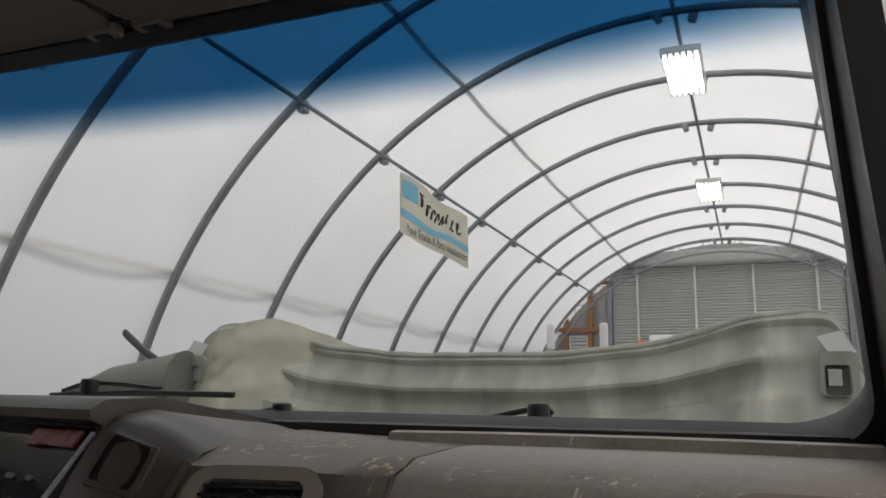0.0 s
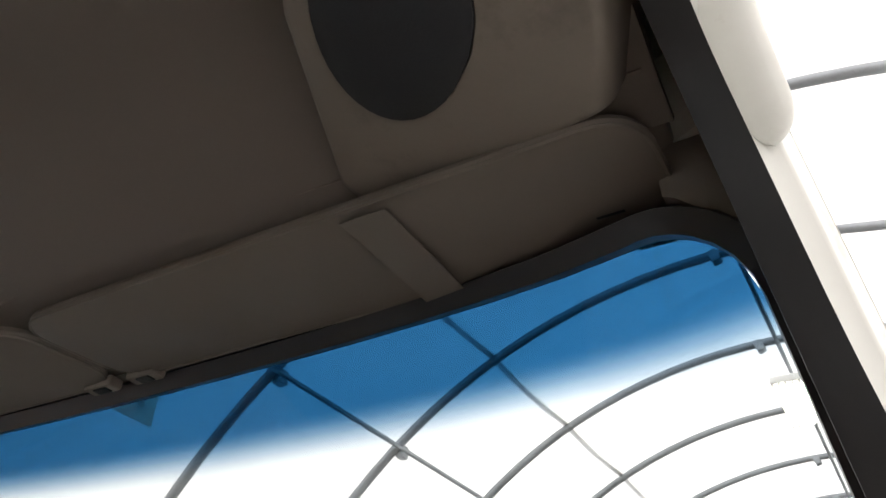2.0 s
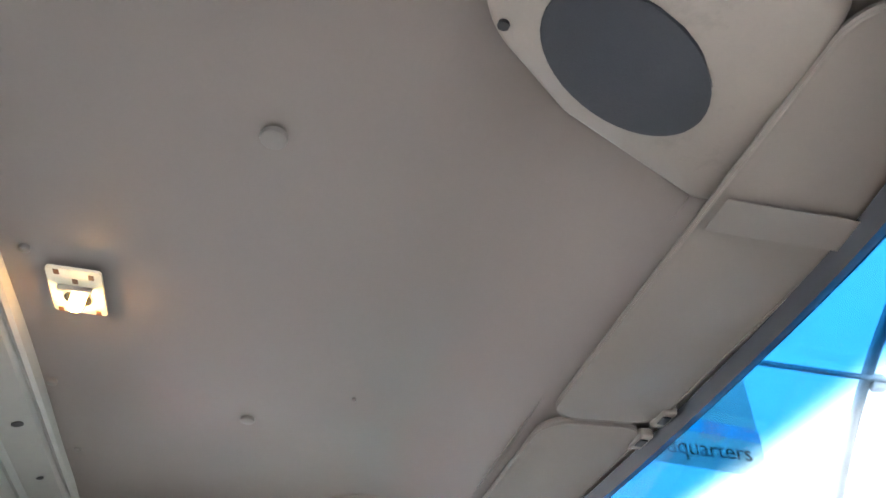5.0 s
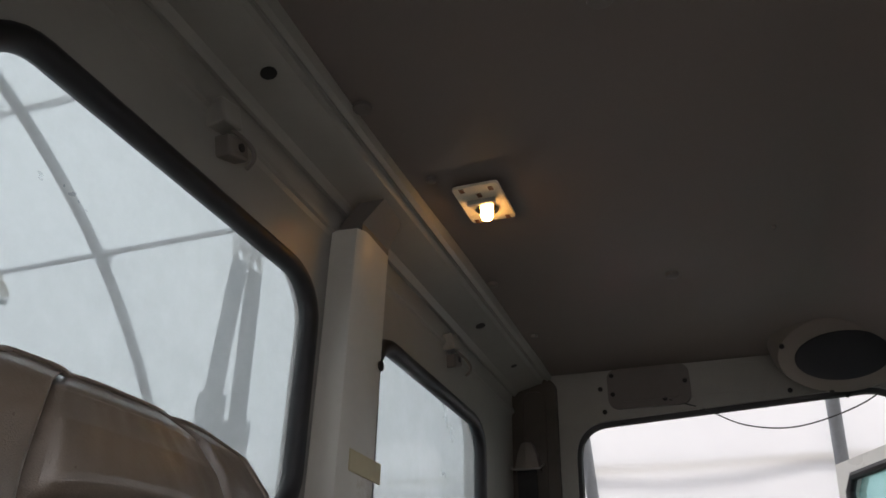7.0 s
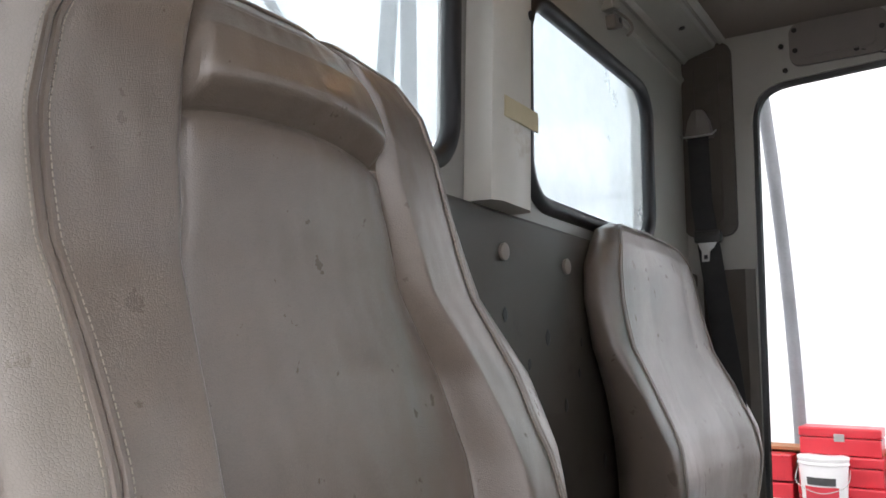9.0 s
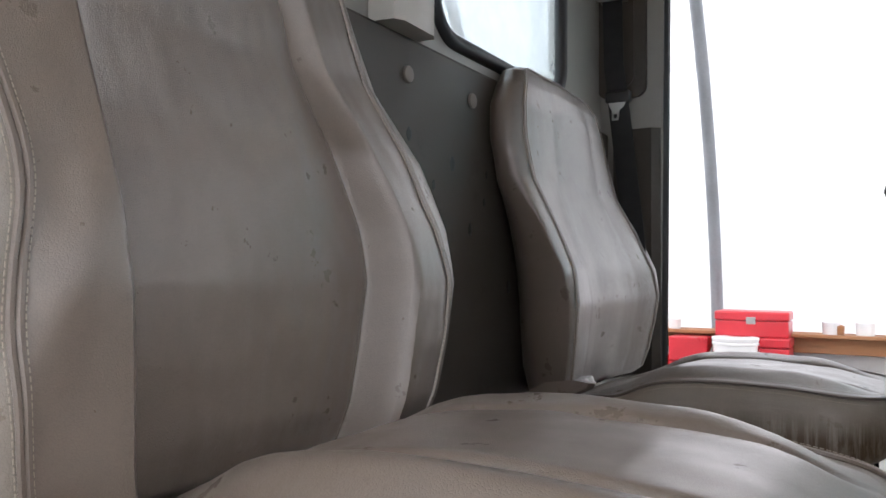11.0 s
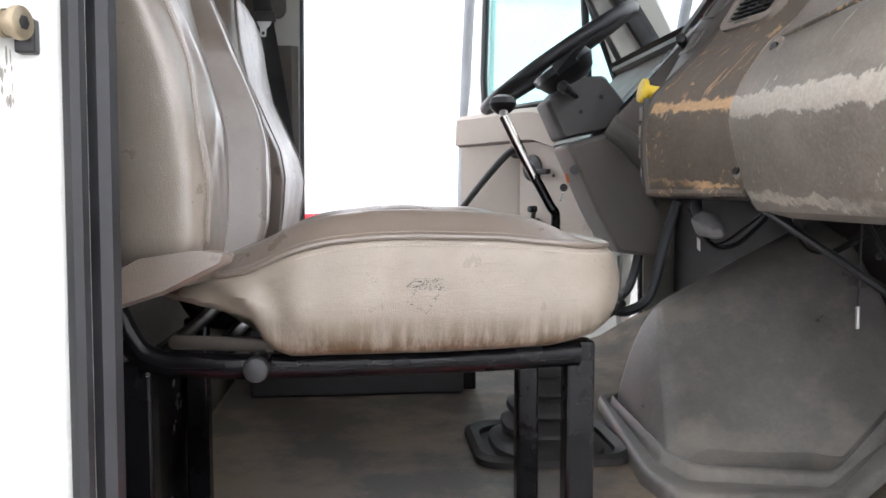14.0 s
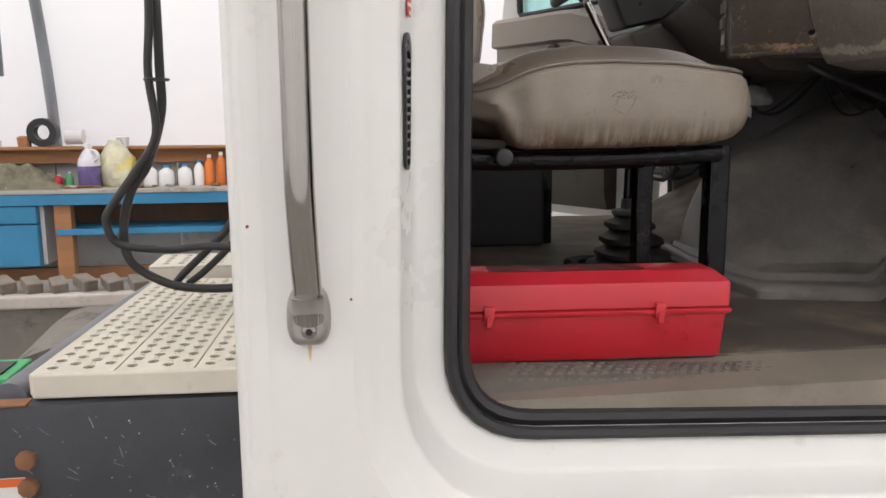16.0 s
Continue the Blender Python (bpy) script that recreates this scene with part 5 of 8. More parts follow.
part("loop_wire", tube([(-0.875, -0.245, 1.328), (-0.86, -0.24, 1.318), (-0.855, -0.203, 1.315), (-0.86, -0.165, 1.318), (-0.875, -0.16, 1.330)], 0.0025, 6), STEEL, belt)
part("webbing", loft([[Vector((x, y - w, z)), Vector((x + 0.002, y - w, z)), Vector((x + 0.002, y + w, z)), Vector((x, y + w, z))] for x, y, z, w in ((-0.872, -0.203, 1.33, 0.025), (-0.868, -0.198, 1.15, 0.025), (-0.862, -0.185, 1.06, 0.026), (-0.835, -0.165, 0.95, 0.026), (-0.79, -0.13, 0.75, 0.026), (-0.75, -0.10, 0.55, 0.026))]), surface("belt_webbing", (0.012, 0.013, 0.015), 0.7, 0, 0.1, 30, 500, 0.5, 0.0006), belt, "black woven webbing")
part("tongue_cover", box((-0.872, -0.215, 1.052), (-0.846, -0.152, 1.082), 0.006), BLACKPLASTIC, belt, smooth=True)
part("tongue", panel([[(-0.206, 1.052), (-0.162, 1.052), (-0.168, 1.040), (-0.178, 1.032), (-0.180, 1.004), (-0.197, 1.004), (-0.197, 1.032), (-0.202, 1.042)], rrect(0.009, 0.011, 0.002, 2, -0.188, 1.018)], lambda u, v, w: (-0.850 + w, u, v), 0.003), STEEL, belt, "bright steel tongue")
btrim = thing("pillar_trim", "taupe lower trim on the door pillar", "trim panel", (-0.93, -0.1, 0.5))
part("panel", loft([[Vector((-0.925 + d, y, z)) for y, d in ((-0.225, 0.0), (-0.20, 0.03), (-0.11, 0.035), (-0.092, 0.02), (-0.09, 0.0))] for z in (FLOOR, 0.5, 0.98, 0.99)]), DARKTRIM, btrim, smooth=True)

# ---- dashboard ----
dash = thing("dashboard", "brown plastic dashboard with worn, peeling paint", "dashboard", (0.2, 0.9, 0.5))


DASHROWS = [(1.12, 0.50), (0.76, 0.505), (0.700, 0.518), (0.680, 0.55), (0.664, 0.60), (0.652, 0.65), (0.654, 0.675), (0.668, 0.705), (0.700, 0.752), (0.714, 0.768), (0.752, 0.80), (0.786, 0.845), (0.815, 0.882), (0.87, 0.897), (1.0, 0.902), (1.27, 0.897), (1.27, 0.6)]
LEFTEDGE = [(0.50, 0.604), (0.55, 0.596), (0.60, 0.589), (0.65, 0.585), (0.675, 0.587), (0.705, 0.600), (0.752, 0.650), (0.80, 0.703), (0.845, 0.742), (0.882, 0.775)]


def face(x, low):
    return [Vector((x, y - 0.010 * (x - 0.45) * (y < 0.8), max(z, low))) for y, z in DASHROWS]


def centre(s):
    """the centre panel, s from its edge beside the instruments (0) to the seam (1): it is turned towards the driver"""
    out = []
    for i, (y, z) in enumerate(DASHROWS):
        z = max(z, 0.543)
        if 2 <= i <= 12:
            xl, yl, zl = 0.268 + 0.02 * step(z, 0.6, 0.7) - 0.052 * step(z, 0.72, 0.87), lerp_table(LEFTEDGE, z)[0], z + 0.006 * step(z, 0.84, 0.885)
        else:
            xl, yl, zl = (0.235 - 0.22 * (y - 0.80), y, z + 0.010 * step(z, 0.80, 0.90)) if i > 12 else (0.268, y if i == 0 else 0.70, z)
        k = s ** 0.85
        out.append(Vector((xl + (0.446 - xl) * s, yl + (y - yl) * k, zl + (z - zl) * k)))
    return out


part("passenger_panel", loft([face(0.450 + 0.480 * k / 12, 0.50 if k else 0.505) for k in range(13)]), DASHMAT, dash, "brown panel with a pale worn stripe", True)
part("centre_panel", loft([centre(k / 10) for k in range(11)]), DASHWORN, dash, "dark panel with paint scraped to tan", True)
part("panel_seam", tube([p + Vector((0.002, 0.0015, 0)) for p in face(0.446, 0.53)[3:13]], 0.0035, 8), DASHWORN, dash, "rolled edge at the panel joint", True)
part("edge_bead", tube(smooth_path([p + Vector((-0.002, 0.002, 0)) for p in centre(0)[2:13]], 3), 0.007, 8), DARKTRIM, dash, "dark rolled edge beside the instruments", True)
part("upper_crease", tube([face(0.47 + 0.46 * k / 6, 0.5)[9] + Vector((0, 0.0005, 0.004 * k)) for k in range(7)], 0.0032, 8), DASHWORN, dash, "raised crease along the upper face", True)
part("lower_lip", tube([centre(k / 8)[3] + Vector((0, 0.002, -0.006)) for k in range(9)], 0.006, 8), DASHWORN, dash, "worn lower lip", True)
for x, y, z in ((0.443, 0.673, 0.580), (0.486, 0.704, 0.752)):
    part("screw_socket", disc((x, y + 0.004, z), (0.1, -1, 0.2), 0.016, 0.006, 20, bevel=0.003), DASHMAT, dash, smooth=True)
    part("screw", disc((x, y - 0.0025, z), (0.1, -1, 0.2), 0.0085, 0.003, 14), BLACKPLASTIC, dash, "dark screw")
# air vent in the upper face of the centre panel, and one on the passenger's side


def air_vent(m):
    def put(bm):
        bmesh.ops.transform(bm, matrix=m, verts=bm.verts)
        return bm
    part("vent_bezel", put(panel([rrect(0.138, 0.086, 0.026, 6), rrect(0.106, 0.057, 0.012, 5)], lambda u, v, w: (u + 0.10 * v, 0.004 - w, v), 0.012)), TRIM, dash, "pale taupe vent surround", True)
    part("vent_throat", put(box((-0.054, 0.004, -0.029), (0.054, 0.014, 0.029))), BLACKPLASTIC, dash)
    for k in range(6):
        part("vent_louvre", put(box((-0.053, -0.006, -0.0012), (0.053, 0.006, 0.0012), rot=pose(0, 0, -0.024 + 0.0096 * k, 20, 0, 0))), BLACKPLASTIC, dash)
    for k in range(-2, 3):
        part("vent_fin", put(box((-0.001 + 0.021 * k, -0.004, -0.027), (0.001 + 0.021 * k, 0.006, 0.027))), BLACKPLASTIC, dash)
    part("vent_slider", put(box((-0.030, -0.010, -0.034), (0.004, -0.006, -0.030), 0.001)), STEEL, dash, "worn slider")
    part("vent_tab", put(tube([(-0.008, -0.010, 0.010), (0.002, -0.013, 0.014), (0.012, -0.010, 0.011)], 0.002, 6)), BLACKPLASTIC, dash)


air_vent(pose(0.322, 0.759, 0.850, -32, 0, 12))
air_vent(pose(0.815, 0.782, 0.848, -36, 0, 0))
part("top_lip", loft([[Vector((x, y + 0.05 * (1 - ((x - 0.62) / 0.3) ** 2), z)) for y, z in ((1.02, 0.897), (1.03, 0.914), (1.05, 0.916), (1.10, 0.900))] for x in [0.34 + 0.56 * k / 12 for k in range(13)]]), DASHMAT, dash, smooth=True)
# instrument panel on the driver side
def turn(x):
    """the instrument panel turns away from the cab's middle"""
    return 0.26 * min(0.45, max(0.0, 0.07 - x))


def ip(x):
    rows = [(1.12, 0.52), (0.80, 0.53), (0.69, 0.60), (0.640, 0.655), (0.604, 0.680), (0.600, 0.692), (0.811, 0.922), (0.790, 0.929), (0.789, 0.940), (0.812, 0.951), (0.90, 0.954), (1.27, 0.905), (1.27, 0.6)]
    return [Vector((x, y + (turn(x) if y < 0.9 else 0), z)) for y, z in rows]


part("instrument_panel", loft([ip(-0.93 + 0.55 * k / 6) for k in range(6)] + [ip(-0.38 + 0.468 * k / 8) for k in range(9)]), surface("instrument_bezel", (0.10, 0.088, 0.078), 0.5, 0, 0.1, 6, 200, 0.2, 0.0005), dash, "dark instrument panel with a brow", True)


def on_ip(x, v, h):
    """x across, v up the slope, h proud of it"""
    d = Vector((0, 0.6805, 0.7327))
    nrm = Vector((0, -0.7327, 0.6805))
    return Vector((x, turn(x), 0)) + Vector((0, 0.7065, 0.810)) + d * v + nrm * h


def ip_patch(name, x0, x1, v0, v1, h, mat_, label=""):
    bm = bmesh.new()
    lo, hi = [on_ip(x, v, h) for x, v in ((x0, v0), (x1, v0), (x1, v1), (x0, v1))], [on_ip(x, v, h + 0.003) for x, v in ((x0, v0), (x1, v0), (x1, v1), (x0, v1))]
    return part(name, loft([lo, hi], bm), mat_, dash, label)


ip_patch("cluster_glass", -0.378, 0.084, -0.146, 0.146, 0.001, surface("cluster_face", (0.03, 0.032, 0.036), 0.10, bump=0.02, depth=0.0002, rvar=0.04, spec=1.0), "glossy dark instrument face")
ip_patch("warning_strip", -0.02, 0.076, 0.116, 0.138, 0.0045, surface("red_lens", (0.28, 0.035, 0.035), 0.3), "dark red warning strip")
ip_patch("silver_trim", 0.083, 0.088, -0.08, 0.14, 0.001, surface("pale_lens_edge", (0.5, 0.52, 0.55), 0.3), "pale bezel edge")
for k in range(3):
    part("gauge", loft([[on_ip(-0.19 - 0.125 * k + r * math.cos(a), 0.0 + r * math.sin(a), h) for a in [6.2832 * i / 24 for i in range(24)]] for r, h in ((0.058, 0.003), (0.058, 0.006), (0.054, 0.006), (0.052, 0.0045))]), BLACKPLASTIC, dash, "round gauge", True)
for k, (x, v, a) in enumerate(((-0.10, 0.06, 1.0), (-0.14, 0.10, 1.2), (-0.12, -0.01, 0.9))):
    part("gauge_needle", loft([[on_ip(x + 0.02 * math.cos(a) * t - w * math.sin(a), v + 0.03 * math.sin(a) * t + w * math.cos(a), 0.006) for w in (-0.0022 * (1 - t), 0.0022 * (1 - t) + 1e-4)] + [on_ip(x + 0.02 * math.cos(a) * t, v + 0.03 * math.sin(a) * t, 0.008)] for t in (0, 0.97)]), WHITEPLASTIC, dash, "pale needle")
for k in range(12):
    ip_patch("icon_bar", -0.09 + 0.042 * (k % 4), -0.072 + 0.042 * (k % 4) - 0.004 * (k % 3), 0.01 + 0.03 * (k // 4), 0.015 + 0.03 * (k // 4), 0.0045, surface("dim_icon", (0.25, 0.25, 0.26), 0.5) if k == 0 else bpy.data.materials["dim_icon"])
# the wing between the instruments and the centre panel, with two blanked switch bays
WINGA = [(0.0, 0.104, 0.705, 0.705), (0.05, 0.104, 0.676, 0.730), (0.28, 0.102, 0.712, 0.795), (0.52, 0.100, 0.760, 0.875), (0.62, 0.100, 0.790, 0.915), (0.70, 0.100, 0.825, 0.934), (0.80, 0.096, 0.88, 0.940), (1.0, 0.02, 1.22, 0.906)]
WINGB = [(0.0, 0.275, 0.700, 0.705), (0.05, 0.280, 0.640, 0.735), (0.28, 0.262, 0.678, 0.775), (0.52, 0.238, 0.748, 0.850), (0.62, 0.233, 0.776, 0.882), (0.70, 0.232, 0.806, 0.898), (0.80, 0.214, 0.88, 0.905), (1.0, 0.15, 1.22, 0.902)]


def wing(u, v):
    a, b = Vector(lerp_table(WINGA, v)), Vector(lerp_table(WINGB, v))
    return a.lerp(b, u) + Vector((0, -0.006, 0.008)) * math.sin(math.pi * u)


def on_wing(u, v, h):
    p = wing(u, v)
    nrm = (wing(u + 0.02, v) - p).cross(wing(u, v + 0.02) - p).normalized()
    return p + nrm * h


WINGMAT = surface("dark_wing_plastic", (0.085, 0.074, 0.066), 0.45, 0, 0.12, 6, 220, 0.2, 0.0005)
part("instrument_wing", sheet(wing, 16, 40, thick=0.006), WINGMAT, dash, "dark moulded wing beside the instruments", True)
for v0 in (0.565, 0.36):
    at = lambda a, b, w: on_wing(0.46 + a, v0 + b, w)
    part("switch_blank", panel([rrect(0.56, 0.145, 0.05, 5), rrect(0.46, 0.115, 0.035, 5)], lambda a, b, w: at(a, b, 0.0035 - w), 0.004), WINGMAT, dash, "empty switch bay with a raised rim", True)
    # no hole is cut: black colour gives the recess its shade
    part("bay_floor", panel([rrect(0.45, 0.112, 0.03, 5)], lambda a, b, w: at(a, b, 0.0012 - w), 0.002), BLACKPLASTIC, dash, "flush bay floor, blackened for the shade of a recess")
part("wing_screw", disc(on_wing(0.25, 0.30, -0.002), (0.2, -0.85, 0.5), 0.009, 0.004, 14, bevel=0.002), BLACKPLASTIC, dash, smooth=True)
# switches on the end of the centre panel
ends = (Vector((0.262, 0.592, 0)), Vector((0.196, 0.615, 0)))
sd = (ends[1] - ends[0]).normalized()
sn = Vector((-sd.y, sd.x, 0))
if sn.y > 0:
    sn = -sn


def on_switch(u, z, h):
    return ends[0] + sd * u + sn * h + Vector((0, 0, z))


def switch_block(name, u0, u1, z0, z1, h0, h1, mat_, parent, label=""):
    rim_ = [(u0, z0), (u1, z0), (u1, z1), (u0, z1)]
    uc, zc = (u0 + u1) / 2, (z0 + z1) / 2
    return part(name, loft([[on_switch(uc + (u - uc) * k, zc + (z - zc) * k, h) for u, z in rim_] for h, k in ((h0, 1.0), (h1 - 0.002, 1.0), (h1, 0.9))]), mat_, parent, label)


plate_ = switch_block("switch_panel", 0.0, 0.066, 0.560, 0.705, -0.012, 0.004, BLACKPLASTIC, dash, "black switch panel")
for k in range(3):
    switch_block("rocker_switch", 0.012, 0.054, 0.604 + 0.032 * k, 0.628 + 0.032 * k, 0.003, 0.010, GREYPLASTIC, plate_)
for k in range(6):
    switch_block("label_tick", 0.014 + 0.007 * k, 0.017 + 0.007 * k, 0.572, 0.594, 0.003, 0.0052, WHITEPLASTIC, plate_)
knob = thing("emergency_knob", "yellow mushroom pull knob with a red stem on the dash", "brake knob", (0.242, 0.62, 0.72))
part("stem", disc((0.236, 0.660, 0.709), (0, -1, 0.18), 0.010, 0.046, 16), surface("red_stem", (0.45, 0.02, 0.03), 0.4), knob, "red stem", True)
part("cap", disc((0.238, 0.628, 0.715), (0, -1, 0.18), 0.0125, 0.030, 20, r2=0.012), YELLOW, knob, smooth=True)
part("flange", disc((0.239, 0.599, 0.720), (0, -1, 0.18), 0.021, 0.008, 24, bevel=0.003), YELLOW, knob, smooth=True)
stalk = thing("dash_lever", "short black lever on the instrument panel", "lever", (0.12, 0.68, 0.8))
part("rod", tube([(0.10, 0.735, 0.80), (0.15, 0.70, 0.825)], 0.006, 8), BLACKPLASTIC, stalk, smooth=True)
part("tip", disc((0.146, 0.703, 0.823), (0.8, -0.6, 0.3), 0.010, 0.018, 14, bevel=0.004), BLACKPLASTIC, stalk, smooth=True)
under = thing("wiring_bundle", "grey wiring and a plastic module hanging under the dash", "wiring", (0.2, 0.85, 0.45))
part("module", loft([[Vector((-0.067 + a * 0.048, 0.857 + r * math.cos(q) * (1 + 0.35 * noise.noise(Vector((a * 2.2, q * 1.3, 5)))), 0.470 - 0.012 * a + r * 0.85 * math.sin(q) * (1 + 0.4 * noise.noise(Vector((a * 2.5, q * 1.5, 9)))))) for q in [6.28318 * k / 14 for k in range(14)]] for a, r in ((-1.0, 0.010), (-0.8, 0.022), (-0.4, 0.029), (0.0, 0.031), (0.4, 0.026), (0.8, 0.020), (1.0, 0.010))]), surface("crumpled_grey_wrap", (0.33, 0.32, 0.31), 0.4, 0, 0.3, 30, 120, 0.4, 0.002), under, "crumpled grey plastic module", True)
part("module_neck", tube(smooth_path([(-0.10, 0.857, 0.485), (-0.125, 0.855, 0.500), (-0.14, 0.86, 0.52)], 4), 0.013, 10), BLACKPLASTIC, under, smooth=True)
for k in range(7):
    p0 = Vector((random.uniform(-0.25, 0.5), random.uniform(0.80, 1.0), 0.505))
    part("cable", tube(smooth_path([p0, p0 + Vector((0.05, 0.02, -0.05 - 0.03 * random.random())), p0 + Vector((0.14 * random.random(), 0.05, -0.07)), p0 + Vector((0.2, 0.09, 0.01))], 5), random.uniform(0.003, 0.007), 6), BLACKPLASTIC, under, smooth=True)
part("clip_tag", box((-0.008, -0.001, -0.014), (0.008, 0.001, 0.014), 0.0005, rot=pose(-0.055, 0.83, 0.432, 10, 20, 0)), WHITEPLASTIC, under, "small pale tag")
part("long_cable", tube(smooth_path([(0.24, 0.80, 0.530), (0.32, 0.80, 0.502), (0.50, 0.80, 0.448), (0.64, 0.80, 0.405), (0.80, 0.81, 0.355)], 6), 0.0065, 8), BLACKPLASTIC, under, smooth=True)
cable = thing("hanging_rod", "thin hanging rod with a bright steel end below the dash", "rod", (0.325, 0.95, 0.4))
part("rod", tube([(0.325, 0.95, 0.505), (0.325, 0.949, 0.345)], 0.0022, 6), BLACKPLASTIC, cable)
part("end_ferrule", tube([(0.325, 0.949, 0.35), (0.325, 0.949, 0.312)], 0.0038, 8), STEEL, cable, smooth=True)

# ---- steering ----
WC, WN = Vector((-0.45, 0.612, 0.886)), Vector((-0.065, -0.553, 0.833)).normalized()
wy = Vector((0, 0.833, 0.553))
wx = wy.cross(WN).normalized()
wheel = thing("steering_wheel", "black plastic steering wheel with two broad spokes", "steering wheel", WC)
part("rim", tube([WC + wx * (0.222 * math.cos(a)) + wy * (0.222 * math.sin(a)) for a in [6.28318 * k / 64 for k in range(64)]], 0.0165, 12, closed=True, up=WN), BLACKPLASTIC, wheel, smooth=True)
for sx in (-1, 1):
    pts = [(0.06, -0.04), (0.13, -0.055), (0.21, -0.02), (0.215, 0.025), (0.13, 0.0), (0.06, 0.03)]
    top = [WC + wx * (sx * a) + wy * b - WN * (0.035 * (1 - a / 0.22)) + WN * 0.006 for a, b in pts]
    bot = [q - WN * 0.022 for q in top]
    part("spoke", loft([bot, top]), BLACKPLASTIC, wheel, smooth=True)
hub = [[WC + wx * (r * math.cos(a)) + wy * (r * 0.9 * math.sin(a)) + WN * h for a in [6.28318 * k / 28 for k in range(28)]] for r, h in ((0.05, -0.075), (0.075, -0.06), (0.092, -0.03), (0.085, -0.012), (0.05, -0.006))]
part("hub", loft(hub), BLACKPLASTIC, wheel, smooth=True)
column = thing("steering_column", "grey steering column with a black shroud and taupe lower cover", "steering column", (-0.43, 0.75, 0.4))


def across(poly, xs, mid):
    """an outline in y, z carried across the cab, drawn in at both ends"""
    sm = corner_path([(y, z, r) for y, z, r in poly], 5)
    return loft([[Vector((x, mid[0] + (q.x - mid[0]) * k, mid[1] + (q.y - mid[1]) * k)) for q in sm] for x, k in xs])


part("upper_shroud", across([(0.570, 0.772, 0.012), (0.614, 0.676, 0.015), (0.775, 0.713, 0.012), (0.796, 0.752, 0.012), (0.722, 0.842, 0.02), (0.640, 0.836, 0.02)], ((-0.540, 0.84), (-0.530, 0.96), (-0.515, 1), (-0.420, 1), (-0.405, 0.975), (-0.396, 0.90)), (0.68, 0.76)), surface("dark_shroud", (0.075, 0.071, 0.068), 0.5, 0, 0.1, 6, 240, 0.2, 0.0005), column, "dark grey shroud", True)
for y, z in ((0.659, 0.747), (0.712, 0.785)):
    part("shroud_screw", disc((-0.3975, y, z), (1, 0, 0), 0.006, 0.003, 10), BLACKPLASTIC, column)
part("lower_cover", across([(0.619, 0.662, 0.012), (0.648, 0.602, 0.02), (0.700, 0.490, 0.03), (0.758, 0.388, 0.012), (0.905, 0.370, 0.010), (0.903, 0.405, 0.010), (0.822, 0.580, 0.03), (0.772, 0.708, 0.012)], ((-0.545, 0.93), (-0.537, 0.985), (-0.525, 1), (-0.388, 1), (-0.378, 0.985), (-0.370, 0.93)), (0.76, 0.54)), GREYPLASTIC, column, "taupe lower cover", True)
part("stalk", tube([(-0.41, 0.655, 0.785), (-0.33, 0.60, 0.80)], 0.008, 8), BLACKPLASTIC, column, smooth=True)
part("stalk_tip", disc((-0.34, 0.607, 0.797), (0.8, -0.55, 0.15), 0.014, 0.03, 14, bevel=0.005), BLACKPLASTIC, column, smooth=True)
key = thing("ignition_key", "keys with an orange tag hanging from the column", "key", (-0.365, 0.625, 0.57))
part("lock_barrel", disc((-0.374, 0.640, 0.600), (1, -0.3, 0), 0.012, 0.012, 16), BLACKPLASTIC, key, smooth=True)
part("orange_tag", box((-0.002, -0.004, -0.012), (0.002, 0.004, 0.012), 0.002, rot=pose(-0.356, 0.616, 0.578, 16, 0, 0)), surface("orange_tag", (0.5, 0.13, 0.03), 0.5), key, "orange plastic tag")
part("key_head", disc((-0.358, 0.607, 0.555), (1, 0, 0), 0.010, 0.004, 14), BLACKPLASTIC, key)
part("key_blade", box((-0.00125, -0.003, -0.034), (0.00125, 0.003, 0.0), 0.0008, rot=pose(-0.356, 0.604, 0.552, -14, 0, 0)), STEEL, key)

# ---- gear lever and boot ----
lever = thing("gear_lever", "long chromed gear lever with black knob and rubber boot", "gear lever", (-0.02, 0.46, FLOOR))
part("knob", loft([[Vector((-0.192, 0.424, 0.744)) + Vector((r * math.cos(a) * 1.25, r * math.sin(a) * 1.25, h)) for a in [6.28 * k / 18 for k in range(18)]] for r, h in ((0.010, -0.024), (0.020, -0.014), (0.025, 0.0), (0.022, 0.012), (0.010, 0.019))]), BLACKPLASTIC, lever, smooth=True)
part("collar", tube([(-0.170, 0.422, 0.722), (-0.160, 0.421, 0.708)], 0.010, 12), STEEL, lever, smooth=True)
part("upper_rod", tube([(-0.164, 0.421, 0.713), (-0.15, 0.45, 0.650), (-0.14, 0.488, 0.575)], 0.011, 12), CHROME, lever, "chromed upper rod", True)
part("lower_rod", tube(smooth_path([(-0.14, 0.486, 0.58), (-0.13, 0.520, 0.515), (-0.11, 0.528, 0.48), (-0.01, 0.490, 0.33), (0.055, 0.462, 0.19)], 6), 0.0105, 12), BLACKPAINT, lever, "black lower rod", True)
BOOTRUBBER = surface("dusty_black_boot_rubber", (0.020, 0.019, 0.018), 0.5, 0, 0.25, 9, 160, 0.25, 0.0008, ((0.08, 0.065, 0.05), 0.2, 9))
BC = Vector((0.132, 0.452, FLOOR + 0.006))
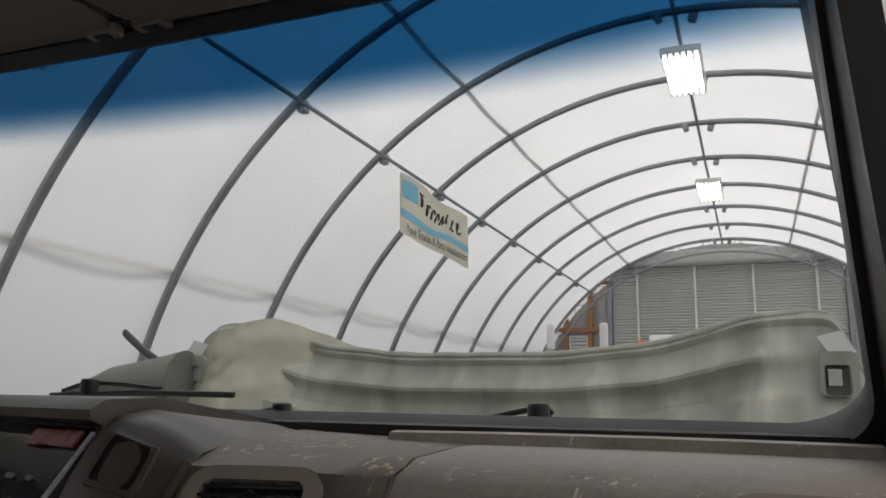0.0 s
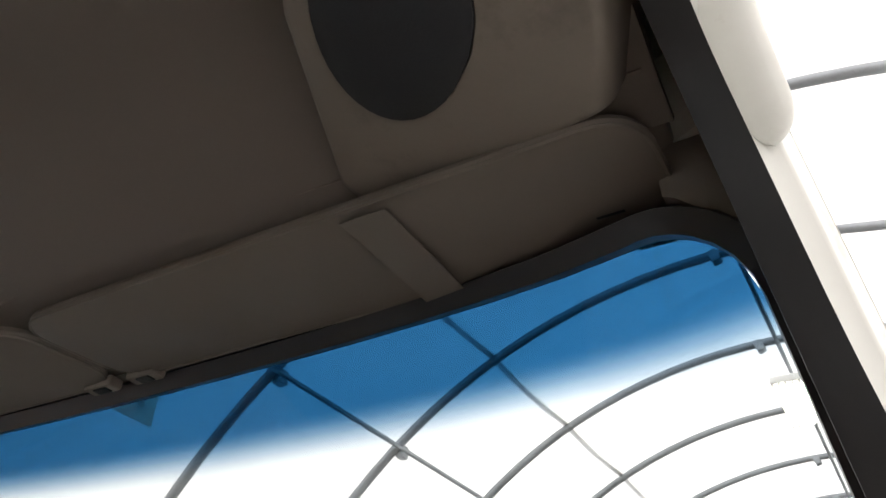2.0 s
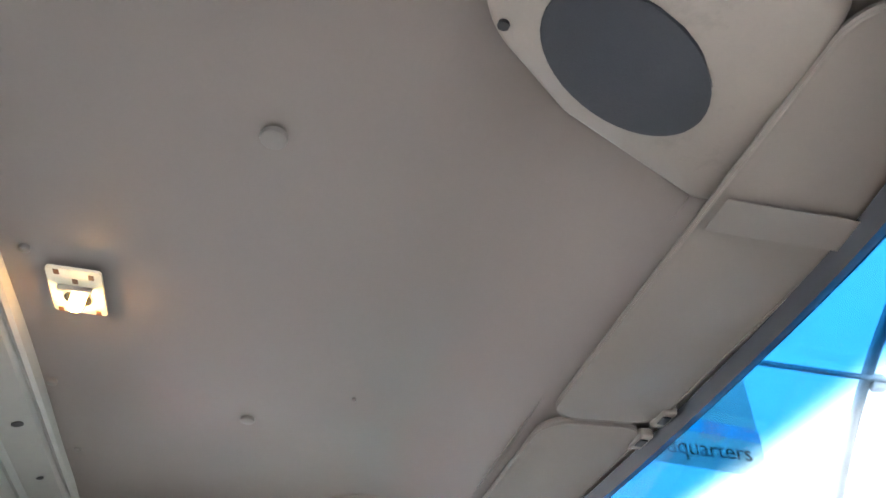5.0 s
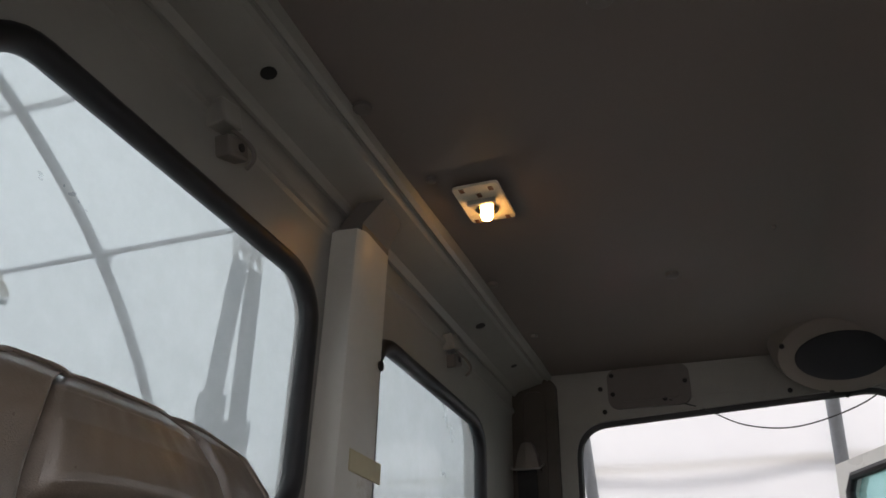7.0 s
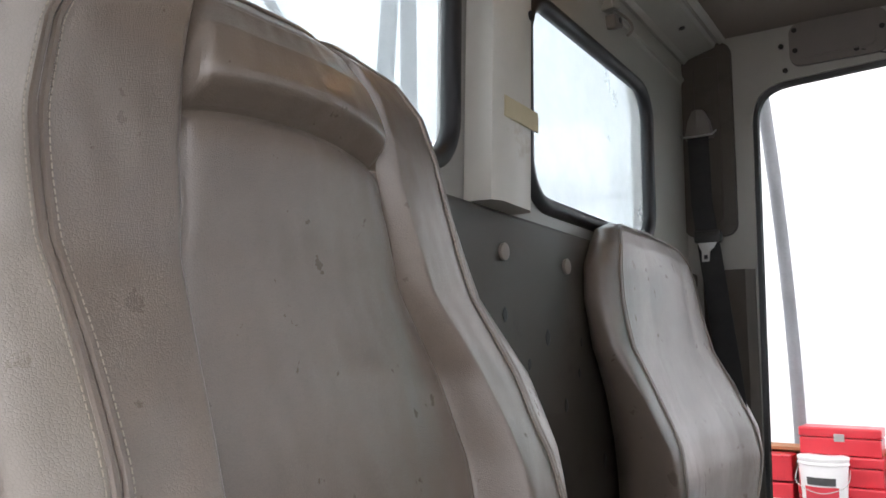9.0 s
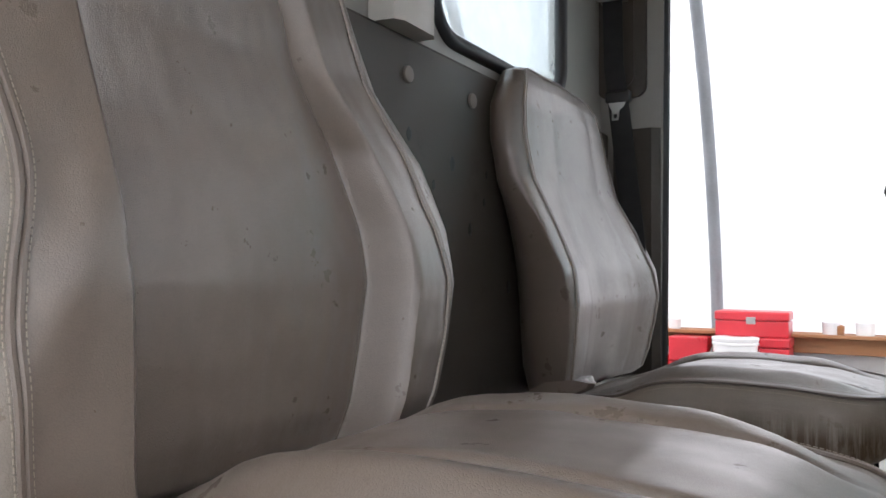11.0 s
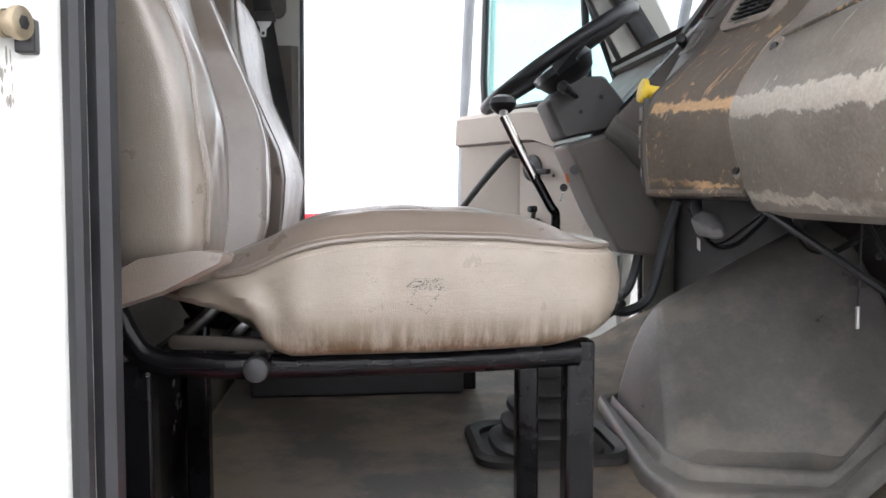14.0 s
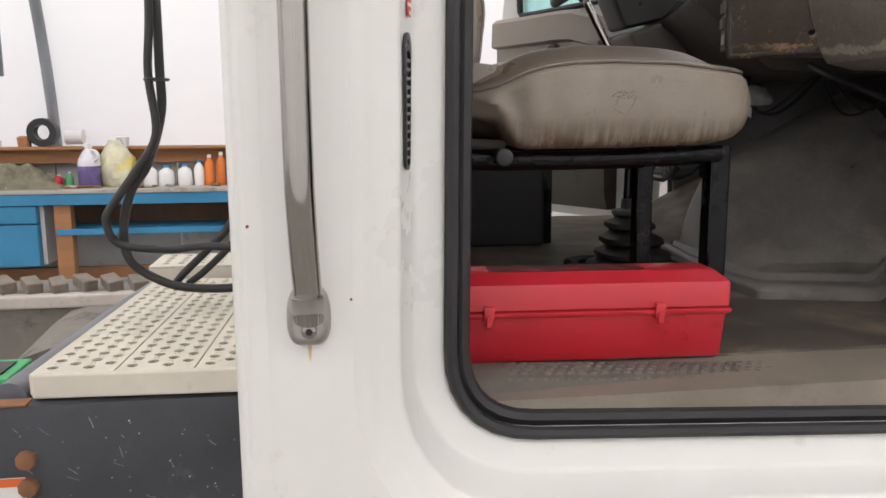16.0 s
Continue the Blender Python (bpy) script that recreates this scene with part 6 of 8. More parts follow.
prof = [(0.118, 0.0), (0.116, 0.012), (0.104, 0.016), (0.090, 0.020), (0.086, 0.026), (0.093, 0.034), (0.092, 0.042), (0.072, 0.050), (0.066, 0.055), (0.080, 0.064), (0.078, 0.074), (0.056, 0.083), (0.050, 0.088), (0.064, 0.097), (0.061, 0.107), (0.040, 0.114), (0.035, 0.118), (0.044, 0.126), (0.040, 0.134), (0.020, 0.138), (0.015, 0.160)]
part("boot", loft([[BC + Vector((-0.55 * h + r * math.copysign(abs(math.cos(a)) ** 0.75, math.cos(a)), 0.1 * h + 0.9 * r * math.copysign(abs(math.sin(a)) ** 0.75, math.sin(a)), h)) for a in [6.28318 * k / 32 for k in range(32)]] for r, h in prof]), BOOTRUBBER, lever, "black rubber bellows boot", True)
part("boot_flange", loft([[BC + Vector((x, y, h)) for x, y in rrect(0.25 - g, 0.29 - g, 0.05, 5)] for g, h in ((0, 0), (0, 0.012), (0.02, 0.018), (0.05, 0.012), (0.05, 0.001))]), BOOTRUBBER, lever, "ribbed rubber flange", True)

# ---- engine cover, floor mats, pedals ----
cover = thing("engine_cover", "dusty black moulded rubber engine cover on the floor", "engine cover", (0.05, 0.85, FLOOR))


def cover_ring(pts, zf, radius):
    return [Vector((q.x, q.y, zf(q.x, q.y))) for q in corner_path([(x, y, radius * k) for x, y, k in pts], 9)]


FOOT = [(-0.140, 0.632, 1.0), (0.340, 0.566, 1.0), (0.462, 0.582, 0.7), (0.516, 0.800, 1.0), (0.400, 1.112, 0.5), (-0.140, 1.112, 0.3)]
GROOVE = [(-0.110, 0.660, 1.0), (0.262, 0.645, 1.0), (0.335, 0.666, 0.8), (0.392, 0.880, 1.6), (0.280, 1.100, 0.9), (-0.110, 1.105, 0.3)]
CROWN = [(-0.075, 0.735, 1.0), (-0.045, 0.732, 0.4), (-0.015, 0.738, 0.4), (0.07, 0.87, 1.6), (0.120, 1.095, 0.8), (-0.075, 1.10, 0.3)]


def between(p, q, t):
    return [(a + (d - a) * t, b + (e - b) * t, k) for (a, b, k), (d, e, f) in zip(p, q)]


def crown_z(x, y):
    return 0.312 + 0.50 * (y - 0.76) - 0.55 * max(0.0, x)


def toe_board(y):
    """the floor rises towards the firewall"""
    return 0.55 * max(0.0, y - 0.86)


flange = []
for t, h in ((0.0, 0.0), (0.0, 0.016), (0.05, 0.024), (0.14, 0.028), (0.40, 0.027), (0.52, 0.024), (0.58, 0.016), (0.64, 0.014), (0.70, 0.018), (0.76, 0.030), (0.84, 0.034), (0.93, 0.031), (1.0, 0.026)):
    flange.append(cover_ring(between(FOOT, GROOVE, t), lambda x, y, h=h: FLOOR + 0.004 + h + toe_board(y), 0.045))
part("rubber_flange", loft(flange), COVERMAT, cover, "broad rubber flange with a groove", True)
cov = []
for k in range(19):
    t = k / 18
    w = 0.72 * math.sin(t * math.pi / 2) + 0.28 * t
    cov.append(cover_ring(between(GROOVE, CROWN, 0.02 + 0.98 * (0.45 * t + 0.55 * (1 - math.cos(t * math.pi / 2)))), lambda x, y, w=w: FLOOR + 0.03 + toe_board(y) * (1 - w) + (crown_z(x, y) - FLOOR - 0.03) * w + 0.004 * noise.noise(Vector((x * 8, y * 8, 3))), 0.05))
for k in (0.25, 0.5, 0.8):
    cov.append([p.lerp(Vector((-0.03, 0.96, crown_z(-0.03, 0.96))), k) for p in cov[18]])
part("dome", loft(cov), COVERMAT, cover, "smooth dusty dome", True)
mat_l = thing("floor_mat", "worn brown rubber floor mat", "floor mat", (0.0, 0.2, FLOOR))
part("mat_sheet", sheet(lambda u, v: Vector((-0.93 + 1.72 * u, -0.22 + 1.33 * v, FLOOR + 0.004 + toe_board(-0.22 + 1.33 * v) + 0.003 * noise.noise(Vector((u * 14, v * 12, 0))))), 50, 40, thick=-0.004), FLOORMAT, mat_l, smooth=True)
sill = thing("sill_tread", "dusty ribbed rubber tread on the door sill", "sill tread", (0.86, 0.4, FLOOR))
part("tread_base", loft([[Vector((x, y, z - 0.045 * (y - 0.05))) for x, z in ((0.815, FLOOR - 0.004), (0.815, FLOOR + 0.010), (0.822, FLOOR + 0.013), (0.86, FLOOR + 0.012), (0.885, FLOOR + 0.004), (0.890, FLOOR + 0.000), (0.897, FLOOR - 0.001), (0.902, FLOOR - 0.006), (0.910, FLOOR - 0.008), (0.925, FLOOR - 0.016), (0.935, FLOOR - 0.035), (0.88, FLOOR - 0.04))] for y in (-0.10, 0.3, 0.7, 1.02)]), TREADMAT, sill, smooth=True)
bm = bmesh.new()
for i in range(60):
    for j in range(5):
        x, y = 0.826 + 0.0125 * j, -0.02 + 0.0165 * i + 0.008 * (j % 2)
        z = FLOOR + 0.0125 - 0.008 * step(x, 0.86, 0.885) - 0.045 * (y - 0.05)
        loft([[Vector((x + r * 1.0 * math.cos(a), y + r * 1.6 * math.sin(a), z + h)) for a in [6.28 * q / 6 for q in range(6)]] for r, h in ((0.0045, -0.002), (0.0028, 0.0022))], bm)
tagged(part("tread_studs", bm, TREADMAT, sill), kind="stuff")
for x, y, a in ((-0.30, 0.735, 0), (-0.46, 0.76, 0)):
    pd = thing("pedal", "ribbed black pedal on a grey steel arm", "pedal", (x, y, 0.25), "pedals")
    part("arm", tube(smooth_path([(x, 0.715, 0.255), (x, 0.76, 0.25), (x, 0.815, 0.29), (x, 0.85, 0.42), (x, 0.88, 0.52)], 5), 0.013, 8), GREYMETAL, pd, smooth=True)
    part("pad", box((x - 0.045, 0.680, 0.250), (x + 0.045, 0.745, 0.270), 0.007, rot=pose(0, 0, 0, 38, 0, 0)), BLACKPLASTIC, pd, smooth=True)
    for k in range(5):
        part("pad_rib", box((x - 0.04, 0.688 + 0.011 * k, 0.252 + 0.0085 * k + 0.002), (x + 0.04, 0.692 + 0.011 * k, 0.263 + 0.0085 * k + 0.002), 0.001), BLACKPLASTIC, pd)
box_u = thing("battery_box", "black steel box under the driver seat", "box", (-0.45, 0.05, FLOOR))
part("case", box((-0.62, -0.16, FLOOR + 0.004), (-0.27, 0.345, 0.30), 0.008), surface("dull_black_box", (0.014, 0.014, 0.015), 0.6), box_u)

# ---- the red toolbox ----
tb = thing("toolbox", "red steel toolbox with a hinged lid on the cab floor", "toolbox", (0.76, 0.09, FLOOR + 0.01))
TBM = Matrix.Translation((0.742, 0.096, FLOOR + 0.0065)) @ pose(0, 0, 0, -0.6, 0, -1.2)
L2, Wd = 0.236, 0.058


def tbx(bm):
    bmesh.ops.transform(bm, matrix=TBM, verts=bm.verts)
    return bm


bod = loft([[Vector((x, y, z)) for x, y in rrect(2 * w, 2 * l, 0.006, 3)] for w, l, z in ((Wd - 0.006, L2 - 0.006, 0.0), (Wd - 0.004, L2 - 0.005, 0.004), (Wd, L2, 0.072))])
part("body", tbx(bod), RED, tb, smooth=True)
part("rim", tbx(loft([[Vector((x, y, z)) for x, y in rrect(2 * w, 2 * l, 0.006, 3)] for w, l, z in ((Wd + 0.004, L2 + 0.004, 0.068), (Wd + 0.006, L2 + 0.006, 0.071), (Wd + 0.006, L2 + 0.006, 0.075), (Wd + 0.002, L2 + 0.002, 0.077))])), RED, tb, smooth=True)
lid = loft([[Vector((x, y, z)) for x, y in rrect(2 * w, 2 * l, 0.006, 3)] for w, l, z in ((Wd + 0.003, L2 + 0.003, 0.079), (Wd + 0.003, L2 + 0.003, 0.112), (Wd + 0.001, L2 + 0.002, 0.116), (Wd - 0.026, L2 - 0.008, 0.127), (Wd - 0.029, L2 - 0.012, 0.129))])
part("lid", tbx(lid), RED, tb, "red sloped lid with a scuffed recess", True)
part("lid_scuff", tbx(panel([rrect(0.050, 0.24, 0.01, 3, -0.0, 0.0)], lambda u, v, w: (u, v, 0.1286 + w), 0.0012)), surface("dark_scuff", (0.10, 0.018, 0.02), 0.6, 0, 0.5, 25, 120, 0.2, 0.001, ((0.35, 0.02, 0.03), 0.4, 30)), tb, "dark scuffed recess")
for y in (-0.128, 0.128):
    la = part("latch", tbx(box((Wd + 0.004, y - 0.008, 0.064), (Wd + 0.010, y + 0.008, 0.087), 0.002)), RED, tb, smooth=True)
    part("latch_hook", tbx(box((Wd + 0.008, y - 0.005, 0.056), (Wd + 0.013, y + 0.005, 0.074), 0.002)), RED, la)


# ---- the driver door, swung open ----
HINGE, FREE = Vector((-0.97, 0.95, 0)), Vector((-1.7235, 0.515, 0))
DU = (FREE - HINGE).normalized()
DN = Vector((-DU.y, DU.x, 0))  # towards the cab
if DN.x < 0:
    DN = -DN


def on_door(s, z, d=0.0):
    return HINGE + DU * (0.85 * s) + DN * d + Vector((0, 0, z))


def door_sheet(outline, d0, thick, holes=()):
    return panel([outline, *holes], lambda u, v, w: on_door(u, v, d0 + w), thick)


DOORPANEL = surface("taupe_door_panel", (0.33, 0.285, 0.245), 0.5, 0, 0.07, 4, 240, 0.2, 0.0005, ((0.24, 0.2, 0.17), 0.1, 6))
ddoor = tagged(thing("door_1", "driver door standing open, taupe panel and tinted window", "truck door", on_door(0.5, 0.0)), kind="structure")
OUTER = [(0.0, 0.02), (1.03, 0.02), (1.02, 0.75), (0.955, 1.05), (0.90, 1.45), (0.30, 1.46), (-0.03, 0.95), (-0.02, 0.7)]
WINDOW = [(0.02, 0.88), (0.84, 0.86), (0.855, 0.88), (0.865, 1.0), (0.845, 1.36), (0.81, 1.40), (0.33, 1.41), (0.28, 1.38)]
part("door_skin", door_sheet(OUTER, -0.06, 0.05, [WINDOW]), CREAM, ddoor, "white outer skin")
DOORGLASS = glass("teal_door_glass", (0.62, 0.84, 0.84), haze=0.10)[0]
pane = part("door_glass", door_sheet(WINDOW, -0.04, 0.004), DOORGLASS, ddoor, "teal tinted glass")
pane.visible_shadow = False
part("window_seal", tube([on_door(s, z, -0.008) for s, z in WINDOW], 0.014, 8, closed=True, up=DN), RUBBER, ddoor, "black rubber window seal")
part("vent_post", tube([on_door(0.19, 0.87, -0.02), on_door(0.235, 1.32, -0.02)], 0.014, 8), BLACKPLASTIC, ddoor, "black vent window post")
part("trim_cap", loft([[on_door(s, z + dz, d) for dz, d in ((0.115, -0.005), (0.118, 0.02), (0.10, 0.045), (0.0, 0.05), (-0.008, 0.03), (-0.008, -0.005))] for s, z in ((1.0, 0.735), (0.80, 0.735), (0.55, 0.738), (0.45, 0.735), (0.30, 0.700), (0.16, 0.64), (0.02, 0.60))]), DOORPANEL, ddoor, "padded top of the door panel", True)
part("trim_panel", loft([[on_door(s, z, d) for s, d in ((1.0, 0.0), (0.985, 0.028), (0.57, 0.032), (0.555, 0.024), (0.54, 0.032), (0.05, 0.03), (0.03, 0.0))] for z in (0.725, 0.60, 0.40, 0.335)]), DOORPANEL, ddoor, "taupe moulded door panel", True)
part("map_pocket", loft([[on_door(s, z, d) for s, d in ((1.0, 0.0), (0.98, 0.04 + b), (0.2, 0.04 + b), (0.18, 0.0))] for z, b in ((0.325, 0.02), (0.30, 0.03), (0.12, 0.02), (0.06, 0.0))]), DARKTRIM, ddoor, "dark lower map pocket", True)
part("lower_metal", door_sheet([(0.0, 0.02), (0.18, 0.02), (0.20, 0.33), (0.0, 0.33)], -0.008, 0.012), surface("door_metal", (0.7, 0.72, 0.7), 0.4), ddoor, "bare painted lower corner")
part("grab_bar", tube(smooth_path([on_door(0.545, 0.70, 0.04), on_door(0.57, 0.685, 0.075), on_door(0.75, 0.57, 0.085), on_door(0.93, 0.455, 0.075), on_door(0.945, 0.445, 0.04)], 6), 0.014, 10), BLACKPLASTIC, ddoor, "black grab bar", True)
for s, z in ((0.555, 0.695), (0.935, 0.45)):
    part("grab_foot", disc(on_door(s, z, 0.03), DN, 0.028, 0.03, 16, bevel=0.01), BLACKPLASTIC, ddoor, smooth=True)
part("handle_cup", disc(on_door(0.46, 0.63, 0.03), DN, 0.05, 0.012, 20, bevel=0.006), BLACKPLASTIC, ddoor, smooth=True)
part("handle_lever", box((-0.06, -0.012, -0.010), (0.045, 0.012, 0.010), 0.006), BLACKPLASTIC, ddoor, smooth=True).matrix_basis = Matrix.Translation(on_door(0.40, 0.615, 0.055)) @ pose(0, 0, 0, 0, 0, math.degrees(math.atan2(DU.y, DU.x)))
part("crank_hub", disc(on_door(0.43, 0.425, 0.03), DN, 0.022, 0.022, 16), BLACKPLASTIC, ddoor, smooth=True)
part("crank_arm", tube([on_door(0.43, 0.425, 0.055), on_door(0.41, 0.475, 0.065)], 0.009, 8), BLACKPLASTIC, ddoor, smooth=True)
part("crank_knob", disc(on_door(0.408, 0.48, 0.06), DN, 0.013, 0.03, 14, bevel=0.005), BLACKPLASTIC, ddoor, smooth=True)
for s, z in ((0.30, 0.42), (0.33, 0.60), (0.10, 0.36)):
    part("panel_screw", disc(on_door(s, z, 0.031), DN, 0.006, 0.003, 10), BLACKPLASTIC, ddoor)

# ---- details on the passenger door pillar ----
striker = thing("door_striker", "rusty steel door striker bolt on the pillar", "door striker", (0.968, -0.165, 0.670))
SA = Vector((0.25, 0.97, 0))
SB = Vector((0.9655, -0.1585, 0.671))
WORNSTEEL = surface("worn_brass_steel", (0.40, 0.33, 0.23), 0.42, 0.85, 0.3, 30, 90, dirt=((0.10, 0.075, 0.05), 0.3, 60))
part("base_washer", disc(SB, SA, 0.0205, 0.004, 24, bevel=0.001), surface("dirty_washer", (0.16, 0.145, 0.125), 0.5, 0.7, 0.25, 30, 90), striker, "dirty steel washer", True)
part("shank", disc(SB + SA * 0.003, SA, 0.0095, 0.024, 18), WORNSTEEL, striker, smooth=True)
part("collar", disc(SB + SA * 0.014, SA, 0.0105, 0.004, 18), WORNSTEEL, striker, smooth=True)
part("head", disc(SB + SA * 0.025, SA, 0.0125, 0.006, 18, bevel=0.002), WORNSTEEL, striker, smooth=True)
part("socket", disc(SB + SA * 0.0305, SA, 0.0055, 0.001, 6), BLACKPLASTIC, striker)
part("wedge_block", box((0.951, -0.141, 0.651), (0.963, -0.126, 0.677), 0.002), BLACKPLASTIC, striker)
GRIME = surface("greasy_smear", (0.34, 0.31, 0.27), 0.6, 0, 0.3, 40, 160)
smear = thing("grease_smear", "greasy dark smears below the door striker", "stain", (0.965, -0.165, 0.62))
for k in range(16):
    y, z, h, r = -0.156 + random.uniform(-0.003, 0.012), 0.645 - 0.035 * random.random() ** 1.5, random.uniform(0.003, 0.014), random.uniform(0.0004, 0.0013)
    x = 0.9615 + (-0.155 - y) * 3.9 if y < -0.155 else 0.9570 + (-0.150 - y) * 0.9
    part("smear", loft([[Vector((x + 0.0006, y - r * q, z + h * t)), Vector((x + 0.0012, y, z + h * t)), Vector((x + 0.0004, y + r * q, z + h * t))] for t, q in ((0, 0.2), (0.5, 1), (1, 0.4))]), GRIME, smear)


def on_jamb(u, z, h=0.0):
    """the flat of the passenger jamb: u runs towards the seal"""
    a, b = Vector((1.0205, -0.1785, 0)), Vector((0.9840, -0.1676, 0))
    d = (b - a).normalized()
    return a.lerp(b, 0.5) + d * u + Vector((d.y, -d.x, 0)) * h + Vector((0, 0.0107 * (z - 0.03), z))


stick = thing("red_sticker", "small red sticker with pale unreadable lines on the jamb", "sticker", (0.963, -0.163, 0.545))
part("sticker_sheet", panel([rrect(0.0235, 0.034, 0.0008, 2, 0.0165, 0.545)], lambda u, v, w: on_jamb(u, v, 0.0012 + w), 0.0005), surface("red_sticker_print", (0.62, 0.05, 0.03), 0.5), stick)
for w, h, u, z in ((0.013, 0.0018, 0.0168, 0.5565), (0.0185, 0.0042, 0.0166, 0.549), (0.0185, 0.0042, 0.0166, 0.5405), (0.0105, 0.0042, 0.0203, 0.532)):
    part("print_bar", panel([rrect(w, h, 0.0004, 1, u, z)], lambda u_, v, q: on_jamb(u_, v, 0.0018 + q), 0.0003), LABELWHITE, stick)
vent = thing("jamb_vent", "long black air outlet grille with angled vanes", "air vent", (0.965, -0.16, 0.35))
def vent_loop(w0, w1, z0, z1):
    """tapered, round-topped outline"""
    pts = [(-w1 / 2 * math.cos(a), z0 + w1 / 2 - w1 / 2 * math.sin(a)) for a in [math.pi * k / 10 for k in range(11)]]
    pts += [(w0 / 2 * math.cos(a), z1 - w0 / 2 + w0 / 2 * math.sin(a)) for a in [math.pi * k / 10 for k in range(11)]]
    return [(u + 0.001, z) for u, z in pts]


part("vent_frame", panel([vent_loop(0.034, 0.025, 0.360, 0.509), vent_loop(0.0265, 0.019, 0.365, 0.490)], lambda u, v, w: on_jamb(u, v, 0.0006 + w), 0.0035), BLACKPLASTIC, vent)
part("vent_backing", panel([vent_loop(0.0267, 0.0192, 0.365, 0.491)], lambda u, v, w: on_jamb(u, v, 0.0006 + w), 0.0004), BLACKPLASTIC, vent)
part("vent_screw", disc(on_jamb(0.001, 0.499, 0.004), on_jamb(0, 0, 1) - on_jamb(0, 0, 0), 0.0028, 0.0012, 12), GREYPLASTIC, vent)
VANE = surface("dusty_vane", (0.26, 0.245, 0.22), 0.6)
for k in range(12):
    z = 0.3715 + 0.0096 * k
    hw = 0.0088 + 0.0036 * (z - 0.37) / 0.11
    for lo, hi in ((-hw, -0.0006), (0.0006, hw)):
        part("vane", loft([[on_jamb(u + 0.001, zz, h) for zz, h in ((z, 0.0014), (z + 0.0014, 0.0040), (z + 0.0040, 0.0040), (z + 0.0028, 0.0014))] for u in (lo, hi)]), VANE, vent)

grab = thing("grab_handle", "brushed stainless grab handle on the cab corner", "grab handle", (1.07, -0.285, 0.2))
part("bar", tube(smooth_path([(1.066, -0.279, 0.208), (1.076, -0.279, 0.240), (1.0855, -0.2805, 0.275), (1.0925, -0.282, 0.32), (1.097, -0.283, 0.38), (1.098, -0.283, 0.6), (1.098, -0.282, 1.0), (1.090, -0.282, 1.06), (1.072, -0.282, 1.10)], 8), 0.0148, 24), CHROME, grab, smooth=True)
ALLOY = surface("cast_alloy", (0.40, 0.385, 0.36), 0.38, 0.9, 0.2, 15, 90)
for z, s in ((0.2095, 1), (1.10, -1)):
    prof = [(0.0232 * math.copysign(abs(math.cos(q)) ** (0.55 if math.sin(q) < 0 else 0.8), math.cos(q)), 0.0365 * math.copysign(abs(math.sin(q)) ** 0.8, math.sin(q)) * (0.85 if math.sin(q) < 0 else 1.0)) for q in [2 * math.pi * k / 32 for k in range(32)]]
    part("foot_plate", loft([[Vector((1.0525 + h, -0.279 + a * k, z + s * (b * k + 0.002 * (1 - k)))) for a, b in prof] for h, k in ((0.0, 1.0), (0.006, 1.0), (0.011, 0.95), (0.0150, 0.85), (0.0165, 0.7), (0.015, 0.5), (0.0145, 0.2))]), ALLOY, grab, "cast alloy foot", True)
    part("socket", loft([[Vector((cxx + 0.0165 * k * math.cos(q), -0.279 + 0.0170 * k * math.sin(q), z + s * hh)) for q in [2 * math.pi * j / 18 for j in range(18)]] for cxx, hh, k in ((1.060, 0.002, 0.9), (1.068, 0.010, 1.08), (1.076, 0.020, 1.06), (1.081, 0.027, 0.98))]), ALLOY, grab, smooth=True)
    part("bolt", disc((1.066, -0.279, z - 0.0125 * s), (1, 0, 0), 0.0085, 0.006, 18, bevel=0.003), CHROME, grab, "round-headed bolt", True)
    part("bolt_socket", disc((1.0722, -0.279, z - 0.0125 * s), (1, 0, 0), 0.004, 0.0006, 6), BLACKPLASTIC, grab)
for y, z, r in ((-0.345 + 0.002, 0.307, 0.0018), (0.02, -0.088, 0.006), (0.09, -0.086, 0.006), (-0.238, 0.226, 0.0014)):
    p = thing("panel_plug", "small dark plug in the white cab panel", "plug", (1.05, y, z), "panel plugs")
    part("plug", disc((1.0505, y + 0.004, z), (1, 0, 0), r, 0.003, 10), RUST if r < 0.0035 else BLACKPLASTIC, p)
stain = thing("rust_run", "thin rust stain below the handle foot", "stain", (1.053, -0.284, 0.15))
part("streak", panel([[(-0.282, 0.184), (-0.276, 0.184), (-0.2775, 0.168), (-0.279, 0.158), (-0.281, 0.168)]], lambda u, v, w: (1.0524 + w, u, v), 0.0003), surface("rust_tint", (0.60, 0.47, 0.28), 0.6), stain)

# ---- deck and chassis behind the cab ----
DECKM = Matrix.Translation((0.58, -0.55, 0)) @ pose(0, 0, 0, 0, 0, -3) @ Matrix.Translation((-0.58, 0.55, 0))
# near-black colour that stands in for the shade below the treads
UNDERSHADE = surface("painted_under_shade", (0.006, 0.006, 0.006), 0.9, spec=0.1)


def deck_part(name, bm, mat_, label=""):
    bmesh.ops.transform(bm, matrix=DECKM, verts=bm.verts)
    return part(name, bm, mat_, deck, label)


deck = thing("deck_plate", "cream steel perforated step deck behind the cab", "step deck", (0.2, -0.55, -0.03))
